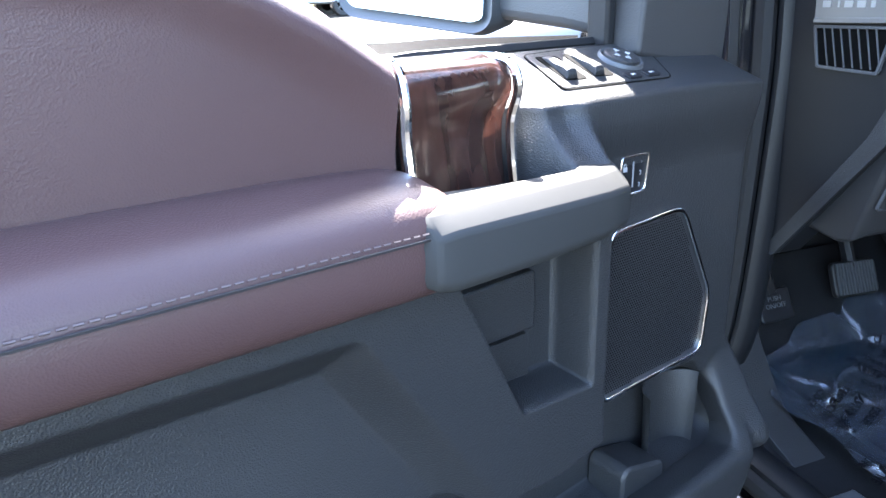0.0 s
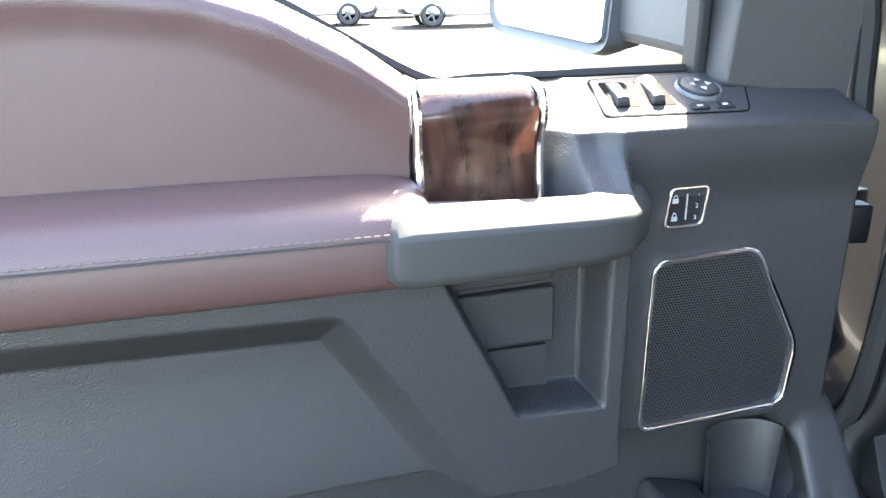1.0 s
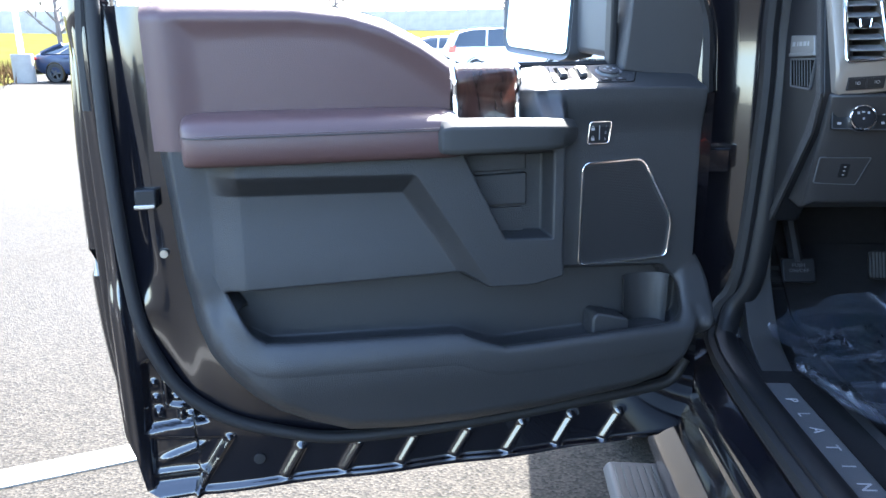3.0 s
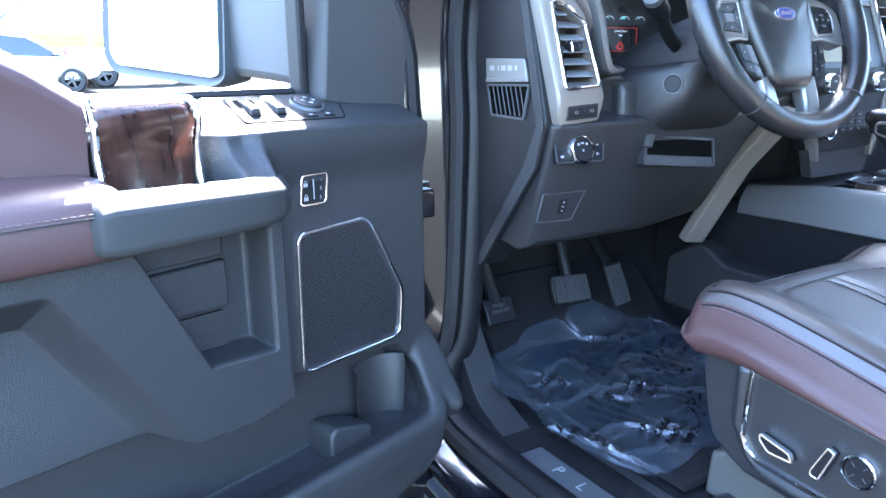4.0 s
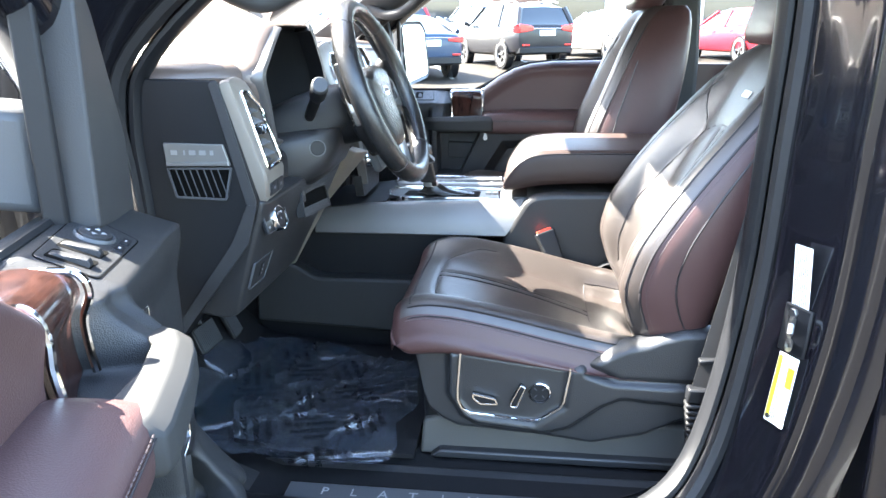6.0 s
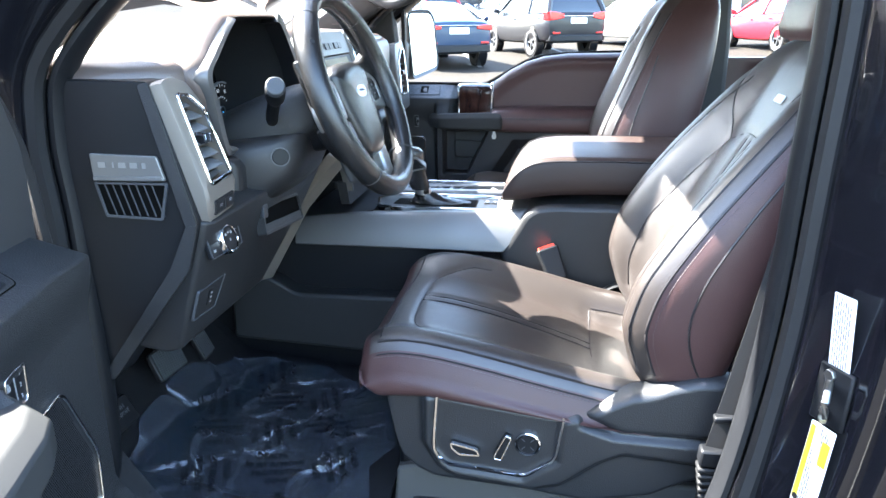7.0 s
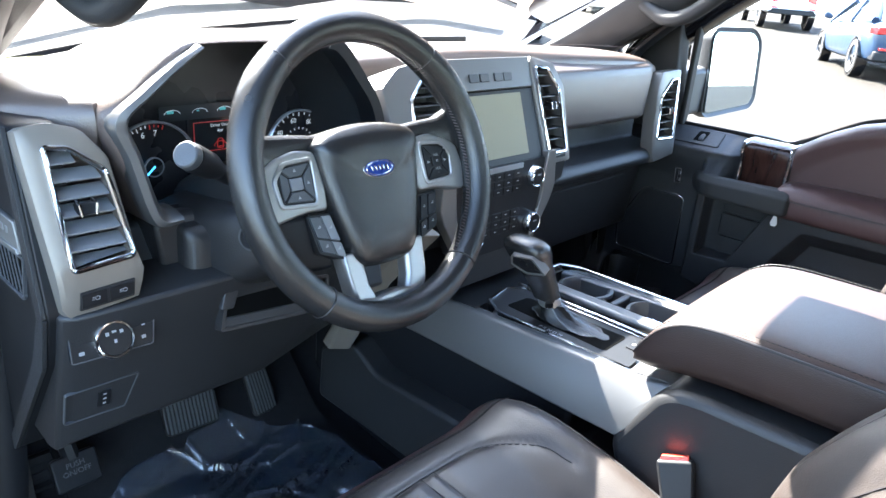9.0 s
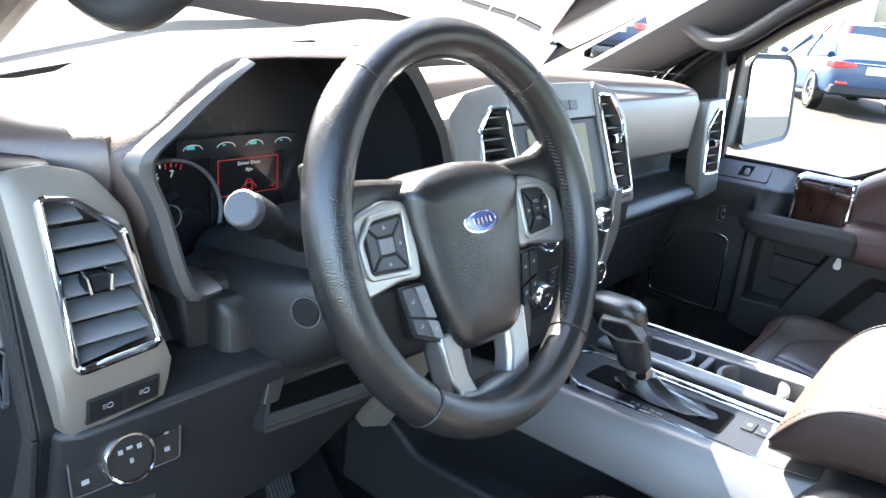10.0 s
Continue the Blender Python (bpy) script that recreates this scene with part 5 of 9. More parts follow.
    bm = B()
    tube(bm, spline([(u, -0.108, curve(BELT_LINE, u) + 0.001 if u > 0.43 else 1.558) for u in (0.14, 0.25, 0.38, 0.43, 0.5, 0.58, 0.66, 0.8, 0.97)], 4), 0.007, 6)
    part("belt_seal", bm, RUBBER, door, "black rubber belt seal")
    # the mirror stands out from the door's front corner and faces back
    near, far = (Vector((0.1525, -0.268, 0)), Vector((0.2225, -0.495, 0))) if driver else (Vector((0.135, -0.215, 0)), Vector((0.205, -0.442, 0)))
    mm = frame_at(near + Vector((0, 0, 1.69)), (far - near).normalized(), (0, 0, 1))
    if mm.col[2].x < 0:
        mm = frame_at(near + Vector((0, 0, 1.69)), (far - near).normalized(), (0, 0, -1))
    lean = Matrix.Rotation(radians(5), 4, "X")
    mm = mm @ (lean if (mm @ lean).col[2].z > 0 else lean.inverted())
    q = 1 if mm.col[1].z > 0 else -1
    face = [(0.004, -0.108), (0.02, -0.112), (0.225, -0.09), (0.24, -0.07), (0.235, 0.085), (0.20, 0.112), (0.02, 0.11), (0.004, 0.095)]
    face = [(x * (1.0 if driver else 0.84), q * y) for x, y in face]
    bm = B()
    rows = []
    for k, d in ((-0.002, -0.004), (-0.014, 0.004), (-0.016, -0.02), (-0.004, -0.07), (0.03, -0.10), (0.07, -0.112)):
        rows.append([mm @ Vector((x, y, d)) for x, y in offset(rounded(face, 0.018), k)])
    loft(bm, rows)
    mirror = part("wing_mirror", bm, PLASTIC_GREY, door, "dark grey wing mirror housing", angle=50)
    bm = B()
    prism(bm, rounded(face, 0.018), mm, -0.003, 0.003)
    part("mirror_face", bm, MIRROR, mirror, "mirror glass")
    bm = B()
    loft(bm, [[(u0, w, z0), (u1, w, z0), (u1, w, z1), (u0, w, z1)] for w, u0, u1, z0, z1 in ((-0.36, 0.06, 0.16, 1.59, 1.725), (-0.26, 0.04, 0.145, 1.58, 1.71), (-0.17, 0.02, 0.128, 1.57, 1.70), (-0.12, 0.0, 0.115, 1.56, 1.69))])
    part("mirror_arm", bm, PLASTIC_GREY, mirror, bevel=0.014, seg=3)
    return door


HINGE = Matrix.Translation((0.60, 0.66, 0)) @ Matrix.Rotation(radians(195.5), 4, "Z")
driver_door = build_door(HINGE, "open black truck door with maroon leather panel and wood trim", True)
# the closed passenger door, mirrored
closed = Matrix.Translation((2.372, 0.797, 0)) @ Matrix.Rotation(radians(-90), 4, "Z") @ Matrix.Scale(-1, 4, (0, 1, 0))
passenger_door = build_door(closed, "closed passenger door with maroon leather panel and wood trim", False)
tag = thing("paper_tag", "small pale tag hanging below the passenger door handle", "tag", closed)
bm = B()
prism(bm, rounded([(0.478, 1.415), (0.484, 1.415), (0.489, 1.395), (0.486, 1.388), (0.476, 1.388), (0.473, 1.395)], 0.002), Matrix(((1, 0, 0, 0), (0, 0, 1, 0), (0, 1, 0, 0), (0, 0, 0, 1))), 0.06, 0.064)
part("tag_card", bm, PAPER, tag)
bm = B()
tube(bm, [(0.481, 0.062, 1.412), (0.481, 0.062, 1.424)], 0.0012, 5)
part("tag_string", bm, PAPER, tag)


# ---- dashboard ----
dash = thing("dashboard", "black and maroon leather dashboard with satin silver trim", "dashboard")


def dash_top():
    bm = B()
    rows = []
    for x, front, top in ((0.795, 0.73, 1.722), (0.83, 0.685, 1.727), (0.86, 0.655, 1.731), (0.885, 0.64, 1.735), (0.895, 0.645, 1.737), (0.902, 0.86, 1.738), (1.29, 0.86, 1.75), (1.31, 0.71, 1.752), (1.5, 0.72, 1.768), (1.7, 0.72, 1.768), (1.85, 0.69, 1.76), (2.15, 0.66, 1.752), (2.28, 0.67, 1.735), (2.365, 0.69, 1.715)):
        rows.append([(x, 1.16, 1.69), (x, 1.0, 1.715), (x, 0.85, top), (x, front + 0.03, top), (x, front + 0.006, top - 0.012), (x, front, top - 0.035), (x, front + 0.01, 1.62), (x, 0.9, 1.56), (x, 1.16, 1.56)])
    loft(bm, rows)
    part("top_pad", bm, DASH_LEATHER, dash, "dark brown leather dash top", sub=1, angle=50)
    bm = B()
    stitches(bm, spline([(1.78, 0.70, 1.772), (2.0, 0.69, 1.768), (2.2, 0.69, 1.758)], 8))
    part("stitching", bm, STITCH, dash)
    bm = B()
    for i in range(14):
        box(bm, (0.9 + 0.1 * i, 1.045, 1.708), (0.09, 0.014, 0.006))
    part("defrost_vent", bm, PLASTIC_SMOOTH, dash, bevel=0.002)
    bm = B()
    prism(bm, rounded([(1.46, 0.82), (1.72, 0.82), (1.70, 0.93), (1.48, 0.93)], 0.015), Matrix.Translation((0, 0, 1.768)), -0.01, 0.006)
    part("dash_tray", bm, PLASTIC, dash, bevel=0.003)


dash_top()


def end_panel():
    m = frame_at((0.792, 0, 0), (0, -1, 0), (0, 0, 1))
    def flipy(pts):
        return [(-y, z) for y, z in pts]
    bm = B()
    prism(bm, rounded(flipy([(0.83, 1.708), (0.652, 1.705), (0.602, 1.50), (0.625, 1.43), (0.775, 1.235), (0.83, 1.235)]), 0.01), m, -0.05, 0.0)
    panel = part("end_panel", bm, PLASTIC_SMOOTH, dash, "smooth black dash end panel", bevel=0.003)
    bm = B()
    prism(bm, rounded(flipy([(0.62, 1.497), (0.602, 1.50), (0.622, 1.43), (0.775, 1.236), (0.797, 1.237), (0.652, 1.43)]), 0.004), m, 0.0, 0.005)
    prism(bm, rounded(flipy([(0.667, 1.70), (0.652, 1.705), (0.602, 1.50), (0.62, 1.497)]), 0.004), m, 0.0, 0.005)
    part("edge_strip", bm, PLASTIC, panel, bevel=0.002)
    # model badge: a silver plate with plain raised bars for its lettering
    bm = B()
    prism(bm, rounded(flipy([(0.757, 1.603), (0.652, 1.601), (0.642, 1.565), (0.755, 1.563)]), 0.003), m, 0.0, 0.006)
    badge = part("badge_plate", bm, SILVER, panel, "satin silver badge plate", bevel=0.0015)
    for i, (a, wd) in enumerate(((0.738, 0.012), (0.720, 0.003), (0.706, 0.012), (0.688, 0.012), (0.672, 0.006))):
        bm = B()
        prism(bm, rect(wd, 0.008, 0.0008, 2, -a, 1.587), m, 0.005, 0.0068)
        part("raised_bar", bm, ALU, badge)
    bm = B()
    prism(bm, flipy([(0.755, 1.5635), (0.642, 1.5655), (0.645, 1.572), (0.755, 1.570)]), m, 0.004, 0.0085, 0.001)
    part("badge_lip", bm, SILVER, badge, bevel=0.001)
    bm = B()
    frame_ring(bm, rounded(flipy([(0.757, 1.561), (0.640, 1.562), (0.655, 1.505), (0.745, 1.508)]), 0.004), m, 0.0035, 0.0, 0.004)
    part("speaker_frame", bm, PLASTIC_GREY, panel, bevel=0.001)
    for i in range(7):
        y = 0.742 - 0.0125 * i
        bm = B()
        prism(bm, [(-y, 1.558), (-y + 0.0018, 1.558), (-y + 0.0151, 1.511), (-y + 0.0133, 1.511)], m, 0.0, 0.003)
        part("slat", bm, PLASTIC_GREY, panel)
    # black sheet on the panel paints the shade between the slats
    bm = B()
    prism(bm, flipy([(0.754, 1.559), (0.646, 1.559), (0.658, 1.508), (0.742, 1.51)]), m, 0.0, 0.0018)
    part("vent_shade", bm, HOLE_SHADE, panel)


end_panel()


def vent(origin, ax, ay, outer, hole, slats, tab, bezel_mat, name="air_vent", depth=0.05, slat_mat=None, bend=0.0):
    """An air vent: silver bezel with a chrome-edged opening, slats and a tab."""
    m = frame_at(origin, ax, ay)
    bm = B()
    o2, h2 = rounded(outer, 0.006, 3), rounded(hole, 0.006, 3)
    # bezel as a ring between two outlines of equal count
    def even(pts, n=60):
        L = [0.0]
        for p, q in zip(pts, pts[1:] + pts[:1]):
            L.append(L[-1] + math.dist(p, q))
        out = []
        xs = [p[0] for p in pts] + [pts[0][0]]
        ys = [p[1] for p in pts] + [pts[0][1]]
        for k in range(n):
            s = L[-1] * k / n
            out.append((float(np.interp(s, L, xs)), float(np.interp(s, L, ys))))
        return out
    cx, cy = sum(p[0] for p in hole) / len(hole), sum(p[1] for p in hole) / len(hole)
    def by_angle(pts):
        n = 72
        res = []
        e = even(pts, 720)
        ang = [math.atan2(p[1] - cy, p[0] - cx) for p in e]
        for k in range(n):
            a = -math.pi + 2 * math.pi * k / n
            i = min(range(len(e)), key=lambda j: abs(math.remainder(ang[j] - a, 2 * math.pi)))
            res.append(e[i])
        return res
    A, H = by_angle(o2), by_angle(h2)
    A2 = [(p[0] * 0.7 + q[0] * 0.3, p[1] * 0.7 + q[1] * 0.3) for p, q in zip(A, H)]
    fold = lambda y: bend * min(0.0, y + 0.068)
    A1 = [(p[0] * 0.94 + q[0] * 0.06, p[1] * 0.96 + q[1] * 0.04) for p, q in zip(A, H)]
    rows = [[m @ Vector((x, y, d + fold(y))) for x, y in loop] for loop, d in ((A, -depth), (A, -0.009), (A1, -0.003), (A2, 0.0), (H, 0.001), (H, -0.02))]
    loft(bm, rows, cap=False)
    v = part(name, bm, bezel_mat, dash, "satin silver vent surround", angle=35)
    bm = B()
    h3 = offset(h2, 0.0005)
    loop = [m @ Vector((x, y, 0.002)) for x, y in h3]
    tube(bm, loop + loop[:2], 0.0032, 8)
    part("chrome_rim", bm, CHROME, v, "chrome rim")
    bm = B()
    prism(bm, h3, m, -depth, -depth + 0.004)
    part("duct", bm, PRINT_DARK, v)
    ys = [p[1] for p in h3]
    y0, y1 = min(ys), max(ys)
    for k in range(slats):
        y = y0 + (y1 - y0) * (k + 0.55) / slats
        xs = []
        n = len(h3)
        for i in range(n):
            p, q = h3[i], h3[(i + 1) % n]
            if (p[1] - y) * (q[1] - y) < 0:
                xs.append(p[0] + (q[0] - p[0]) * (y - p[1]) / (q[1] - p[1]))
        if len(xs) < 2:
            continue
        a, b = min(xs) + 0.001, max(xs) - 0.001
        bm = B()
        vane = [(-0.003, -0.0045), (-0.026, 0.0035), (-0.026, 0.0018), (-0.003, -0.0074)] if slat_mat else [(-0.0025, -0.0085), (-0.019, 0.0050), (-0.020, 0.0030), (-0.0035, -0.0108)]
        prism(bm, rounded(vane, 0.0008, 2), m @ Matrix.Translation((0, y, 0)) @ Matrix(((0, 0, 1, 0), (0, 1, 0, 0), (1, 0, 0, 0), (0, 0, 0, 1))), a, b)
        part("slat", bm, slat_mat or SLAT, v)
    if tab:
        bm = B()
        prism(bm, rounded([(-0.009, -0.007), (0.009, -0.007), (0.009, 0.007), (-0.009, 0.007)], 0.002), m @ Matrix.Translation((tab[0], tab[1], 0)), -0.012, 0.006)
        tabo = part("vent_tab", bm, PLASTIC_SMOOTH, v, bevel=0.002)
        for s in (-1, 1):
            bm = B()
            tube(bm, [m @ Vector((tab[0] + s * 0.009, tab[1] + 0.009, -0.004)), m @ Vector((tab[0] + s * 0.009, tab[1] + 0.004, 0.008)), m @ Vector((tab[0] + s * 0.008, tab[1] - 0.008, 0.006))], 0.0018, 6)
            part("tab_clip", bm, CHROME, tabo)
    return v, m


LEFT_OUT = [(-0.060, 0.100), (-0.026, 0.104), (0.007, 0.095), (0.032, 0.061), (0.043, -0.052), (0.049, -0.070), (0.043, -0.106), (-0.046, -0.114)]
LEFT_HOLE = [(-0.037, 0.078), (-0.011, 0.075), (0.024, 0.047), (0.038, -0.054), (-0.032, -0.059)]
left_vent, LV = vent((0.852, 0.606, 1.610), (1, 0.0, 0), (0, 0.27, 1), LEFT_OUT, LEFT_HOLE, 7, (-0.004, 0.008), VENT_SILVER, depth=0.13, bend=0.32)
bm = B()
low_sill = [LV @ Vector((x, y, z)) for x, y, z in ((-0.030, -0.0555, 0.001), (0.036, -0.0505, 0.001), (0.036, -0.0475, -0.012), (-0.030, -0.0525, -0.012))]
loft(bm, [[low_sill[0], low_sill[3], low_sill[3] + Vector((0, 0, -0.004)), low_sill[0] + Vector((0, 0, -0.004))], [low_sill[1], low_sill[2], low_sill[2] + Vector((0, 0, -0.004)), low_sill[1] + Vector((0, 0, -0.004))]])
part("chrome_sill", bm, CHROME, left_vent, "chrome lower sill of the vent", bevel=0.001)
FACET = LV @ Matrix.Translation((0.003, -0.0925, -0.0078)) @ Matrix.Rotation(math.atan(0.32), 4, "X")
bm = B()
prism(bm, rounded([(-0.032, -0.0125), (0.030, -0.0095), (0.032, 0.0125), (-0.030, 0.0095)], 0.002), FACET, -0.004, 0.0012)
housing = part("switch_housing", bm, PRINT_DARK, left_vent, "black switch housing", bevel=0.0006)
for dx, dy in ((-0.0155, -0.0008), (0.0155, 0.0008)):
    bm = B()
    prism(bm, rounded([(-0.0142, -0.0092), (0.0142, -0.0080), (0.0145, 0.0092), (-0.0140, 0.0080)], 0.0015), FACET @ Matrix.Translation((dx, dy, 0)), 0.0, 0.0024)
    part("dash_switch", bm, PLASTIC_SMOOTH, housing, bevel=0.0006)
    bm = B()
    mm = FACET @ Matrix.Translation((dx + 0.003, dy + 0.001, 0.0024))
    tube(bm, [mm @ Vector((0.0026 * math.cos(q), 0.0022 * math.sin(q), 0.0)) for q in np.linspace(0, 6.0, 12)], 0.0004, 4)
    for q in range(3):
        box(bm, (-0.0048, -0.0016 + 0.0016 * q, 0.0), (0.0028, 0.0005, 0.0004), mm)
    part("lamp_symbol", bm, WHITE_PRINT, housing)
right_out = [(0.060, 0.106), (-0.034, 0.102), (-0.056, 0.055), (-0.068, -0.07), (-0.060, -0.124), (0.046, -0.112)][::-1]
right_hole = [(0.041, 0.083), (0.008, 0.082), (-0.040, 0.044), (-0.053, -0.064), (0.025, -0.066)][::-1]
vent((2 * MID - 0.852, 0.630, 1.605), (1, -0.05, 0), (0, 0.13, 1), right_out, right_hole, 8, (0.004, 0.005), SILVER, depth=0.035, slat_mat=SHADED_SLAT)


def knee_bolster():
    bm = B()
    rows = []
    for x in (0.802, 0.82, 1.0):
        k = 0.0 if x > 0.81 else 0.01
        rows.append([(x, 0.66, 1.515), (x, 0.588 + k, 1.50), (x, 0.592 + k, 1.482), (x, 0.615 + k, 1.41), (x, 0.652 + k, 1.298 - k), (x, 0.685, 1.282), (x, 0.80, 1.30), (x, 0.80, 1.5)])
    # the right end slants up under the column and folds back to the strut
    rows.append([(1.33, 0.66, 1.515), (1.32, 0.588, 1.50), (1.295, 0.592, 1.482), (1.232, 0.615, 1.41), (1.095, 0.652, 1.298), (1.095, 0.685, 1.282), (1.095, 0.80, 1.30), (1.33, 0.80, 1.5)])
    rows.append([(1.335, 0.68, 1.515), (1.33, 0.60, 1.50), (1.322, 0.606, 1.482), (1.32, 0.652, 1.41), (1.318, 0.722, 1.298), (1.315, 0.74, 1.282), (1.315, 0.80, 1.30), (1.335, 0.80, 1.5)])
    loft(bm, rows)
    part("knee_panel", bm, DASH_PLASTIC, dash, "black grained lower dash panel", bevel=0.006, seg=3)
    bm = B()
    rows = [[(x, 0.74, 1.57), (x, 0.69, 1.56), (x, 0.665, 1.50), (x, 0.74, 1.49)] for x in (0.89, 1.34)]
    loft(bm, rows)
    part("column_surround", bm, DASH_PLASTIC, dash, bevel=0.008)
    m = frame_at((0.858, 0.600, 1.457), (1, -0.03, 0), (0, 0.3, 1))
    out = rounded([(-0.049, -0.018), (0.046, -0.020), (0.054, 0.018), (-0.047, 0.018)], 0.004)
    bm = B()
    prism(bm, out, m, -0.004, 0.003)
    hp = part("headlight_panel", bm, PLASTIC_SMOOTH, dash, "black headlight switch panel", bevel=0.001)
    bm = B()
    frame_ring(bm, out, m, 0.0012, 0.0, 0.0045)
    part("panel_edge", bm, PLASTIC_GREY, hp)
    bm = B()
    loft(bm, ring_of([(0.024, 0.0), (0.0235, 0.012), (0.0215, 0.0145), (0.0195, 0.014)], m, 36), cap=False)
    part("chrome_ring", bm, CHROME, hp, "chrome ring of the knob")
    bm = B()
    cyl(bm, m, 0.0198, 0.013, 32)
    part("knob", bm, PLASTIC_SMOOTH, hp, "black round headlight knob", bevel=0.001)
    for x, y, w, h in ((-0.036, 0.008, 0.006, 0.004), (-0.036, -0.008, 0.006, 0.004), (0.038, 0.008, 0.004, 0.005), (0.036, -0.008, 0.005, 0.004)):
        bm = B()
        box(bm, (x, y, 0.0034), (w, h, 0.0008), m)
        part("symbol", bm, WHITE_PRINT, hp)
    for x, y, w, h in ((-0.008, 0.008, 0.004, 0.004), (0.0, 0.0095, 0.005, 0.0025), (0.0085, 0.008, 0.004, 0.004), (0.0, -0.002, 0.003, 0.004)):
        bm = B()
        box(bm, (x, y, 0.0133), (w, h, 0.0006), m)
        part("symbol", bm, WHITE_PRINT, hp)
    m = frame_at((0.851, 0.6315, 1.362), (1, 0, 0), (0, -0.33, 1))
    fuse = rounded([(-0.044, -0.026), (0.032, -0.03), (0.047, 0.026), (-0.044, 0.027)], 0.004)
    bm = B()
    frame_ring(bm, fuse, m, 0.0014, -0.002, 0.0022)
    fp = part("fuse_cover", bm, PLASTIC_GREY, dash, "black fuse cover outline")
    bm = B()
    prism(bm, rect(0.017, 0.028, 0.003, 3, 0.004, 0.0), m, -0.002, 0.0022)
    part("brake_release", bm, PLASTIC_SMOOTH, fp, bevel=0.001)
    for y in (0.008, 0, -0.008):
        bm = B()
        box(bm, (0.004, y, 0.0025), (0.004, 0.0025, 0.0006), m)
        part("symbol", bm, WHITE_PRINT, fp)
    # open cubby below the column: its shade painted as a black plate under a raised lip with a floor tray
    mc = frame_at((1.075, 0.5965, 1.441), (1, 0, -0.10), (0, 0.22, 1))
    bm = B()
    frame_ring(bm, rounded([(-0.080, -0.026), (0.105, -0.026), (0.105, 0.026), (-0.068, 0.028)], 0.006), mc, 0.005, -0.012, 0.005)
    cubby = part("cubby_rim", bm, DASH_PLASTIC, dash, "black rim of an open cubby", bevel=0.002)
    bm = B()
    prism(bm, rounded([(-0.074, -0.010), (0.100, -0.010), (0.100, 0.022), (-0.064, 0.024)], 0.004), mc, -0.012, 0.002)
    part("cubby_shade", bm, HOLE_SHADE, cubby)
    bm = B()
    prism(bm, rounded([(-0.075, -0.023), (0.101, -0.023), (0.101, -0.008), (-0.070, -0.008)], 0.003), mc, -0.012, 0.0035)
    part("cubby_tray", bm, PLASTIC, cubby, "grained cubby tray edge", bevel=0.002)
    bm = B()
    prism(bm, rounded([(-0.079, 0.004), (-0.060, 0.004), (-0.050, 0.029), (-0.071, 0.030)], 0.003), mc, 0.0, 0.008)
    part("cubby_corner", bm, DASH_PLASTIC, cubby, bevel=0.002)



knee_bolster()


# ---- instrument cluster ----
cluster = thing("instrument_cluster", "dark instrument cluster under a leather hood with silver arch", "instrument cluster")
ARCH = [(0.945, 1.575), (0.918, 1.63), (0.893, 1.703), (0.932, 1.744), (0.982, 1.783), (1.02, 1.790), (1.10, 1.791), (1.185, 1.790), (1.215, 1.781), (1.250, 1.742), (1.284, 1.695), (1.30, 1.63), (1.285, 1.575)]


def arch_at(k, y, pts=ARCH, dz=0.0):
    cx, cz = 1.095, 1.66
    return [(cx + (x - cx) * k, y, cz + (z - cz) * k + dz) for x, z in pts]


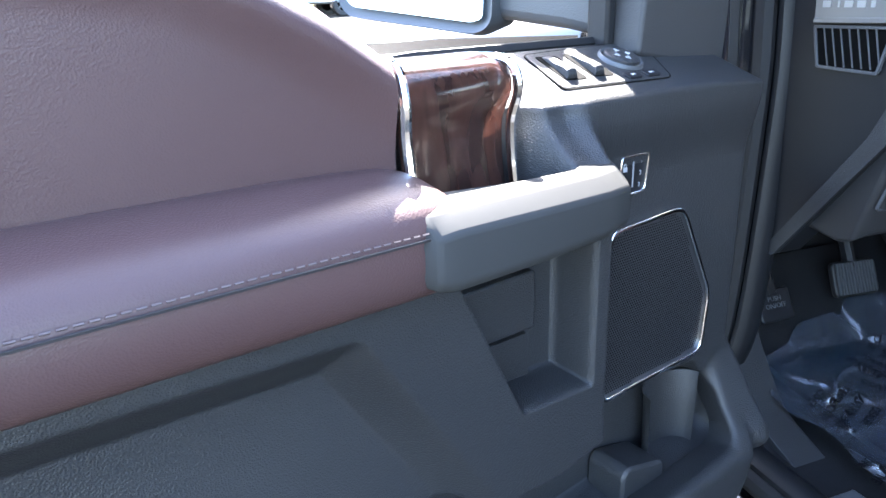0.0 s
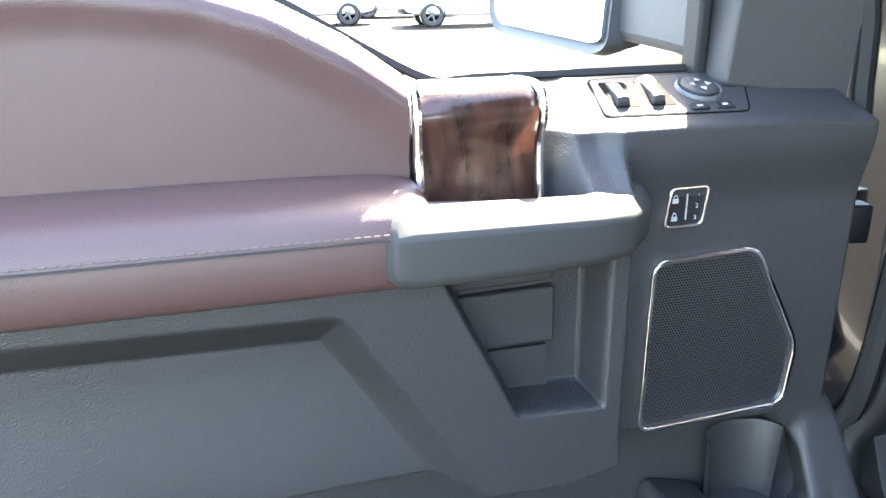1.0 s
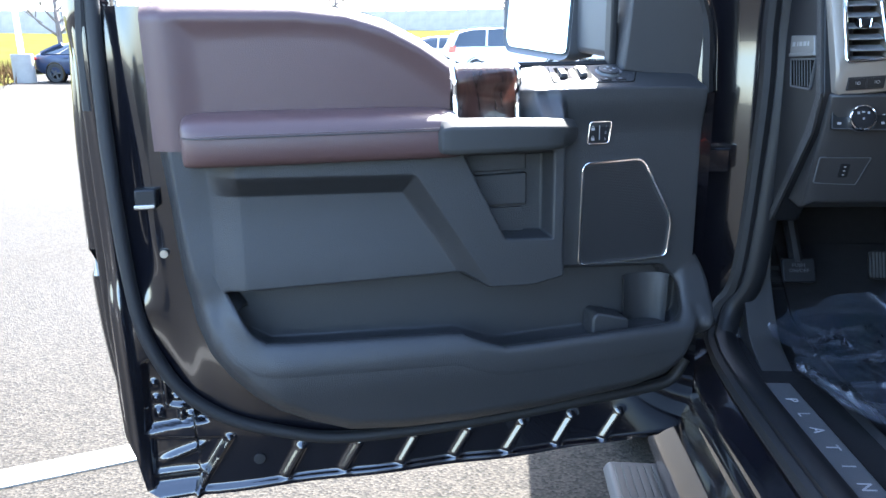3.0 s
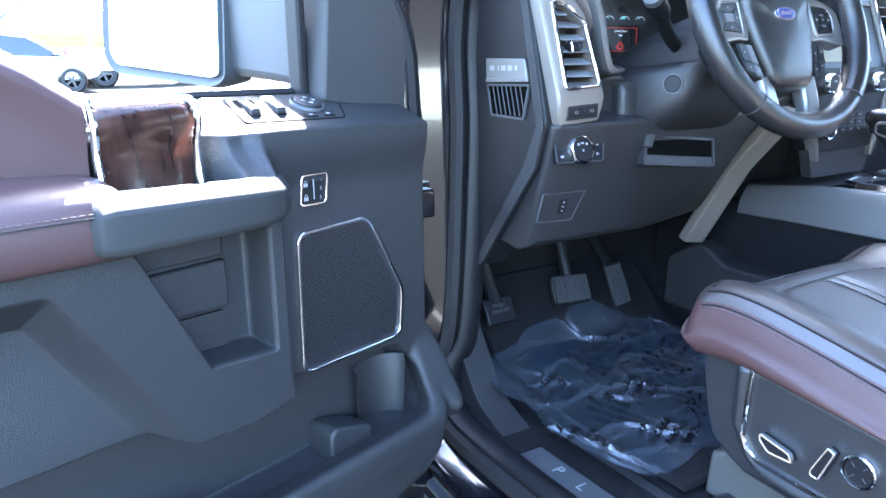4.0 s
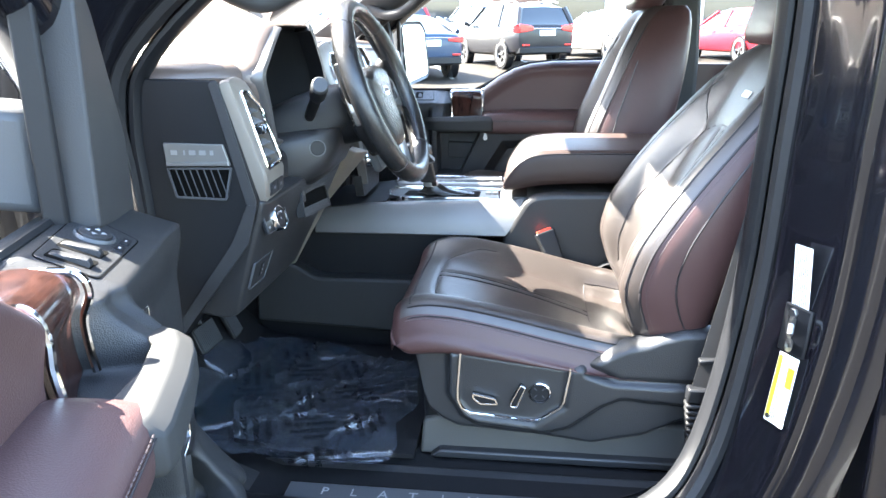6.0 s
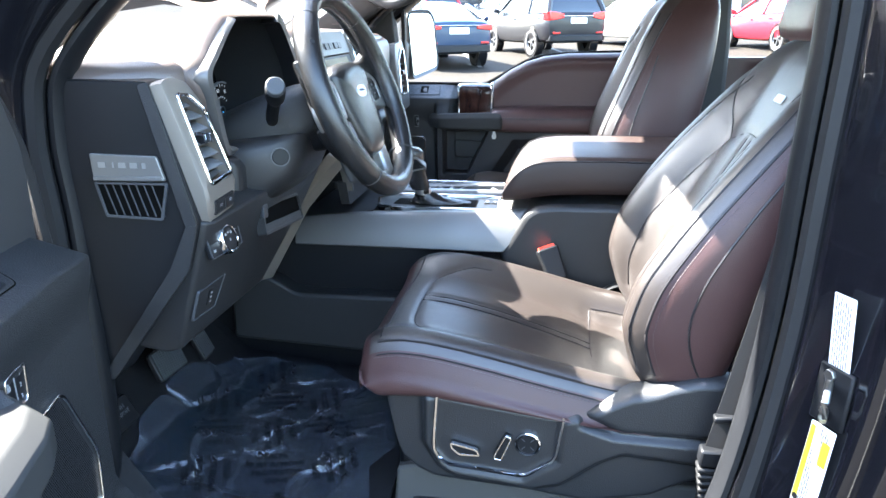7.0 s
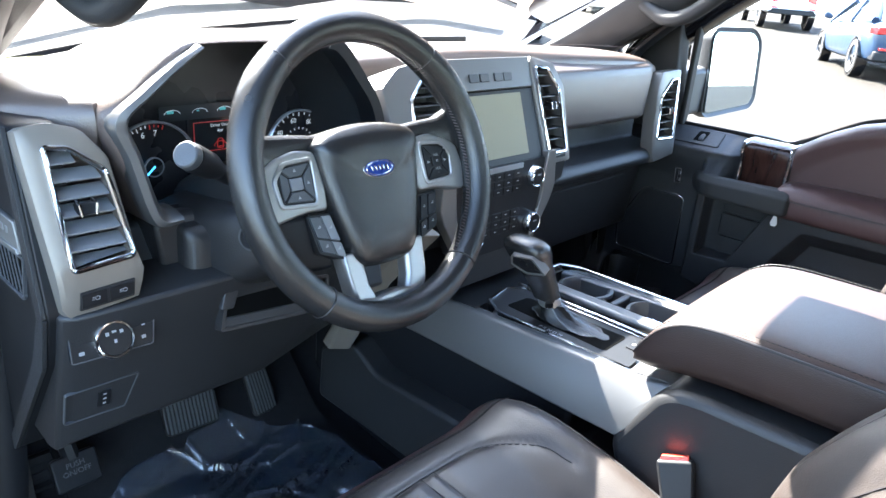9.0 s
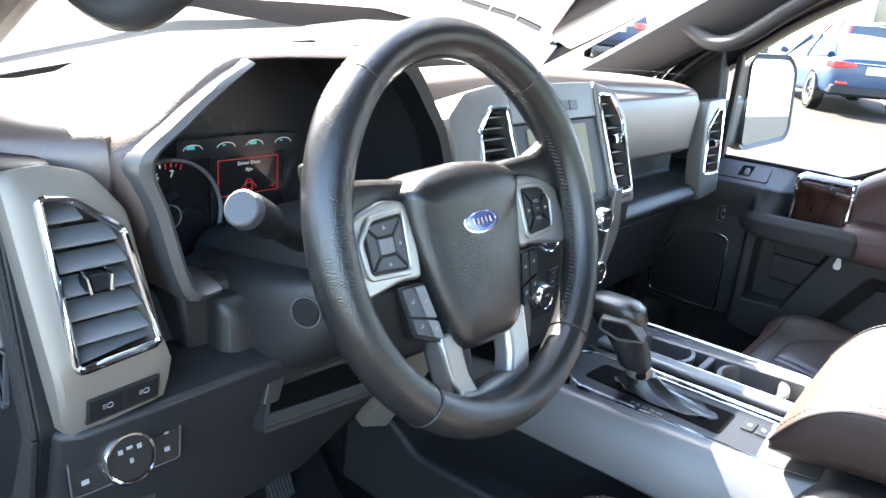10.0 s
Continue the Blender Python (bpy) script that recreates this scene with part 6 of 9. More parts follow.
def hood():
    line = spline([Vector((x, 0, z)) for x, z in ARCH], 5)
    pts = [(p.x, p.z) for p in line]
    bm = B()
    rows = []
    for k, y, dz in ((0.985, 0.628, 0.0), (1.0, 0.622, 0.0), (1.03, 0.626, 0.0), (1.05, 0.645, 0.0), (1.06, 0.70, 0.0), (1.06, 0.80, -0.01), (1.06, 0.90, -0.035), (1.06, 0.98, -0.06)):
        rows.append(arch_at(k, y, pts, dz))
    loft(bm, rows, cap=False, closed=False)
    part("hood", bm, DASH_LEATHER, cluster, "maroon leather hood", angle=60)
    bm = B()
    loft(bm, [arch_at(k, y, pts, dz) for k, y, dz in ((0.94, 0.80, -0.01), (0.965, 0.70, 0.0), (0.975, 0.65, 0.0), (0.984, 0.630, 0.0))], cap=False, closed=False)
    part("hood_lining", bm, PLASTIC, cluster, "black inner lining of the hood", angle=60)
    # satin silver trim up the left leg of the arch, and a dark one down the right
    bm = B()
    outer = spline([(0.962, 0, 1.576), (0.932, 0, 1.575), (0.917, 0, 1.600), (0.90, 0, 1.662), (0.886, 0, 1.707), (0.922, 0, 1.740), (0.962, 0, 1.770), (0.995, 0, 1.789)], 6)
    inner = spline([(0.964, 0, 1.590), (0.950, 0, 1.592), (0.940, 0, 1.610), (0.926, 0, 1.662), (0.914, 0, 1.704), (0.942, 0, 1.731), (0.972, 0, 1.757), (1.004, 0, 1.783)], 6)
    rows = []
    for a, b in zip(outer, inner):
        q = lambda k, y: a.lerp(b, k) + Vector((0, y, 0))
        rows.append([q(0, 0.640), q(0, 0.622), q(0.12, 0.612), q(0.45, 0.609), q(0.62, 0.612), q(0.95, 0.632), q(1.0, 0.650), q(0.9, 0.665)])
    loft(bm, rows)
    part("arch_trim", bm, DECK_SILVER, cluster, "satin silver arch trim", angle=50)
    bm = B()
    rows = []
    for i in range(int(len(pts) * 0.6), len(pts)):
        x, z = pts[i]
        d = Vector((1.095 - x, 0, 1.66 - z)).normalized()
        s = Vector((x, 0.618, z))
        rows.append([s - d * 0.008, s + d * 0.01 + Vector((0, -0.002, 0)), s + d * 0.014 + Vector((0, 0.03, 0)), s - d * 0.004 + Vector((0, 0.03, 0))])
    loft(bm, rows)
    part("arch_trim", bm, PLASTIC_SMOOTH, cluster, angle=50)
    bm = B()
    prism(bm, [(x, z) for x, z in [(1.095 + (x - 1.095) * 0.945, 1.655 + (z - 1.66) * 0.94 - (0.05 if z < 1.6 else 0.0)) for x, z in pts]], frame_at((0, 0.795, 0), (1, 0, 0), (0, 0, 1)), -0.01, 0.0)
    part("dial_face", bm, mat("dial_face_grey", (0.018, 0.0185, 0.021), 0.28, vary=0.1), cluster, "dark grey dial face")
    bm = B()
    loft(bm, [[(0.94, y, z), (1.30, y, z), (1.30, y, 1.50), (0.95, y, 1.50)] for y, z in ((0.645, 1.568), (0.66, 1.576), (0.69, 1.57), (0.80, 1.528))])
    part("cluster_base", bm, DASH_PLASTIC, cluster, bevel=0.006)


hood()


def gauge(x, z, r, span, red_from, labels):
    m = frame_at((x, 0.782, z), (1, 0, 0), (0, 0, 1))
    bm = B()
    loft(bm, ring_of([(r, 0.0), (r, 0.006), (r - 0.002, 0.008), (r - 0.004, 0.004)], m, 48), cap=False)
    g = part("dial", bm, DIAL_RIM, cluster, "round dial with a chrome rim")
    for i in range(25):
        a = radians(225 - 270 * span * i / 24)
        bm = B()
        long = 0.006 if i % 3 == 0 else 0.0035
        box(bm, (r - 0.006 - long / 2, 0, 0.002), (long, 0.0012, 0.0006), m @ Matrix.Rotation(a, 4, "Z"))
        part("tick", bm, GLOW_RED if i >= red_from else GLOW_WHITE, g)
    for text, k in labels:
        a = radians(225 - 270 * k)
        words("numeral", text, 0.0115, m @ Matrix.Translation(((r - 0.018) * math.cos(a), (r - 0.018) * math.sin(a), 0.002)), GLOW_WHITE, g, 0.0001)
    bm = B()
    box(bm, (r * 0.35, 0, 0.004), (r * 0.75, 0.0022, 0.001), m @ Matrix.Rotation(radians(222), 4, "Z"))
    part("needle", bm, GLOW_BLUE, g, "lit blue needle")
    if span == 1.0:
        bm = B()
        for i in range(19):
            a = radians(225 - 270 * i / 18)
            box(bm, (r * 0.50, 0, 0.002), (0.0035, 0.0014, 0.0006), m @ Matrix.Rotation(a, 4, "Z"))
        part("inner_scale", bm, GLOW_WHITE, g)
    bm = B()
    loft(bm, ring_of([(r * 0.22, 0.001), (r * 0.22, 0.004), (r * 0.19, 0.004)], m, 28), cap=False)
    part("dial_hub", bm, DIAL_RIM, g)


gauge(1.012, 1.602, 0.066, 0.56, 21, [("0", 0.0), ("1", 0.07), ("2", 0.14), ("3", 0.21), ("4", 0.29), ("5", 0.36), ("6", 0.44), ("7", 0.52)])
gauge(1.262, 1.602, 0.064, 1.0, 99, [("0", 0.0), ("20", 0.15), ("40", 0.30), ("60", 0.45), ("80", 0.60), ("100", 0.75), ("120", 0.90)])


def display():
    m = frame_at((1.12, 0.784, 1.626), (1, 0, 0), (0, 0, 1))
    bm = B()
    prism(bm, rect(0.105, 0.115, 0.004, 3, 0.0, 0.0), m, -0.004, 0.0)
    d = part("display", bm, mat("lit_display", (0.02, 0.022, 0.024), 0.15, coat=0.5), cluster, "dim lit display")
    bm = B()
    frame_ring(bm, rect(0.086, 0.044, 0, 3, 0.0, 0.010), m, 0.0007, 0.0, 0.001)
    part("display_frame", bm, GLOW_RED, d)
    words("message", "Driver Door", 0.0062, m @ Matrix.Translation((0.0, 0.026, 0.001)), GLOW_WHITE, d, 0.0001)
    words("message", "Ajar", 0.0062, m @ Matrix.Translation((0.0, 0.018, 0.001)), GLOW_WHITE, d, 0.0001)
    bm = B()
    frame_ring(bm, rounded([(-0.006, -0.009), (0.006, -0.009), (0.0042, 0.006), (-0.0042, 0.006)], 0.003), m, 0.0009, 0.0, 0.001)
    for q in (-1, 1):
        tube(bm, [m @ Vector((q * 0.0048, 0.002, 0.0008)), m @ Vector((q * 0.0105, -0.004, 0.0008)), m @ Vector((q * 0.0098, -0.006, 0.0008))], 0.0006, 4)
    box(bm, (0, 0.0015, 0.0005), (0.006, 0.0012, 0.0008), m)
    box(bm, (0, -0.0065, 0.0005), (0.007, 0.0012, 0.0008), m)
    part("door_symbol", bm, GLOW_RED, d)
    words("gear_letters", "PRNDM", 0.007, m @ Matrix.Translation((-0.012, -0.045, 0.001)), GLOW_WHITE, d, 0.0001)
    bm = B()
    prism(bm, rect(0.165, 0.022, 0.003, 3, -0.012, 0.048), m, -0.003, 0.0004)
    part("gauge_strip", bm, mat("dim_strip", (0.03, 0.033, 0.036), 0.2, coat=0.4), d)
    words("ok_mark", "OK", 0.005, m @ Matrix.Translation((0.034, -0.006, 0.001)), GLOW_RED, d, 0.0001)
    for i, x in enumerate((-0.075, -0.032, 0.008, 0.05)):
        bm = B()
        pts = [m @ Vector((x + 0.012 * math.cos(a), 0.047 + 0.006 * math.sin(a), 0.001)) for a in [math.pi * j / 8 for j in range(9)]]
        tube(bm, pts, 0.0004, 4)
        part("small_gauge", bm, GLOW_WHITE, d)
        bm = B()
        box(bm, (x - 0.003, 0.050, 0.001), (0.010, 0.004, 0.0006) if i in (0, 2) else (0.004, 0.002, 0.0006), m)
        part("gauge_bar", bm, GLOW_CYAN, d)


display()


# ---- centre stack ----
stack = thing("centre_stack", "centre stack with touch screen, vents and control knobs", "centre stack")
SM = frame_at((1.56, 0.591, 1.61), (1, 0, 0), (0, 0.38, 1))


CM = frame_at((1.56, 0.578, 1.575), (1, 0, 0), (0, 0.03, 1))


def centre_stack():
    k = 1 / math.cos(math.atan(0.38))
    def P(x, z):
        return (x - 1.56, (z - 1.61) * k)
    def C(x, z):
        return (x - 1.56, z - 1.575)
    bm = B()
    prism(bm, rounded([P(1.30, 1.72), P(1.345, 1.748), P(1.42, 1.758), P(1.70, 1.758), P(1.775, 1.742), P(1.80, 1.70), P(1.775, 1.56), P(1.765, 1.525), P(1.355, 1.525), P(1.33, 1.56)], 0.012), SM, -0.10, -0.046)
    part("surround", bm, SILVER, stack, "satin silver surround", bevel=0.01, seg=3)
    bm = B()
    prism(bm, rounded([P(1.446, 1.702), P(1.692, 1.702), P(1.688, 1.575), P(1.442, 1.575)], 0.004), SM, -0.05, -0.003)
    fp = part("screen_panel", bm, PLASTIC_SMOOTH, stack, "black screen surround", bevel=0.001)
    bm = B()
    prism(bm, rounded([P(1.478, 1.696), P(1.650, 1.696), P(1.645, 1.590), P(1.480, 1.590)], 0.003), SM, -0.004, -0.0012)
    part("screen", bm, SCREEN_GLARE, fp, "touch screen with washed-out glare painted into its pale colour")
    bm = B()
    prism(bm, rounded([P(1.446, 1.757), P(1.694, 1.757), P(1.692, 1.7035), P(1.446, 1.7035)], 0.005), SM, -0.05, -0.001)
    part("button_strip", bm, DECK_SILVER, stack, "satin silver strip above the screen", bevel=0.002)
    for x in (1.523, 1.552, 1.592, 1.618):
        bm = B()
        prism(bm, rect(0.024, 0.015, 0.003, 3, *P(x, 1.724)), SM, -0.002, 0.002)
        part("button", bm, PLASTIC_GREY, fp, bevel=0.0008)
    bm = B()
    prism(bm, rounded([C(1.425, 1.578), C(1.692, 1.578), C(1.682, 1.50), C(1.655, 1.415), C(1.465, 1.415), C(1.438, 1.50)], 0.008), CM, -0.05, 0.001)
    cp = part("control_panel", bm, PLASTIC_SMOOTH, stack, "black audio and climate panel", bevel=0.001)
    bm = B()
    prism(bm, rect(0.10, 0.010, 0.002, 3, *C(1.57, 1.571)), CM, 0.0, 0.0025)
    part("disc_slot", bm, ALU, cp, bevel=0.0006)
    for z, knob_z in ((1.543, 1.548), (1.468, 1.458)):
        for x in (1.478, 1.648):
            m = CM @ Matrix.Translation((*C(x, knob_z), 0))
            bm = B()
            cyl(bm, m, 0.0185, 0.02, 32, 0.017)
            kn = part("knob", bm, PLASTIC_SMOOTH, cp, "black control knob", bevel=0.001)
            bm = B()
            loft(bm, ring_of([(0.021, 0.0), (0.0205, 0.006), (0.0195, 0.018), (0.0178, 0.0205), (0.016, 0.0195)], m, 32), cap=False)
            part("knob_ring", bm, CHROME, kn, "chrome knob ring")
            bm = B()
            box(bm, (0, 0.004, 0.0205), (0.01, 0.003, 0.0005), m)
            part("symbol", bm, WHITE_PRINT, kn)
        for i in range(4):
            for j in range(3):
                bm = B()
                prism(bm, rect(0.026, 0.0125, 0.002, 3, *C(1.521 + 0.028 * i, z + 0.015 - 0.0145 * j)), CM, 0.0, 0.0026)
                b = part("button", bm, PLASTIC_SMOOTH, cp, bevel=0.0006)
                bm = B()
                box(bm, (*C(1.521 + 0.028 * i, z + 0.015 - 0.0145 * j), 0.0028), (0.006, 0.0018, 0.0005), CM)
                part("symbol", bm, WHITE_PRINT, b)
    bm = B()
    prism(bm, rounded([C(1.722, 1.574), C(1.757, 1.578), C(1.752, 1.530), C(1.728, 1.524)], 0.003), CM, -0.05, 0.004)
    tb = part("brake_controller", bm, PLASTIC_SMOOTH, stack, "black trailer brake controller", bevel=0.001)
    for s in (-1, 1):
        bm = B()
        prism(bm, rounded([(C(1.56, 1.5)[0] + s * a, C(1.56, z)[1]) for a, z in ((0.134, 1.59), (0.160, 1.59), (0.166, 1.52), (0.156, 1.495), (0.112, 1.43), (0.100, 1.395), (0.092, 1.395), (0.097, 1.43), (0.124, 1.50))], 0.004), CM, -0.016, 0.006)
        part("lower_wing", bm, SILVER, stack, "satin silver lower wing", bevel=0.004, seg=3)
    bm = B()
    prism(bm, rounded([C(1.45, 1.42), C(1.68, 1.42), C(1.655, 1.36), C(1.47, 1.36)], 0.006), CM, -0.03, -0.008)
    part("lower_panel", bm, PLASTIC, stack, bevel=0.004)


centre_stack()
dash_keep = dash
dash = stack
vent(SM @ Vector((-0.165, 0.082, 0.002)), (1, 0, 0), (0, 0.38, 1), [(-0.078, -0.10), (-0.092, 0.036), (-0.05, 0.066), (0.02, 0.0755), (0.0495, 0.0755), (0.0495, -0.10)], [(-0.044, -0.042), (-0.036, 0.015), (-0.004, 0.044), (0.037, 0.042), (0.037, -0.045)], 6, None, SILVER, depth=0.07, slat_mat=SHADED_SLAT)
vent(SM @ Vector((0.178, 0.054, 0.002)), (1, 0, 0), (0, 0.38, 1), [(-0.044, -0.106), (-0.044, 0.1025), (-0.036, 0.1035), (0.035, 0.088), (0.060, 0.042), (0.037, -0.106)], [(-0.033, -0.086), (-0.036, 0.082), (0.006, 0.078), (0.033, 0.034), (0.021, -0.086)], 8, (0.0, 0.005), SILVER, depth=0.07, slat_mat=SHADED_SLAT)
dash = dash_keep


def passenger_side():
    bm = B()
    rows = []
    for x, d in ((1.80, 0.0), (1.82, 0.0), (2.2, -0.005), (2.235, 0.0)):
        rows.append([(x, 0.70, 1.735), (x, 0.665 + d, 1.72), (x, 0.655 + d, 1.70), (x, 0.66 + d, 1.60), (x, 0.675, 1.588), (x, 0.74, 1.585), (x, 0.74, 1.735)])
    loft(bm, rows)
    part("upper_glovebox", bm, LID, dash, "brushed brown-grey upper glovebox lid", bevel=0.004)
    bm = B()
    prism(bm, rounded([(0.74, 1.60), (0.74, 1.52), (0.64, 1.515), (0.625, 1.495), (0.64, 1.475), (0.70, 1.46), (0.72, 1.28), (0.78, 1.25), (0.9, 1.25), (0.9, 1.60)], 0.01), frame_at((1.79, 0, 0), (0, 1, 0), (0, 0, 1)), 0.0, 0.56)
    part("lower_glovebox", bm, PLASTIC, dash, "black lower dash and shelf", bevel=0.008)
    bm = B()
    prism(bm, rect(0.42, 0.15, 0.01), frame_at((2.06, 0.712, 1.36), (1, 0, 0), (0, -0.1, 1)), -0.004, 0.006)
    part("glovebox_door", bm, PLASTIC, dash, "black glovebox door", bevel=0.003)


passenger_side()
bm = B()
prism(bm, [(0.83, 1.68), (0.83, 1.48), (0.86, 1.25), (1.1, 1.25), (1.1, 1.68)], frame_at((0.84, 0, 0), (0, 1, 0), (0, 0, 1)), 0.0, 1.49)
part("core", bm, PRINT_DARK, dash, "black dash carrier")
bm = B()
rows = []
for y, z in ((0.558, 1.50), (0.593, 1.46), (0.628, 1.42), (0.664, 1.378), (0.698, 1.32), (0.733, 1.26), (0.764, 1.207)):
    rows.append([(x, y + d, z + max(0.0, d) * 0.5) for x, d in ((1.323, 0.0), (1.354, -0.024), (1.360, -0.020), (1.362, 0.02), (1.323, 0.02))])
loft(bm, rows)
part("console_strut", bm, VENT_SILVER, stack, "satin silver strut", bevel=0.003)


# ---- steering wheel and column ----
WM = frame_at((1.128, 0.446, 1.658), (1, -0.03, 0), (0, 0.365, 0.93))
wheel = thing("steering_wheel", "black leather steering wheel with satin silver spokes", "steering wheel", WM)


DISH = Matrix.Translation((0, -0.008, -0.0155))


def steering_wheel():
    R, r = 0.1755, 0.0186
    bm = B()
    rings = []
    n, k = 96, 16
    for i in range(n):
        a = 2 * math.pi * i / n
        grip = 1.0 + 0.10 * (math.exp(-((math.degrees(a) - 38) / 14) ** 2) + math.exp(-((math.degrees(a) - 142) / 14) ** 2))
        rings.append([Vector(((R + r * grip * math.cos(b)) * math.cos(a), (R + r * grip * math.cos(b)) * math.sin(a), r * 1.12 * grip * math.sin(b))) for b in [2 * math.pi * j / k for j in range(k)]])
    rings.append(rings[0])
    loft(bm, rings, cap=False)
    bmesh.ops.remove_doubles(bm, verts=bm.verts, dist=1e-6)
    rim = part("rim", bm, LEATHER_BLACK, wheel, "black pebbled leather rim")
    for a in (50, 130, 230, 310):
        bm = B()
        a = radians(a)
        tube(bm, [Vector(((R + 1.03 * r * math.cos(b)) * math.cos(a), (R + 1.03 * r * math.cos(b)) * math.sin(a), r * 1.15 * math.sin(b))) for b in [2 * math.pi * j / 20 for j in range(20)]], 0.0009, 4, closed=True, up=(math.cos(a), math.sin(a), 0.3))
        part("seam", bm, PIPING, rim)
    bm = B()
    for a0, a1 in ((-50, 50), (130, 230), (52, 128)):
        for i in range(int((a1 - a0) / 1.6)):
            a = radians(a0 + 1.6 * i)
            p = Vector(((R - r * 1.02) * math.cos(a), (R - r * 1.02) * math.sin(a), 0.002))
            t = Vector((-math.sin(a), math.cos(a), 0))
            tube(bm, [p - t * 0.0012 + Vector((0, 0, 0.003)), p + t * 0.0012 - Vector((0, 0, 0.003))], 0.0007, 4)
    part("stitching", bm, STITCH, rim, "pale cross stitching")
    # airbag pad
    pad = [(-0.080, 0.050), (-0.055, 0.064), (0.0, 0.070), (0.055, 0.064), (0.080, 0.050), (0.079, 0.028), (0.070, -0.02), (0.058, -0.065), (0.046, -0.094), (0.024, -0.104), (-0.024, -0.104), (-0.046, -0.094), (-0.058, -0.065), (-0.070, -0.02), (-0.079, 0.028)]
    pl = [(p.x, p.y) for p in spline([Vector((x, y, 0)) for x, y in pad + pad[:1]], 4)[:-1]]
    bm = B()
    rows = []
    for k2, z in ((1.0, -0.05), (1.0, -0.006), (0.99, 0.001), (0.965, 0.007), (0.92, 0.012), (0.80, 0.0165), (0.6, 0.0195), (0.35, 0.0212), (0.1, 0.022)):
        rows.append([(x * k2, (y + 0.014) * k2 - 0.014, z + 0.006 * float(smooth(0.02, 0.07, y)) * (k2 > 0.5)) for x, y in pl])
    loft(bm, rows)
    hub = part("airbag_pad", bm, LEATHER_BLACK, wheel, "black grained airbag pad", angle=60, at=DISH)
    bm = B()
    oval = [(0.0235 * math.cos(a), 0.0105 * math.sin(a)) for a in [2 * math.pi * i / 40 for i in range(40)]]
    mo = Matrix.Translation((0, 0.012, 0.0212))
    prism(bm, [(x * 1.07, y * 1.12) for x, y in oval], mo, -0.003, 0.0006)
    em = part("emblem", bm, CHROME, hub, "chrome-edged oval emblem", bevel=0.0004)
    bm = B()
    prism(bm, [(x * 0.97, y * 0.95) for x, y in oval], mo, 0.0, 0.0012)
    part("emblem_field", bm, EMBLEM_BLUE, em, "dark blue oval field")
    bm = B()
    tube(bm, [mo @ Vector((x * 0.86, y * 0.80, 0.0012)) for x, y in oval], 0.0004, 4, closed=True)
    part("emblem_line", bm, CHROME, em)
    bm = B()
    tube(bm, spline([mo @ Vector((-0.0135 + 0.003 * i, 0.0030 * (-1) ** i, 0.0013)) for i in range(10)], 5), 0.0006, 5)
    part("emblem_mark", bm, CHROME, em)
    for s in (-1, 1):
        # leather arm from the pad's shoulder to the rim
        bm = B()
        loft(bm, [[(s * x, y0, zb), (s * x, y0, zt), (s * x, (y0 + y1) / 2, zt + 0.003), (s * x, y1, zt - 0.002), (s * x, y1, zb)] for x, y0, y1, zb, zt in ((0.060, 0.040, 0.062, -0.03, -0.002), (0.10, 0.042, 0.066, -0.028, -0.001), (0.135, 0.030, 0.068, -0.024, 0.001), (0.158, 0.016, 0.078, -0.018, 0.004), (0.172, 0.006, 0.088, -0.012, 0.006))])
        arm = part("shoulder", bm, LEATHER_BLACK, wheel, "black leather shoulder", bevel=0.006, seg=3, at=DISH)
        # silver side spoke
        bm = B()
        pts = [(0.078, 0.043), (0.105, 0.047), (0.132, 0.040), (0.156, 0.026), (0.162, -0.005), (0.156, -0.034), (0.134, -0.030), (0.10, -0.024), (0.074, -0.026), (0.072, 0.0)]
        prism(bm, [(s * x, y) for x, y in rounded(pts, 0.007)], Matrix(), -0.02, 0.0055)
        sp = part("spoke", bm, SPOKE_SILVER, wheel, "satin silver side spoke", bevel=0.003, seg=3, at=DISH)
        key = rounded([(0.087, 0.033), (0.122, 0.031), (0.136, 0.015), (0.133, -0.012), (0.089, -0.015)], 0.004)
        bm = B()
        frame_ring(bm, [(s * x, y) for x, y in offset(key, -0.005)], Matrix(), 0.005, 0.003, 0.0085)
        part("key_bezel", bm, SPOKE_SILVER, sp, "bright silver key bezel", bevel=0.0012)
        bm = B()
        prism(bm, [(s * x, y) for x, y in key], Matrix(), 0.0, 0.0060)
        bb = part("button_block", bm, PRINT_DARK, sp, "black key well")
        cx, cy = 0.111, 0.009
        inner = [(cx - 0.009, cy - 0.0075), (cx + 0.009, cy - 0.0075), (cx + 0.009, cy + 0.0075), (cx - 0.009, cy + 0.0075)]
        outer = [(0.0895, -0.0135), (0.131, -0.0105), (0.1325, 0.0285), (0.0885, 0.0315)]
        # left keys take lighter greys that paint in the light falling on them
        tint = PLASTIC_GREY if s < 0 else PLASTIC_SMOOTH
        for i in range(4):
            j = (i + 1) % 4
            quad = offset([outer[i], outer[j], inner[j], inner[i]], 0.0009)
            bm = B()
            prism(bm, [(s * x, y) for x, y in quad], Matrix(), 0.005, 0.0082, 0.0008)
            part("key", bm, tint, bb, bevel=0.0006)
        bm = B()
        prism(bm, [(s * x, y) for x, y in offset(inner, 0.0008)], Matrix(), 0.005, 0.0088)
        part("centre_key", bm, tint if s > 0 else SLAT, bb, bevel=0.0008)
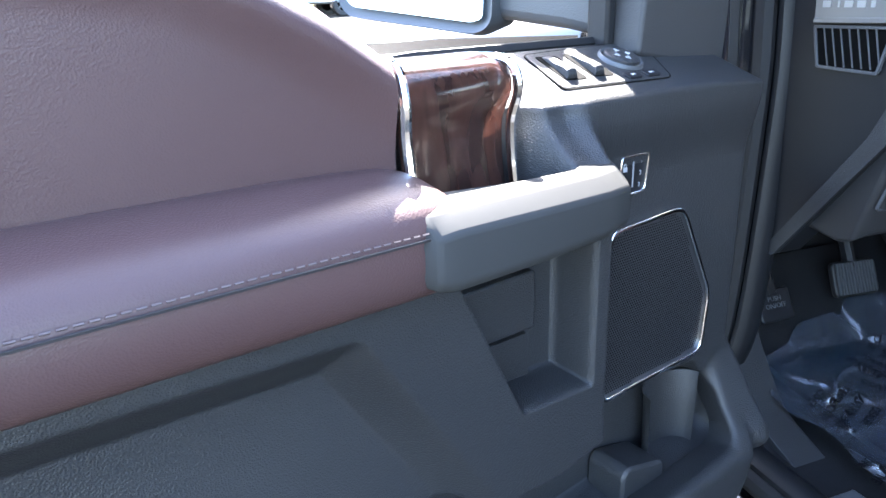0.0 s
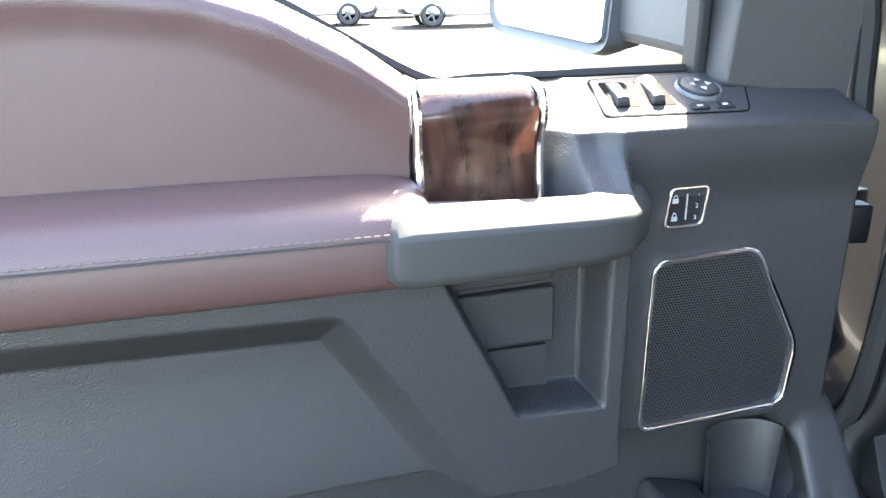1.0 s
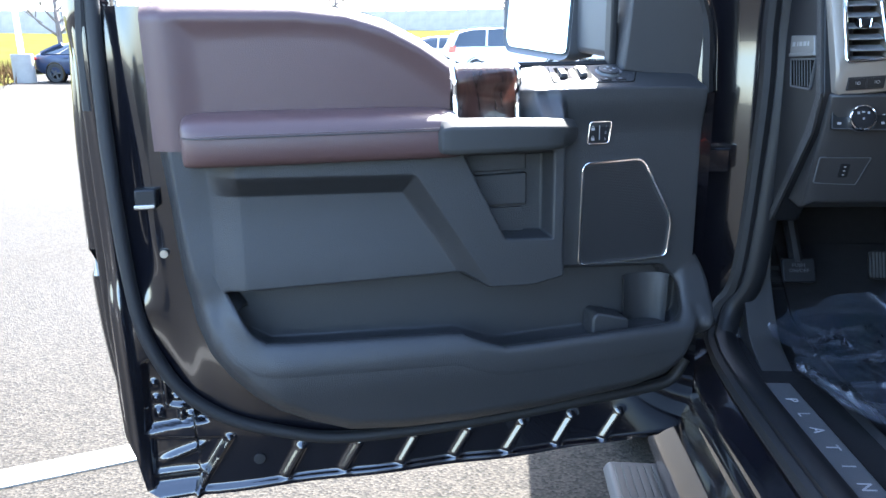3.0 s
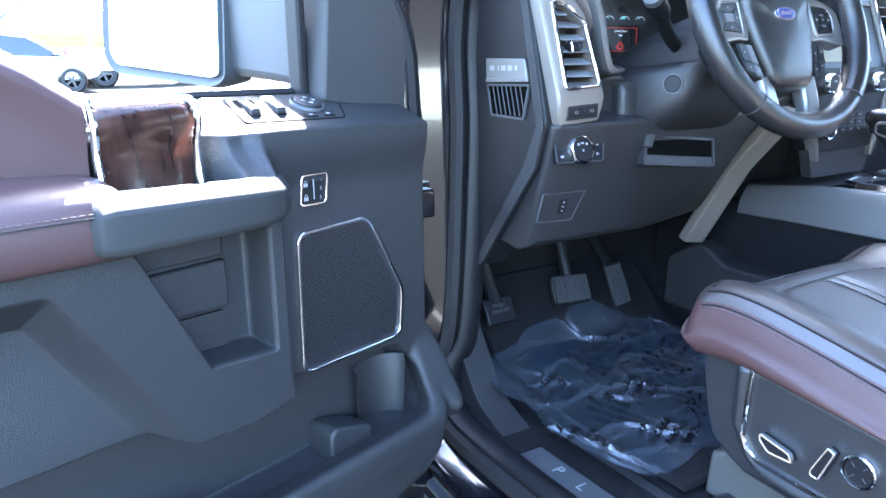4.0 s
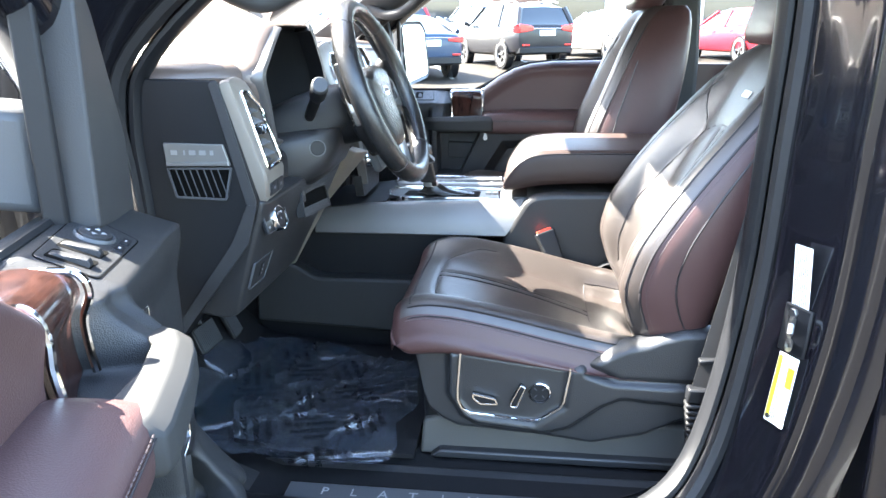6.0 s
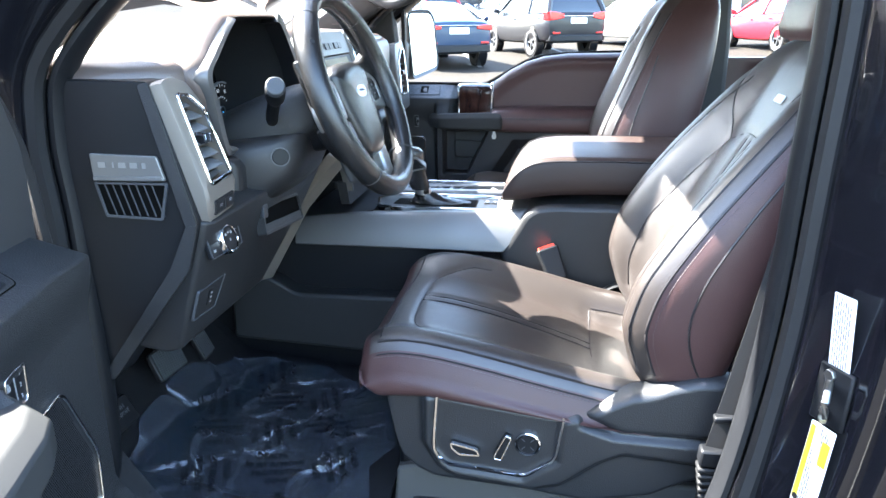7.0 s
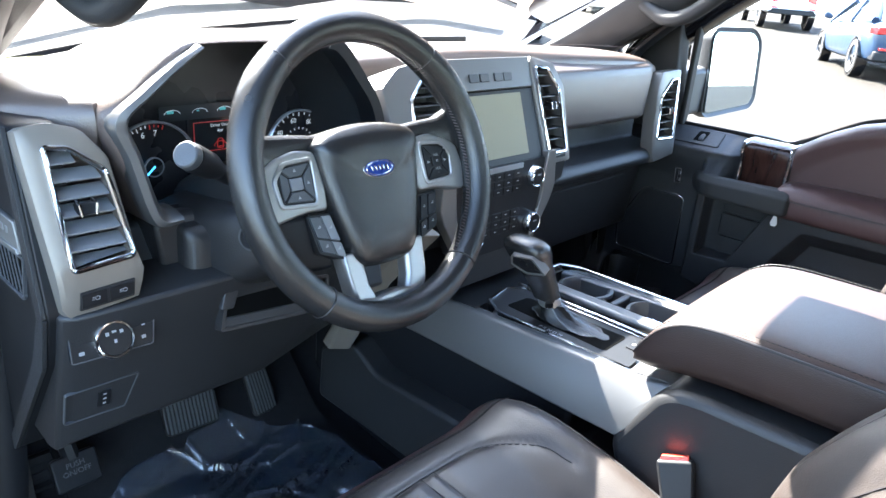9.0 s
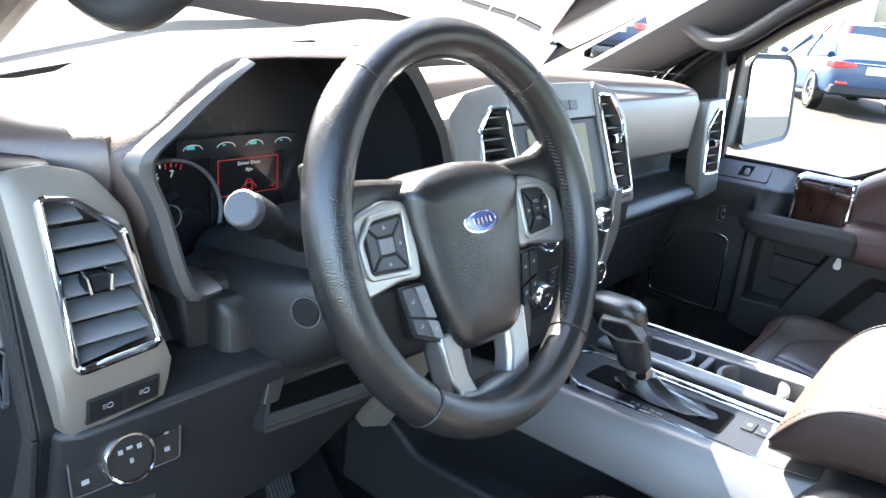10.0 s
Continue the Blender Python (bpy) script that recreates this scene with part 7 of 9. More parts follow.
        if s > 0:
            for text, dy, size in (("VOL\n+", 0.0185, 0.0052), ("M", 0.009, 0.0052), ("VOL\n-", 0.0005, 0.0052)):
                words("key_word", text, size, Matrix.Translation((s * cx, dy - (0.0 if text == "M" else 0.004), 0.0089 if text == "M" else 0.0083)), WHITE_PRINT, bb, 0.0001)
            for dx in (-0.015, 0.0155):
                bm = B()
                prism(bm, [(cx + dx - 0.0025, cy - 0.002), (cx + dx + 0.0025, cy), (cx + dx - 0.0025, cy + 0.002)], Matrix(), 0.008, 0.0086)
                part("symbol", bm, WHITE_PRINT, bb)
        else:
            for dx, dy in ((0.0, 0.0155), (0.0, -0.0155), (0.0155, 0.0)):
                bm = B()
                prism(bm, [(s * cx + dx - 0.002, cy + dy - 0.0015), (s * cx + dx + 0.002, cy + dy - 0.0015), (s * cx + dx, cy + dy + 0.002)], Matrix(), 0.008, 0.0086)
                part("symbol", bm, WHITE_PRINT, bb)
        # lower key column and the rubber cheek beside it
        if s < 0:
            bm = B()
            loft(bm, [[(-x0, y, z), (-x1, y, z - 0.004), (-x1, y, -0.03), (-x0, y, -0.03)] for y, x0, x1, z in ((-0.026, 0.095, 0.156, 0.0), (-0.05, 0.085, 0.146, -0.004), (-0.075, 0.074, 0.126, -0.008), (-0.095, 0.064, 0.10, -0.014))])
            part("cheek", bm, PLASTIC_SMOOTH, sp, "black plastic spoke cheek", bevel=0.008, seg=3)
        bm = B()
        prism(bm, [(s * x, y) for x, y in rounded([(0.071, -0.030), (0.104, -0.028), (0.096, -0.074), (0.060, -0.088)], 0.004)], Matrix(), -0.016, 0.002)
        lb = part("lower_buttons", bm, PRINT_DARK, sp, bevel=0.001)
        quads = ([(0.0735, -0.032), (0.0855, -0.0315), (0.0785, -0.060), (0.0655, -0.064)], [(0.0875, -0.0315), (0.1015, -0.0305), (0.0965, -0.055), (0.0805, -0.0595)], [(0.0650, -0.066), (0.0780, -0.062), (0.0735, -0.0795), (0.0615, -0.0845)], [(0.0800, -0.0615), (0.0960, -0.057), (0.0935, -0.072), (0.0755, -0.0785)])
        for i, quad in enumerate(quads):
            bm = B()
            prism(bm, [(s * x, y) for x, y in rounded(quad, 0.0015)], Matrix(), 0.0, 0.0050, 0.0006)
            part("button", bm, (SLAT if i % 2 == 0 else PLASTIC_GREY) if s < 0 else PLASTIC_SMOOTH, lb, bevel=0.0008)
            qx, qy = sum(q[0] for q in quad) / 4, sum(q[1] for q in quad) / 4
            bm = B()
            box(bm, (s * qx, qy, 0.0051), (0.004, 0.0012, 0.0004))
            box(bm, (s * qx + 0.001, qy + 0.0018, 0.0051), (0.0022, 0.0012, 0.0004))
            part("symbol", bm, WHITE_PRINT, lb)
    # lower double spoke, running out into one bridge
    for s in (-1, 1):
        bm = B()
        rows = []
        for x, y, w in ((0.050, -0.082, 0.0165), (0.0485, -0.105, 0.0155), (0.0465, -0.125, 0.0155), (0.041, -0.141, 0.017), (0.030, -0.152, 0.018)):
            rows.append([(s * (x - w), y, -0.02), (s * (x - w), y, -0.004), (s * (x - w * 0.72), y, 0.0015), (s * (x + w * 0.8), y, 0.0035), (s * (x + w), y, -0.001), (s * (x + w), y, -0.02)])
        loft(bm, rows)
        part("lower_spoke", bm, SPOKE_SILVER, wheel, "satin silver lower spoke", bevel=0.002, at=DISH)
    bm = B()
    low = [(-0.050, -0.136), (-0.030, -0.142), (-0.014, -0.1385), (0.014, -0.1385), (0.030, -0.142), (0.050, -0.136), (0.056, -0.150), (0.034, -0.164), (0.0, -0.168), (-0.034, -0.164), (-0.056, -0.150)]
    prism(bm, rounded(low, 0.006), Matrix(), -0.018, 0.0042)
    part("lower_bridge", bm, SPOKE_SILVER, wheel, "satin silver lower bridge", bevel=0.004, seg=3, at=DISH)
    bm = B()
    loft(bm, [[(x, y, z) for x, y in ((-0.030, -0.09), (0.030, -0.09), (0.026, -0.138), (-0.026, -0.138))] for z in (-0.062, -0.045)])
    part("column_flap", bm, PLASTIC_GREY, wheel, "grey cover seen between the lower spokes", bevel=0.006, at=DISH)
    bm = B()
    cyl(bm, Matrix.Translation((0, -0.01, -0.11)), 0.05, 0.07, 24, 0.062)
    part("hub_back", bm, PLASTIC_SMOOTH, wheel, at=DISH)


steering_wheel()

column = thing("steering_column", "black plastic steering column shroud with stalk", "steering column")


def rounded_ring(cx, y, zc, w, up, down, power=0.55, n=32, tip=0.0):
    """A soft-cornered cross-section of the column at depth y."""
    out = []
    for i in range(n):
        a = 2 * math.pi * i / n
        c, s = math.cos(a), math.sin(a)
        x = w * math.copysign(abs(c) ** power, c)
        z = (up if s > 0 else down) * math.copysign(abs(s) ** power, s)
        out.append((cx + x, y + tip * (z / max(up, down)), zc + z))
    return out


bm = B()
loft(bm, [rounded_ring(1.126, y, z, w, u, d, tip=t) for y, z, w, u, d, t in ((0.508, 1.630, 0.052, 0.040, 0.030, 0.012), (0.522, 1.628, 0.066, 0.050, 0.036, 0.012), (0.56, 1.612, 0.078, 0.060, 0.044, 0.008), (0.62, 1.592, 0.088, 0.064, 0.050, 0.0), (0.70, 1.560, 0.096, 0.062, 0.06, 0.0), (0.76, 1.535, 0.10, 0.06, 0.06, 0.0))])
part("shroud", bm, PLASTIC, column, "black upper column shroud", angle=60)
bm = B()
loft(bm, [rounded_ring(1.122, y, z, w, u, d, 0.45, tip=t) for y, z, w, u, d, t in ((0.528, 1.588, 0.060, 0.010, 0.020, 0.0), (0.538, 1.580, 0.078, 0.018, 0.036, 0.006), (0.56, 1.568, 0.096, 0.028, 0.056, 0.012), (0.60, 1.552, 0.116, 0.040, 0.074, 0.012), (0.66, 1.540, 0.132, 0.046, 0.080, 0.0), (0.73, 1.53, 0.140, 0.05, 0.08, 0.0))])
part("lower_shroud", bm, DASH_PLASTIC, column, "black lower column shroud", angle=60)
bm = B()
loft(bm, [[(x0, y, z0), (x1, y, z0), (x1, y, z1), (x0, y, z1)] for y, x0, x1, z0, z1 in ((0.618, 0.985, 1.265, 1.455, 1.545), (0.626, 0.972, 1.28, 1.45, 1.56), (0.70, 0.965, 1.29, 1.44, 1.575))])
part("column_cover", bm, DASH_PLASTIC, column, "black cover behind the column", bevel=0.008, seg=3)
bm = B()
tube(bm, spline([(1.055, 0.585, 1.615), (1.01, 0.565, 1.635), (0.955, 0.535, 1.668)], 4), 0.0105, 12)
stalk = part("stalk", bm, PLASTIC_SMOOTH, column, "black stalk")
d = (Vector((0.905, 0.512, 1.697)) - Vector((0.955, 0.535, 1.668))).normalized()
m = frame_at((0.955, 0.535, 1.668), d.orthogonal(), d.cross(d.orthogonal()))
bm = B()
loft(bm, ring_of([(0.010, -0.02), (0.0155, 0.0), (0.0162, 0.03), (0.0155, 0.034)], m, 24))
part("stalk_switch", bm, PLASTIC_SMOOTH, stalk, "ribbed turn switch")
bm = B()
cyl(bm, m @ Matrix.Translation((0, 0, 0.034)), 0.0158, 0.012, 24, 0.0148)
part("stalk_cap", bm, PLASTIC_GREY, stalk, "grey end cap", bevel=0.002)
bm = B()
m = frame_at((1.028, 0.564, 1.558), (0.45, -1, 0.2), (0.12, -0.12, 1))
cyl(bm, m, 0.014, 0.006, 24)
part("start_button", bm, PLASTIC_SMOOTH, column, "round black button", bevel=0.001)
bm = B()
loft(bm, ring_of([(0.0165, 0), (0.0165, 0.005), (0.0145, 0.005)], m, 24), cap=False)
part("button_ring", bm, PLASTIC_GREY, column)


# ---- centre console ----
console = thing("centre_console", "black centre console with satin silver deck", "centre console")


def centre_console():
    # silver deck with flared flanks
    SECT = ((0.70, 1.335, 1.275, 1.405), (0.55, 1.352, 1.277, 1.402), (0.30, 1.362, 1.277, 1.40), (0.205, 1.366, 1.277, 1.40), (0.150, 1.374, 1.345, 1.405))
    flank = lambda s: [[(MID + s * (x - MID), y, z) for x, z in ((xl, zl), (xl + 0.006, zl + 0.03), (xl + 0.024, zt - 0.006), (xl + 0.030, zt), (xl + 0.050, zt), (xl + 0.050, zl))] for y, zt, zl, xl in SECT]
    bm = B()
    loft(bm, flank(1))
    deck = part("deck", bm, DECK_SILVER, console, "satin silver console deck", bevel=0.003)
    bm = B()
    loft(bm, flank(-1))
    part("deck_flank", bm, DECK_SILVER, deck, bevel=0.003)
    for name, y0, y1, z0, z1 in (("front_bridge", 0.515, 0.70, 1.356, 1.335), ("rear_bridge", 0.150, 0.222, 1.374, 1.366)):
        bm = B()
        za, zb = (z1, z0) if name == "front_bridge" else (z0, z1)
        lo, hi = (y1, y0) if name == "front_bridge" else (y0, y1)
        loft(bm, [[(1.441, y, z), (2 * MID - 1.441, y, z), (2 * MID - 1.441, y, z - 0.03), (1.441, y, z - 0.03)] for y, z in ((lo, za), (hi, zb))])
        part(name, bm, PLASTIC_SMOOTH if name == "front_bridge" else DECK_SILVER, deck)
    m = Matrix.Translation((0, 0, 1.362))
    # shifter bay, left
    bay = rounded([(1.442, 0.218), (1.555, 0.225), (1.56, 0.50), (1.535, 0.525), (1.468, 0.510), (1.440, 0.470)], 0.006)
    bm = B()
    frame_ring(bm, bay, m, 0.0055, -0.012, 0.0045)
    part("bay_rim", bm, CHROME, deck, "chrome rim of the shifter bay", bevel=0.002)
    bm = B()
    prism(bm, offset(bay, 0.005), m, -0.02, 0.0022)
    plate = part("shift_plate", bm, PLASTIC_SMOOTH, deck, "black shift plate")
    # black sheet on the plate paints the shade of the lever opening
    bm = B()
    prism(bm, rounded([(1.466, 0.275), (1.535, 0.275), (1.532, 0.47), (1.475, 0.475)], 0.008), m, 0.0, 0.003)
    part("gate_shade", bm, HOLE_SHADE, plate)
    words("gear_marks", "P R N D M", 0.010, m @ Matrix.Translation((1.456, 0.37, 0.0026)) @ Matrix.Rotation(radians(-92), 4, "Z"), WHITE_PRINT, plate, 0.0002)
    for dy in (0.235, 0.253):
        bm = B()
        prism(bm, rect(0.03, 0.016, 0.003, 3, 1.518, dy), m, 0.001, 0.0045)
        bt = part("console_button", bm, PLASTIC_SMOOTH, plate, bevel=0.0008)
        bm = B()
        box(bm, (1.518, dy, 0.0047), (0.006, 0.005, 0.0005), m)
        part("symbol", bm, WHITE_PRINT, bt)
    # middle rail and cup holders, right
    bm = B()
    box(bm, (1.601, 0.36, 1.366), (0.030, 0.31, 0.016))
    part("middle_rail", bm, DECK_SILVER, deck, "satin silver middle rail", bevel=0.006, seg=3)
    # solid black strip paints the shade of a slot
    bm = B()
    box(bm, (1.575, 0.36, 1.3595), (0.022, 0.30, 0.006))
    part("slot", bm, HOLE_SHADE, deck, "black strip painted as a shaded slot beside the rail")
    for x in (1.562,):
        bm = B()
        box(bm, (x, 0.36, 1.366), (0.006, 0.31, 0.010))
        part("chrome_strip", bm, CHROME, deck, bevel=0.002)
    cup = rounded([(1.622, 0.215), (1.735, 0.225), (1.735, 0.49), (1.715, 0.53), (1.64, 0.53), (1.62, 0.50)], 0.01)
    bm = B()
    frame_ring(bm, cup, m, 0.0065, -0.02, 0.006)
    part("bay_rim", bm, CHROME, deck, "chrome rim of the cup holder bay", bevel=0.002)
    bm = B()
    wall = offset(cup, 0.006)
    loft(bm, [[m @ Vector((x, y, d)) for x, y in wall] for d in (0.006, -0.045)], cap=False)
    bm.faces.new([bm.verts.new(m @ Vector((x, y, -0.045))) for x, y in wall])
    cb = part("cup_bay", bm, PLASTIC_SMOOTH, deck, "black open cup holder bay")
    for y in (0.295, 0.44):
        bm = B()
        mc = Matrix.Translation((1.678, y, 1.362))
        loft(bm, ring_of([(0.053, -0.012), (0.052, -0.006), (0.046, -0.005), (0.043, -0.010), (0.040, -0.044)], mc, 36), cap=False)
        part("cup_ring", bm, PLASTIC_GREY, cb, "grey cup holder ring")
    bm = B()
    box(bm, (1.678, 0.368, 1.342), (0.09, 0.012, 0.028))
    part("divider", bm, PLASTIC_GREY, cb, bevel=0.003)
    # gear lever
    bm = B()
    rows = []
    for x, y, z, a, b in ((1.503, 0.365, 1.366, 0.030, 0.072), (1.503, 0.375, 1.369, 0.028, 0.058), (1.502, 0.392, 1.376, 0.021, 0.032), (1.499, 0.402, 1.391, 0.018, 0.019)):
        rows.append([(x + a * math.cos(t), y + b * math.sin(t) + 0.004 * math.sin(5 * t), z + 0.0025 * math.cos(9 * t) * (a > 0.02)) for t in [2 * math.pi * i / 24 for i in range(24)]])
    loft(bm, rows)
    part("boot", bm, LEATHER_BLACK, deck, "black leather gear boot")
    bm = B()
    rows = []
    for x, y, z, a, b in ((1.498, 0.403, 1.386, 0.0185, 0.0195), (1.497, 0.408, 1.401, 0.0190, 0.0205)):
        rows.append([(x + a * math.cos(t), y + b * math.sin(t), z) for t in [2 * math.pi * i / 20 for i in range(20)]])
    loft(bm, rows)
    part("lever_collar", bm, SPOKE_SILVER, deck, "silver lever collar", bevel=0.001)
    bm = B()
    rows = []
    for x, y, z, a, b in ((1.496, 0.410, 1.398, 0.0195, 0.021), (1.489, 0.416, 1.421, 0.0205, 0.024), (1.478, 0.424, 1.445, 0.0225, 0.029), (1.466, 0.432, 1.467, 0.0245, 0.036), (1.459, 0.435, 1.483, 0.0265, 0.041), (1.455, 0.436, 1.496, 0.025, 0.039), (1.453, 0.436, 1.503, 0.019, 0.031), (1.452, 0.436, 1.506, 0.009, 0.015)):
        rows.append([(x + a * math.copysign(abs(math.cos(t)) ** 0.7, math.cos(t)), y + b * math.copysign(abs(math.sin(t)) ** 0.7, math.sin(t)), z) for t in [2 * math.pi * i / 24 for i in range(24)]])
    loft(bm, rows)
    lev = part("gear_knob", bm, LEATHER_BLACK, deck, "black leather gear knob", angle=60)
    m2 = frame_at((1.4375, 0.416, 1.471), (0.12, -1, 0.16), (-0.42, 0.12, 1))
    bm = B()
    plate_line = rounded([(-0.031, -0.002), (-0.026, 0.017), (0.012, 0.015), (0.030, -0.017), (-0.006, -0.019)], 0.005)
    frame_ring(bm, plate_line, m2, 0.0032, -0.012, 0.005)
    part("knob_bezel", bm, SILVER, lev, "satin silver bezel", bevel=0.0015)
    bm = B()
    prism(bm, offset(plate_line, 0.003), m2, -0.012, 0.0035)
    kb = part("knob_button", bm, PLASTIC_SMOOTH, lev, bevel=0.001)
    for dx in (-0.009, 0.006):
        bm = B()
        prism(bm, rect(0.012, 0.013, 0.002, 3, dx, -0.001), m2, 0.0, 0.0048)
        part("shift_button", bm, PLASTIC_SMOOTH, kb, bevel=0.0008)
    bm = B()
    prism(bm, rect(0.013, 0.009, 0.0015, 3), frame_at((1.479, 0.393, 1.394), (0.75, -0.66, 0), (-0.1, 0.0, 1)), -0.004, 0.0015)
    part("collar_button", bm, GLOSS_BLACK, lev, bevel=0.0006)
    # black body below
    bm = B()
    prism(bm, [(0.95, 0.94), (0.95, 1.30), (0.70, 1.30), (0.30, 1.276), (0.30, 1.18), (0.12, 1.15), (-0.5, 1.15), (-0.5, 0.94)], frame_at((1.435, 0, 0), (0, 1, 0), (0, 0, 1)), 0.0, 0.29)
    part("tunnel", bm, PLASTIC_SMOOTH, console, "black console body", bevel=0.01)
    bm = B()
    prism(bm, rounded([(0.865, 1.15), (0.775, 1.20), (0.745, 1.185), (0.70, 1.158), (0.45, 1.158), (0.36, 1.14), (0.2, 1.08), (0.2, 1.0), (0.87, 1.03)], 0.015), frame_at((1.385, 0, 0), (0, 1, 0), (0, 0, 1)), 0.0, 0.39)
    part("side_ledge", bm, PLASTIC, console, "dark lower side ledge", bevel=0.008, seg=3)
    bm = B()
    prism(bm, rounded([(0.215, 1.27), (0.158, 1.37), (0.135, 1.386), (0.10, 1.392), (-0.45, 1.40), (-0.45, 0.97), (0.10, 0.97), (0.15, 1.1)], 0.02), frame_at((1.40, 0, 0), (0, 1, 0), (0, 0, 1)), 0.0, 0.36)
    part("storage_bin", bm, DASH_PLASTIC, console, "black grained console bin", bevel=0.015, seg=3)


centre_console()

armrest = thing("console_armrest", "maroon leather armrest lid on the console", "armrest")
bm = B()
rows = []
for y, zb, zt in ((0.214, 1.392, 1.399), (0.210, 1.388, 1.414), (0.198, 1.386, 1.438), (0.182, 1.385, 1.461), (0.163, 1.387, 1.478), (0.138, 1.391, 1.489), (0.10, 1.396, 1.4945), (0.05, 1.40, 1.496), (-0.1, 1.403, 1.497), (-0.3, 1.405, 1.494), (-0.36, 1.405, 1.485), (-0.37, 1.41, 1.46)):
    hw = 0.166 - 0.010 * max(0, (y - 0.18) / 0.034)
    h = zt - zb
    half = [(hw * 0.975, zb), (hw, zb + h * 0.25), (hw * 1.003, zt - h * 0.2), (hw * 0.99, zt - h * 0.07), (hw * 0.955, zt - 0.001), (hw * 0.6, zt + 0.003), (hw * 0.2, zt + 0.004)]
    prof = [(-x, z) for x, z in half] + half[::-1]
    rows.append([(MID + x, y, z) for x, z in prof])
loft(bm, rows)
pad = part("pad", bm, ARM_LEATHER, armrest, "brown leather pad", sub=1, angle=70)
for s in (-1, 1):
    path = [(MID + s * 0.1655, y, z) for y, z in ((0.162, 1.469), (0.138, 1.480), (0.10, 1.486), (0.05, 1.4875), (-0.1, 1.4885), (-0.3, 1.4855))]
    path = [(MID + s * 0.156, 0.211, 1.407), (MID + s * 0.161, 0.198, 1.430), (MID + s * 0.164, 0.181, 1.453)] + path
    sm = spline(path, 6)
    bm = B()
    tube(bm, sm, 0.0018, 6)
    part("piping", bm, PIPING, armrest, "black piping")
    bm = B()
    stitches(bm, [p + Vector((-s * 0.007, 0, 0.0075)) for p in sm], 0.007, 0.0045, 0.0007)
    part("stitching", bm, PIPING, armrest)


# ---- seats: x across, y ahead, z up; the origin lies on the floor's height under the middle ----
def build_seat(at, label, upright=False):
    seat = thing("front_seat", label, "seat", at, "front seats")
    half = [1 - 0.55 * (k / 26) ** 1.15 for k in range(26)] + [0.45 - 0.45 * k / 16 for k in range(17)]
    CX = [-c for c in half] + half[-2::-1]
    CXA = np.array(CX)

    def softened(table, rows, width):
        """The table's columns, run smoothly through the rows."""
        t = np.linspace(0, len(table) - 1, 400)
        pad = int(400 / len(table) * width)
        ker = np.hanning(2 * pad + 1)
        ker /= ker.sum()
        cols = []
        for c in zip(*table):
            v = np.interp(t, range(len(table)), c)
            ext = np.concatenate([2 * v[0] - v[pad:0:-1], v, 2 * v[-1] - v[-2:-pad - 2:-1]])
            cols.append(np.interp(np.linspace(0, len(table) - 1, rows), t, np.convolve(ext, ker, "valid")))
        return np.array(cols).T

    def groove(u, v, paths, wide=0.0050, deep=0.0038, puff=0.0022):
        """How far the leather is drawn in at its seams and swells between them."""
        d = np.full(np.shape(u), 9.0)
        for path in paths:
            for (u0, v0), (u1, v1) in zip(path, path[1:]):
                du, dv = u1 - u0, v1 - v0
                k = np.clip(((u - u0) * du + (v - v0) * dv) / max(du * du + dv * dv, 1e-9), 0, 1)
                d = np.minimum(d, np.hypot(u - u0 - k * du, v - v0 - k * dv))
        return -deep * np.exp(-(d / wide) ** 2) - puff * np.exp(-d / 0.022) + puff * 0.4

    def paths_of(seams):
        return [[(p.x, p.y) for p in spline([Vector((x, y, 0)) for x, y in q], 5)] for q in seams]

    def seam_part(parent, q, f, r=0.0016, m=PIPING, name="seam"):
        line = [f(u, v) for u, v in q]
        bm = B()
        tube(bm, line, r, 5)
        part(name, bm, m, parent)
        return line

    # cushion: y, height in the middle, height on the bolster, lower edge, half width
    SEC = [(-0.13, 1.150, 1.198, 1.155, 0.235), (-0.08, 1.160, 1.208, 1.158, 0.245), (0.0, 1.180, 1.222, 1.163, 0.252), (0.1, 1.214, 1.246, 1.172, 0.257), (0.2, 1.244, 1.270, 1.184, 0.259), (0.28, 1.262, 1.284, 1.192, 0.257), (0.335, 1.268, 1.286, 1.187, 0.254), (0.366, 1.265, 1.279, 1.182, 0.251), (0.384, 1.259, 1.271, 1.194, 0.247), (0.395, 1.251, 1.261, 1.211, 0.241), (0.402, 1.244, 1.252, 1.224, 0.232), (0.404, 1.236, 1.240, 1.232, 0.222)]
    FINE = softened(SEC, 84, 0.7)
    cushion_seams = [[(0.008 + s * 0.012, 0.012), (0.008 + s * 0.012, 0.15), (0.008 + s * 0.012, 0.336)] for s in (-1, 1)]
    cushion_seams += [[(s * 0.178, 0.22), (s * 0.17, 0.268), (s * 0.135, 0.316), (s * 0.10, 0.333), (s * 0.05, 0.337), (0.0, 0.338)] for s in (-1, 1)]
    cushion_seams += [[(-0.16, 0.006), (-0.076, 0.009), (0.0, 0.012), (0.076, 0.012), (0.15, 0.012)]]
    cushion_seams += [[(s * 0.156, 0.01), (s * 0.158, -0.05), (s * 0.156, -0.1)] for s in (-1, 1)]
    CP = paths_of(cushion_seams)

    def top_row(row):
        y, zc, zb, z0, hw = row
        a = np.abs(CXA)
        z = zc + (zb - zc) * smooth(0.46, 0.80, a) + 0.006 * np.exp(-((a - 0.78) / 0.1) ** 2)
        z = z - 0.06 * np.clip((a - 0.85) / 0.15, 0, 1) ** 2.0
        x = hw * CXA
        return x, np.full(len(CX), y), z + groove(x, y, CP) * smooth(0.41, 0.36, np.array(y))

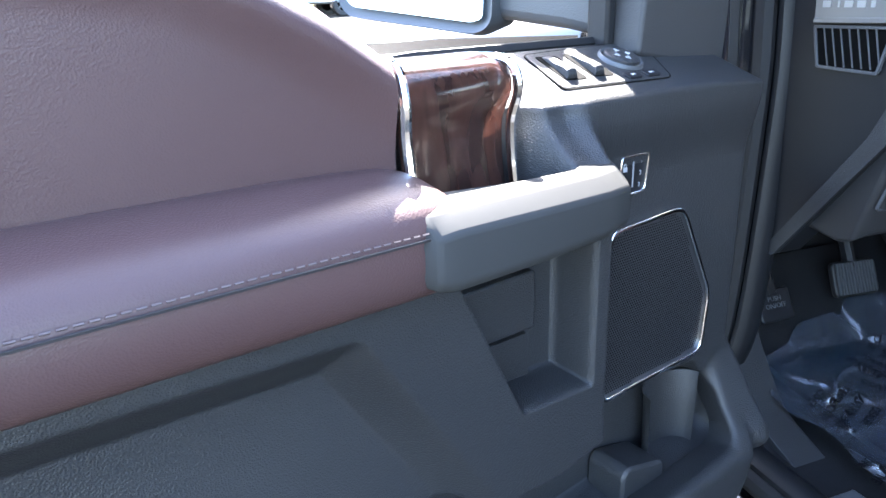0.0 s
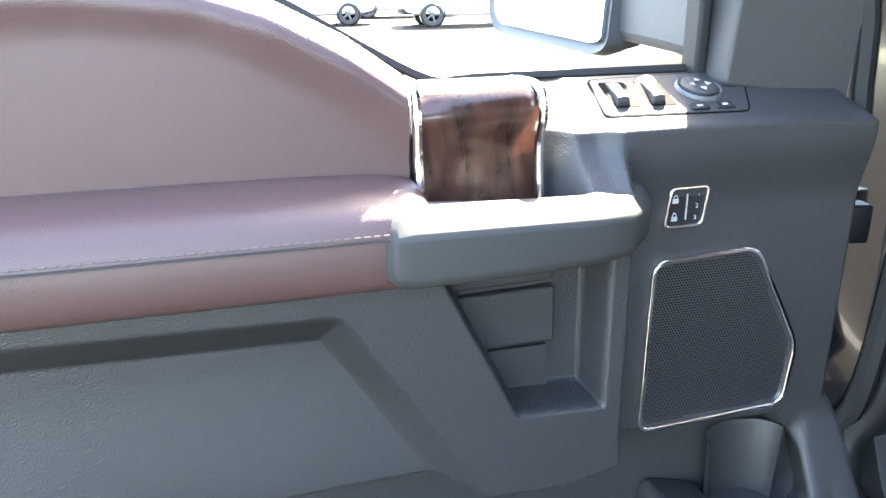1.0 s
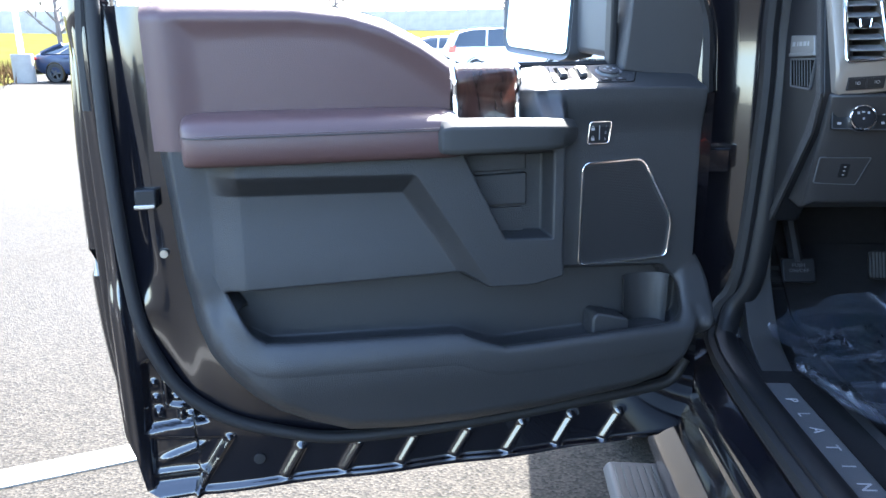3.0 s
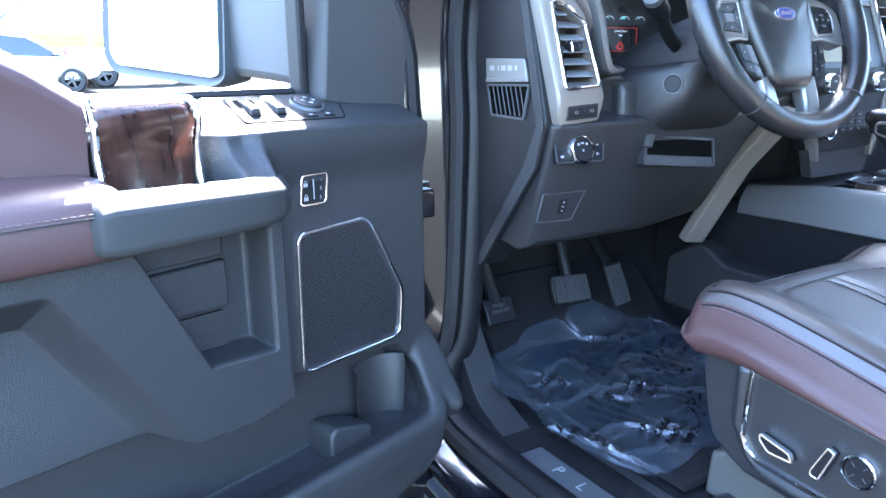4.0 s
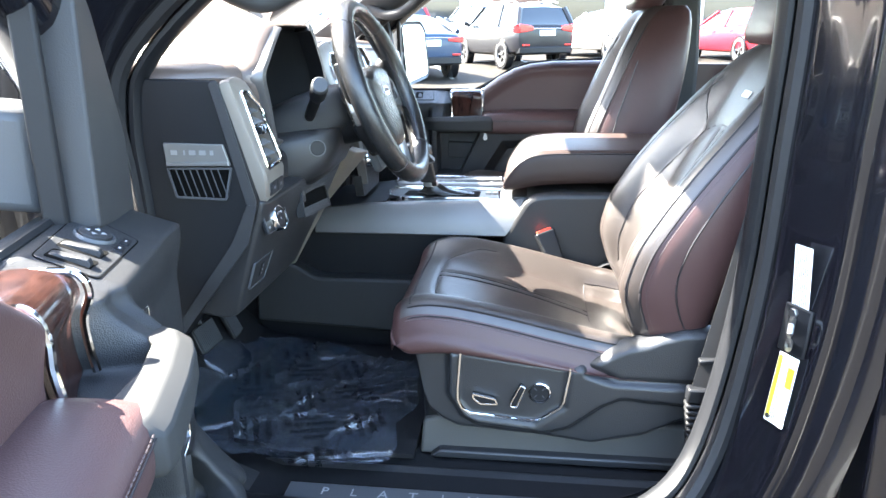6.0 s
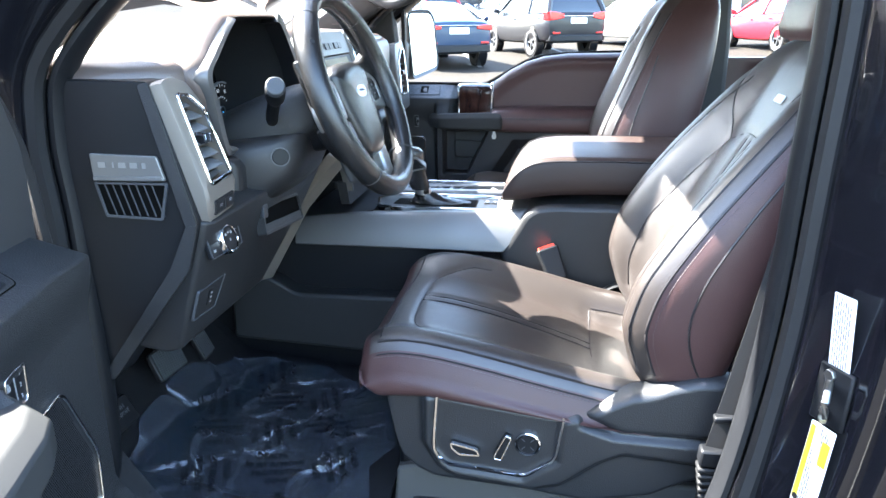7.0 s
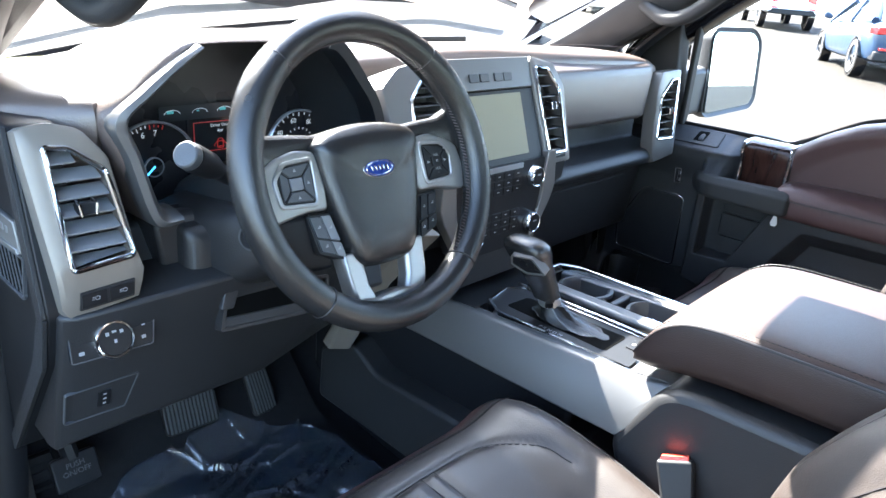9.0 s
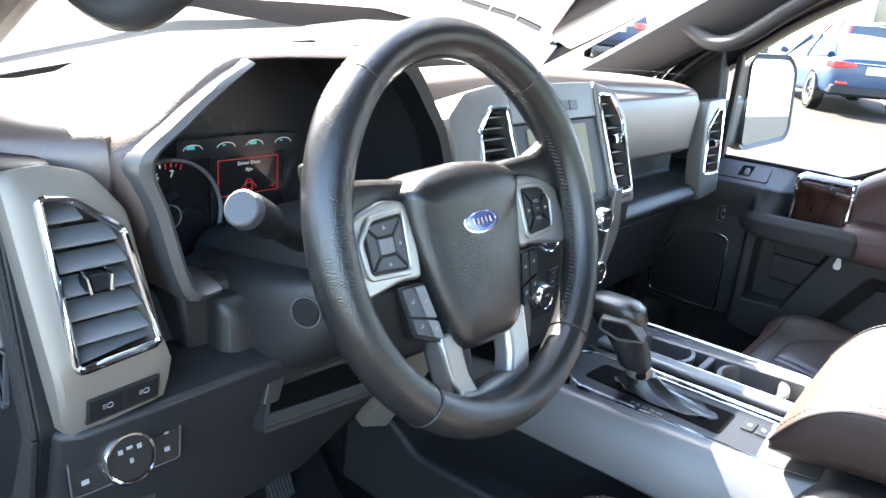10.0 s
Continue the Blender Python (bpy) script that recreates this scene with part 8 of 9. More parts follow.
    def top(x, y):
        row = [float(np.interp(y, FINE[:, 0], FINE[:, k])) for k in range(5)]
        X, _, Z = top_row(row)
        return Vector((x, y, float(np.interp(x, X, Z)) + 0.0008))

    bm = B()
    rows = []
    for row in FINE:
        y, zc, zb, z0, hw = (float(v) for v in row)
        up = [Vector(p) for p in zip(*top_row(row))]
        zs = up[0].z
        side = [(0.003, 0.1), (0.005, 0.25), (0.007, 0.45), (0.006, 0.65), (0.0, 0.85), (-0.01, 0.97)]
        right = [Vector((hw + d, y, zs + (z0 - zs) * k)) for d, k in side]
        left = [Vector((-hw - d, y, zs + (z0 - zs) * k)) for d, k in side[::-1]]
        rows.append(up + right + [Vector((0, y, z0))] + left)
    loft(bm, rows)
    cushion = part("cushion", bm, LEATHER_DARK, seat, "dark maroon leather cushion", angle=80)
    two_tone(cushion, LEATHER, lambda c: abs(c.x) > 0.938 * float(np.interp(c.y, FINE[:, 0], FINE[:, 4])) or c.y > 0.385)
    for q in CP:
        seam_part(cushion, q, top, 0.0011)
    for s in (-1, 1):
        edge = [(s * 0.90 * float(np.interp(y, FINE[:, 0], FINE[:, 4])), y) for y in np.linspace(-0.1, 0.37, 24)]
        seam_part(cushion, edge, top, 0.0022)
        low = [(s * 0.945 * float(np.interp(y, FINE[:, 0], FINE[:, 4])), y) for y in np.linspace(-0.1, 0.37, 24)]
        line = seam_part(cushion, low, top, 0.0015)
        b = B()
        stitches(b, [p + Vector((s * 0.004, 0, -0.003)) for p in line], 0.006, 0.004, 0.0007)
        part("stitching", b, STITCH, cushion)
    seam_part(cushion, [(x, 0.366 + 0.012 * (1 - (x / 0.22) ** 2)) for x in np.linspace(-0.22, 0.22, 24)], top, 0.0018)

    # backrest: height, face of the bolster, face in the middle, back, half width
    BK = [(1.15, -0.085, -0.075, -0.15, 0.20), (1.215, -0.065, -0.084, -0.17, 0.225), (1.25, -0.042, -0.092, -0.185, 0.24), (1.32, -0.02, -0.104, -0.205, 0.25), (1.40, -0.040, -0.129, -0.235, 0.256), (1.48, -0.088, -0.168, -0.27, 0.256), (1.55, -0.140, -0.207, -0.305, 0.25), (1.62, -0.198, -0.247, -0.34, 0.236), (1.68, -0.25, -0.28, -0.37, 0.215), (1.72, -0.29, -0.305, -0.385, 0.19), (1.745, -0.32, -0.325, -0.39, 0.165), (1.755, -0.345, -0.347, -0.38, 0.14)]
    if upright:
        BK = [(1.15, -0.085, -0.075, -0.15, 0.20), (1.215, -0.055, -0.075, -0.19, 0.225), (1.25, -0.035, -0.085, -0.205, 0.24), (1.32, -0.012, -0.088, -0.225, 0.25), (1.42, 0.005, -0.08, -0.245, 0.257), (1.50, -0.012, -0.095, -0.255, 0.257), (1.58, -0.045, -0.12, -0.27, 0.25), (1.66, -0.078, -0.145, -0.285, 0.236), (1.73, -0.108, -0.16, -0.295, 0.215), (1.79, -0.14, -0.175, -0.30, 0.19), (1.825, -0.17, -0.19, -0.30, 0.165), (1.84, -0.20, -0.205, -0.29, 0.14)]
    rise = 0.085 if upright else 0.0
    FB = softened(BK, 84, 0.7)

    def zz(z):
        return z + rise * max(0.0, (z - 1.3) / 0.455)

    def wide(k, z):
        return k * float(np.interp(zz(z), FB[:, 0], FB[:, 4]))

    back_seams = []
    for s in (-1, 1):
        for q in ([(0.62, 1.26), (0.60, 1.34), (0.58, 1.42), (0.5, 1.52), (0.42, 1.57)], [(0.42, 1.57), (0.55, 1.61), (0.72, 1.66), (0.85, 1.69)], [(0.05, 1.22), (0.05, 1.37), (0.05, 1.46), (0.05, 1.585)], [(0.80, 1.27), (0.81, 1.36), (0.80, 1.45), (0.78, 1.54), (0.74, 1.62), (0.68, 1.68)]):
            back_seams.append([(s * wide(k, z), zz(z)) for k, z in q])
    back_seams.append([(wide(k, z), zz(z)) for k, z in ((-0.42, 1.57), (-0.2, 1.588), (0.0, 1.592), (0.2, 1.588), (0.42, 1.57))])
    BP = paths_of(back_seams)

    def face_row(row):
        z, yb, yc, y0, hw = row
        a = np.abs(CXA)
        y = yc + (yb - yc) * smooth(0.40, 0.78, a)
        y = y - 0.052 * np.clip((a - 0.84) / 0.16, 0, 1) ** 2.2
        x = hw * CXA
        return x, y + groove(x, z, BP), np.full(len(CX), z)

    def face(x, z):
        row = [float(np.interp(z, FB[:, 0], FB[:, k])) for k in range(5)]
        X, Y, _ = face_row(row)
        return Vector((x, float(np.interp(x, X, Y)) + 0.0008, z))

    bm = B()
    rows = []
    for row in FB:
        z, yb, yc, y0, hw = (float(v) for v in row)
        fr = [Vector(p) for p in zip(*face_row(row))]
        ys = fr[0].y
        right = [Vector((hw + d, ys + (y0 - ys) * k, z)) for d, k in ((0.003, 0.12), (0.005, 0.3), (0.005, 0.6), (-0.004, 0.85), (-0.014, 0.95), (-0.03, 1.0))]
        left = [Vector((-p.x, p.y, p.z)) for p in right[::-1]]
        rows.append(fr + right + [Vector((0, y0 - 0.01, z))] + left)
    loft(bm, rows)
    back = part("backrest", bm, LEATHER_DARK, seat, "dark maroon leather backrest", angle=80)
    two_tone(back, LEATHER, lambda c: abs(c.x) > 0.975 * float(np.interp(c.z, FB[:, 0], FB[:, 4])) or c.y < float(np.interp(c.z, FB[:, 0], FB[:, 2])) - 0.06)

    def bface(k, z):
        return face(wide(k, z), zz(z))

    for q in BP:
        seam_part(back, q, face, 0.0012)
    for s in (-1, 1):
        zs = [zz(z) for z in np.linspace(1.25, 1.715, 26)]
        for k, r in ((0.915, 0.0016), (0.972, 0.0026)):
            line = seam_part(back, [(s * k * float(np.interp(z, FB[:, 0], FB[:, 4])), z) for z in zs], face, r)
        b = B()
        stitches(b, [face(s * 0.988 * float(np.interp(z, FB[:, 0], FB[:, 4])), z) + Vector((0, -0.0009, 0)) for z in zs], 0.006, 0.004, 0.0007)
        part("stitching", b, STITCH, back)
        # outer side seam
        zs = [zz(z) for z in (1.235, 1.28, 1.34, 1.41, 1.49, 1.57, 1.63)]
        hw = lambda z: float(np.interp(z, FB[:, 0], FB[:, 4]))
        b = B()
        tube(b, spline([(s * (hw(z) + 0.0048), float(np.interp(z, FB[:, 0], FB[:, 1])) - 0.085 - 0.1 * (1.40 - z), z) for z in zs], 5), 0.002, 5)
        part("seam", b, PIPING, back)
    mtag = frame_at(bface(-0.1, 1.655) + Vector((0, 0.001, 0.001)), (1, 0, 0), (0, -0.6, 1))
    bm = B()
    prism(bm, rect(0.042, 0.014, 0.002), mtag @ Matrix.Rotation(math.pi, 4, "Y"), -0.001, 0.0012)
    part("trim_tag", bm, PAPER, back, "small silver tag")

    # headrest on two posts
    bm = B()
    rows = []
    hy = 0.135 if upright else 0.0
    for z, k in ((1.782, 0.7), (1.788, 0.86), (1.805, 0.97), (1.85, 1.0), (1.90, 1.0), (1.94, 0.93), (1.955, 0.8), (1.96, 0.6)):
        rows.append([Vector((0.13 * k * math.copysign(abs(math.cos(t)) ** 0.5, math.cos(t)), -0.315 + hy - (z - 1.78) * 0.3 + 0.052 * k * math.copysign(abs(math.sin(t)) ** 0.6, math.sin(t)), z - 0.035 + rise)) for t in [2 * math.pi * i / 28 for i in range(28)]])
    loft(bm, rows)
    part("headrest", bm, LEATHER, seat, "maroon leather headrest", angle=80)
    for s in (-1, 1):
        bm = B()
        tube(bm, [(s * 0.065, -0.345 + hy, 1.72 + rise), (s * 0.065, -0.37 + hy, 1.82 + rise)], 0.007, 10)
        part("headrest_post", bm, CHROME, seat)
        bm = B()
        cyl(bm, Matrix.Translation((s * 0.065, -0.35 + hy, 1.748 + rise)), 0.014, 0.014, 14)
        part("post_guide", bm, PLASTIC_SMOOTH, seat, bevel=0.002)

    # plinth and side shields with the power controls
    bm = B()
    rows = [[(-0.2, y, z0), (0.2, y, z0), (0.22, y, z1), (-0.22, y, z1)] for y, z0, z1 in ((0.345, 0.97, 1.17), (0.31, 0.97, 1.17), (-0.2, 0.98, 1.15))]
    loft(bm, rows)
    part("plinth", bm, PLASTIC_SMOOTH, seat, bevel=0.01)
    TOP = [(-0.2, 1.256), (-0.173, 1.259), (-0.141, 1.258), (-0.103, 1.246), (-0.077, 1.234), (-0.043, 1.226), (-0.009, 1.207), (0.02, 1.189), (0.062, 1.178), (0.161, 1.190), (0.263, 1.203), (0.33, 1.211), (0.354, 1.209)]
    LOW = [(-0.2, 1.09), (-0.17, 1.075), (-0.138, 1.064), (-0.083, 1.033), (0.014, 1.010), (0.116, 1.022), (0.273, 1.032), (0.30, 1.045), (0.327, 1.067), (0.338, 1.10), (0.354, 1.19)]
    RIDGE = [(0.289, 1.25), (0.289, 1.11), (0.262, 1.066), (0.235, 1.050), (0.105, 1.038), (0.06, 1.052), (0.0, 1.10), (-0.035, 1.118), (-0.25, 1.104), (-0.25, 1.145), (-0.02, 1.150), (0.03, 1.165), (0.05, 1.25)]
    PANEL = [(0.268, 1.25), (0.274, 1.10), (0.250, 1.070), (0.125, 1.059), (0.069, 1.097), (0.056, 1.25)]
    WING = [(0.03, 1.185), (-0.03, 1.158), (-0.25, 1.158), (-0.25, 1.30), (-0.1, 1.30)]

    def shield_skin(u, z):
        w = 0.026 + 0.014 * mask(RIDGE, u, z, 0.007) - 0.009 * mask(PANEL, u, z, 0.010) + 0.012 * mask(WING, u, z, 0.008)
        rim = np.minimum(curve(TOP, u) - z, np.minimum(z - curve(LOW, u), 0.36 - u))
        return w - 0.014 * np.clip(1 - rim / 0.014, 0, 1) ** 2

    for s in (-1, 1):
        bm = B()
        prism(bm, [(0.352, 0.955), (0.345, 1.03), (0.30, 1.045), (-0.2, 1.045), (-0.2, 0.955)], frame_at((s * 0.2, 0, 0), (0, 1, 0), (0, 0, 1)), -0.022, 0.022)
        part("rail", bm, RAIL_GREY, seat, "grey seat rail", bevel=0.006)
        bm = B()
        prism(bm, [(0.33, 0.960), (-0.17, 0.960), (-0.17, 0.977), (0.31, 0.977)], frame_at((s * 0.23, 0, 0), (0, 1, 0), (0, 0, 1)), -0.012, 0.012)
        part("rail_cover", bm, SEAT_PLASTIC, seat, "black rail cover strip", bevel=0.004)
        bm = B()
        us = np.linspace(-0.2, 0.354, 120)
        sheet(bm, us, curve(LOW, us), curve(TOP, us), 60, shield_skin, 0.03)
        at = Matrix(((0, -1, 0, -0.222), (1, 0, 0, 0), (0, 0, 1, 0), (0, 0, 0, 1)))
        if s > 0:
            at = Matrix.Scale(-1, 4, (1, 0, 0)) @ at
        shield = part("side_shield", bm, SEAT_PLASTIC, seat, "black plastic side shield", angle=70, at=at)
        if s > 0:
            continue
        mo = at.inverted() @ frame_at((-0.2525, 0, 0), (0, -1, 0), (0, 0, 1))
        bm = B()
        path = [at.inverted() @ Vector((-0.2585, y, z)) for y, z in ((0.265, 1.199), (0.2705, 1.125), (0.2705, 1.102), (0.263, 1.085), (0.247, 1.0735), (0.13, 1.0635), (0.114, 1.067), (0.077, 1.095), (0.070, 1.108), (0.061, 1.166), (0.0605, 1.178))]
        tube(bm, path, 0.0032, 6, up=(0, 1, 0))
        part("chrome_trim", bm, CHROME, shield, "chrome trim round the seat controls")
        for name, label, pts in (("slide_switch", "black seat slide switch with chrome edge", [(-0.243, 1.119), (-0.198, 1.109), (-0.193, 1.097), (-0.228, 1.096), (-0.242, 1.108)]), ("recline_switch", "black recline switch with chrome edge", [(-0.152, 1.141), (-0.141, 1.136), (-0.158, 1.092), (-0.170, 1.093), (-0.171, 1.101)])):
            bm = B()
            prism(bm, rounded(pts, 0.004), mo, -0.004, 0.012, 0.002)
            switch = part(name, bm, PLASTIC_SMOOTH, shield, label, bevel=0.002)
            bm = B()
            frame_ring(bm, rounded(pts, 0.004), mo, 0.0028, 0.006, 0.0125)
            part("chrome_edge", bm, CHROME, switch, bevel=0.0008)
        bm = B()
        ml = mo @ Matrix.Translation((-0.116, 1.123, 0.0))
        loft(bm, ring_of([(0.021, 0.0), (0.021, 0.006), (0.019, 0.007), (0.018, 0.004)], ml, 32), cap=False)
        lum = part("lumbar_ring", bm, CHROME, shield, "chrome ring of the lumbar switch")
        bm = B()
        cyl(bm, ml, 0.0182, 0.005, 32, 0.017)
        lb = part("lumbar_button", bm, PLASTIC_SMOOTH, lum, bevel=0.001)
        for a in range(4):
            bm = B()
            box(bm, (0.0105, 0, 0.0052), (0.007, 0.0012, 0.0006), ml @ Matrix.Rotation(math.pi / 4 + a * math.pi / 2, 4, "Z"))
            part("button_mark", bm, PLASTIC_GREY, lb)
    return seat


driver_seat = build_seat(Matrix.Translation((1.135, 0, 0)), "dark maroon leather driver's seat with power controls")
passenger_seat = build_seat(MIRROR_X @ Matrix.Translation((1.135, 0, 0)), "dark maroon leather passenger seat with upright backrest", True)

rear = thing("rear_bench", "dark maroon leather rear bench seat", "seat")
bm = B()
rows = [[(0.86, y, z0), (2.30, y, z0), (2.30, y, z1), (MID, y, z1 + 0.01), (0.86, y, z1)] for y, z0, z1 in ((-0.72, 1.05, 1.14), (-0.74, 1.0, 1.2), (-1.0, 1.0, 1.2), (-1.2, 1.0, 1.18))]
loft(bm, rows)
part("bench_cushion", bm, LEATHER_DARK, rear, bevel=0.03, seg=3)
bm = B()
rows = [[(0.86, y0, z), (2.30, y0, z), (2.30, y1, z), (0.86, y1, z)] for y0, y1, z in ((-1.1, -1.3, 1.16), (-1.14, -1.32, 1.5), (-1.2, -1.32, 1.75))]
loft(bm, rows)
part("bench_backrest", bm, LEATHER_DARK, rear, bevel=0.03, seg=3)
bm = B()
box(bm, (MID, -0.98, 0.975), (1.3, 0.4, 0.06))
part("bench_base", bm, PLASTIC_SMOOTH, rear, bevel=0.01)


def rear_door_panel():
    d = thing("rear_door_trim", "maroon and black rear door trim", "door trim", group="rear door trims")
    bm = B()
    us = np.linspace(-0.36, -1.25, 60)
    U0 = [(-y) for y in us]
    def w(u, z):
        return 0.02 + 0.05 * mask([(0.5, 1.46), (1.05, 1.46), (1.05, 1.38), (0.5, 1.38)], u, z, 0.015)
    sheet(bm, np.array(U0), np.full(60, 0.97), np.full(60, 1.45), 30, w)
    part("lower_trim", bm, PLASTIC, d, angle=60)
    bm = B()
    sheet(bm, np.array(U0), np.full(60, 1.452), np.full(60, 1.655), 14, lambda u, z: 0.016 + 0 * u - 0.012 * mask([(0.5, 1.62), (1.15, 1.62), (1.15, 1.48), (0.5, 1.48)], u, z, 0.02))
    part("upper_trim", bm, LEATHER, d, "maroon upper trim", angle=60)
    return d


rd = rear_door_panel()
rd.matrix_basis = Matrix.Translation((2.39, 0, 0)) @ Matrix(((0, -1, 0, 0), (-1, 0, 0, 0), (0, 0, 1, 0), (0, 0, 0, 1)))


# ---- floor, pedals, belts, stickers ----
def film_mat():
    m = bpy.data.materials.new("clear_film")
    m.use_nodes = True
    nt = m.node_tree
    nt.nodes.remove(nt.nodes["Principled BSDF"])
    tr = nt.nodes.new("ShaderNodeBsdfTransparent")
    tr.inputs[0].default_value = (0.82, 0.84, 0.88, 1)
    gl = nt.nodes.new("ShaderNodeBsdfGlossy")
    gl.inputs["Roughness"].default_value = 0.09
    # blue-grey diffuse share paints part of the sky's sheen on the clear film
    df = nt.nodes.new("ShaderNodeBsdfDiffuse")
    df.inputs[0].default_value = (0.12, 0.14, 0.175, 1)
    lw = nt.nodes.new("ShaderNodeFresnel")
    lw.inputs[0].default_value = 1.65
    tc = nt.nodes.new("ShaderNodeTexCoord")
    nz = nt.nodes.new("ShaderNodeTexNoise")
    nz.inputs["Scale"].default_value = 9
    nz.inputs["Detail"].default_value = 6
    nz.inputs["Distortion"].default_value = 1.2
    bp = nt.nodes.new("ShaderNodeBump")
    bp.inputs["Strength"].default_value = 0.5
    bp.inputs["Distance"].default_value = 0.005
    nt.links.new(tc.outputs["Object"], nz.inputs["Vector"])
    nt.links.new(nz.outputs["Fac"], bp.inputs["Height"])
    nt.links.new(bp.outputs[0], gl.inputs["Normal"])
    nt.links.new(bp.outputs[0], lw.inputs["Normal"])
    mx = nt.nodes.new("ShaderNodeMixShader")
    nt.links.new(lw.outputs[0], mx.inputs[0])
    nt.links.new(tr.outputs[0], mx.inputs[1])
    nt.links.new(gl.outputs[0], mx.inputs[2])
    m2 = nt.nodes.new("ShaderNodeMixShader")
    m2.inputs[0].default_value = 0.2
    nt.links.new(mx.outputs[0], m2.inputs[1])
    nt.links.new(df.outputs[0], m2.inputs[2])
    nt.links.new(m2.outputs[0], nt.nodes["Material Output"].inputs[0])
    return m


FILM = film_mat()


def floor_height(y):
    return float(np.interp(y, [0.3, 0.62, 0.84, 0.98, 1.07], [0.958, 0.958, 0.985, 1.12, 1.35]))


def floor_mat():
    mt = thing("floor_mat", "black rubber-backed carpet floor mat", "floor mat")
    bm = B()
    rows = []
    for y in np.linspace(0.36, 0.98, 20):
        z = floor_height(y)
        rows.append([(0.88, y, z + 0.004), (0.88, y, z + 0.014), (1.37, y, z + 0.014), (1.37, y, z + 0.004)])
    loft(bm, rows)
    part("mat_carpet", bm, CARPET, mt)
    film = thing("protective_film", "clear crumpled protective film printed with dark lettering", "plastic film")
    bm = B()
    nx, ny = 170, 190

    def film_height(x, y):
        a = noise.noise((x * 6, y * 6, 0.3))
        b = noise.noise((x * 15 + 3, y * 12, 1.7))
        w = noise.noise((x * 3.1, y * 3.1 + x * 2, 7.7))
        c = noise.noise((x * 4 + y * 9, y * 2 - x * 3, 5.1))
        sill = 0.02 * float(smooth(0.86, 0.80, x))
        return floor_height(y) + 0.020 + sill + 0.006 * w + 0.011 * (1 - min(1, abs(a) * 22)) ** 2 + 0.006 * (1 - min(1, abs(b) * 22)) ** 2 + 0.010 * (1 - min(1, abs(c) * 30)) ** 2

    v = []
    for j in range(ny + 1):
        row = []
        for i in range(nx + 1):
            s, t = 2 * i / nx - 1, 2 * j / ny - 1
            # a rounded square with a scalloped, torn edge
            x = s * math.sqrt(1 - 0.30 * t * t)
            y = t * math.sqrt(1 - 0.30 * s * s)
            r, a = math.hypot(s, t), math.atan2(t, s)
            k = 1 + (0.05 * math.sin(5 * a + 1.0) + 0.035 * math.sin(9 * a + 2.4) + 0.03 * noise.noise((6 * math.cos(a), 6 * math.sin(a), 3))) * min(1, r) ** 4
            x, y = 1.07 + 0.278 * x * k + 0.03 * y, 0.640 + 0.250 * y * k
            row.append(bm.verts.new((x, y, film_height(x, y))))
        v.append(row)
    for j in range(ny):
        for i in range(nx):
            bm.faces.new((v[j][i], v[j][i + 1], v[j + 1][i + 1], v[j + 1][i]))
    part("film_sheet", bm, FILM, film, "clear glossy crumpled plastic", angle=25)
    rng = random.Random(5)
    spread = Matrix.Translation((1.062, 0.64, 0)) @ Matrix.Rotation(radians(200), 4, "Z")
    for row in range(-2, 3):
        for col in range(-2, 3):
            c = spread @ Vector((0.122 * col, 0.118 * row, 0))
            if math.hypot((c.x - 1.062) / 0.245, (c.y - 0.64) / 0.215) > 1.02:
                continue
            turn = 200 + (90 if (row + col) % 2 else 0) + rng.uniform(-4, 4)
            for i, t in enumerate(("DEALER", "MUST REMOVE", "PROTECTIVE", "COVER")):
                m = Matrix.Translation((c.x, c.y, 0)) @ Matrix.Rotation(radians(turn), 4, "Z") @ Matrix.Translation((0.006 * i, 0.038 - 0.025 * i, 0))
                text = words("lettering", t, 0.0165, m, FILM_INK, film, 0.0)
                text.data.offset = 0.0005
                me = bpy.data.meshes.new_from_object(text)
                bpy.data.objects.remove(text)
                ink = new("film_print", me)
                ink.parent = film
                ink.matrix_basis = m
                for p in me.vertices:
                    q = m @ p.co
                    q.z = film_height(q.x, q.y) + 0.0016
                    p.co = m.inverted() @ q


floor_mat()


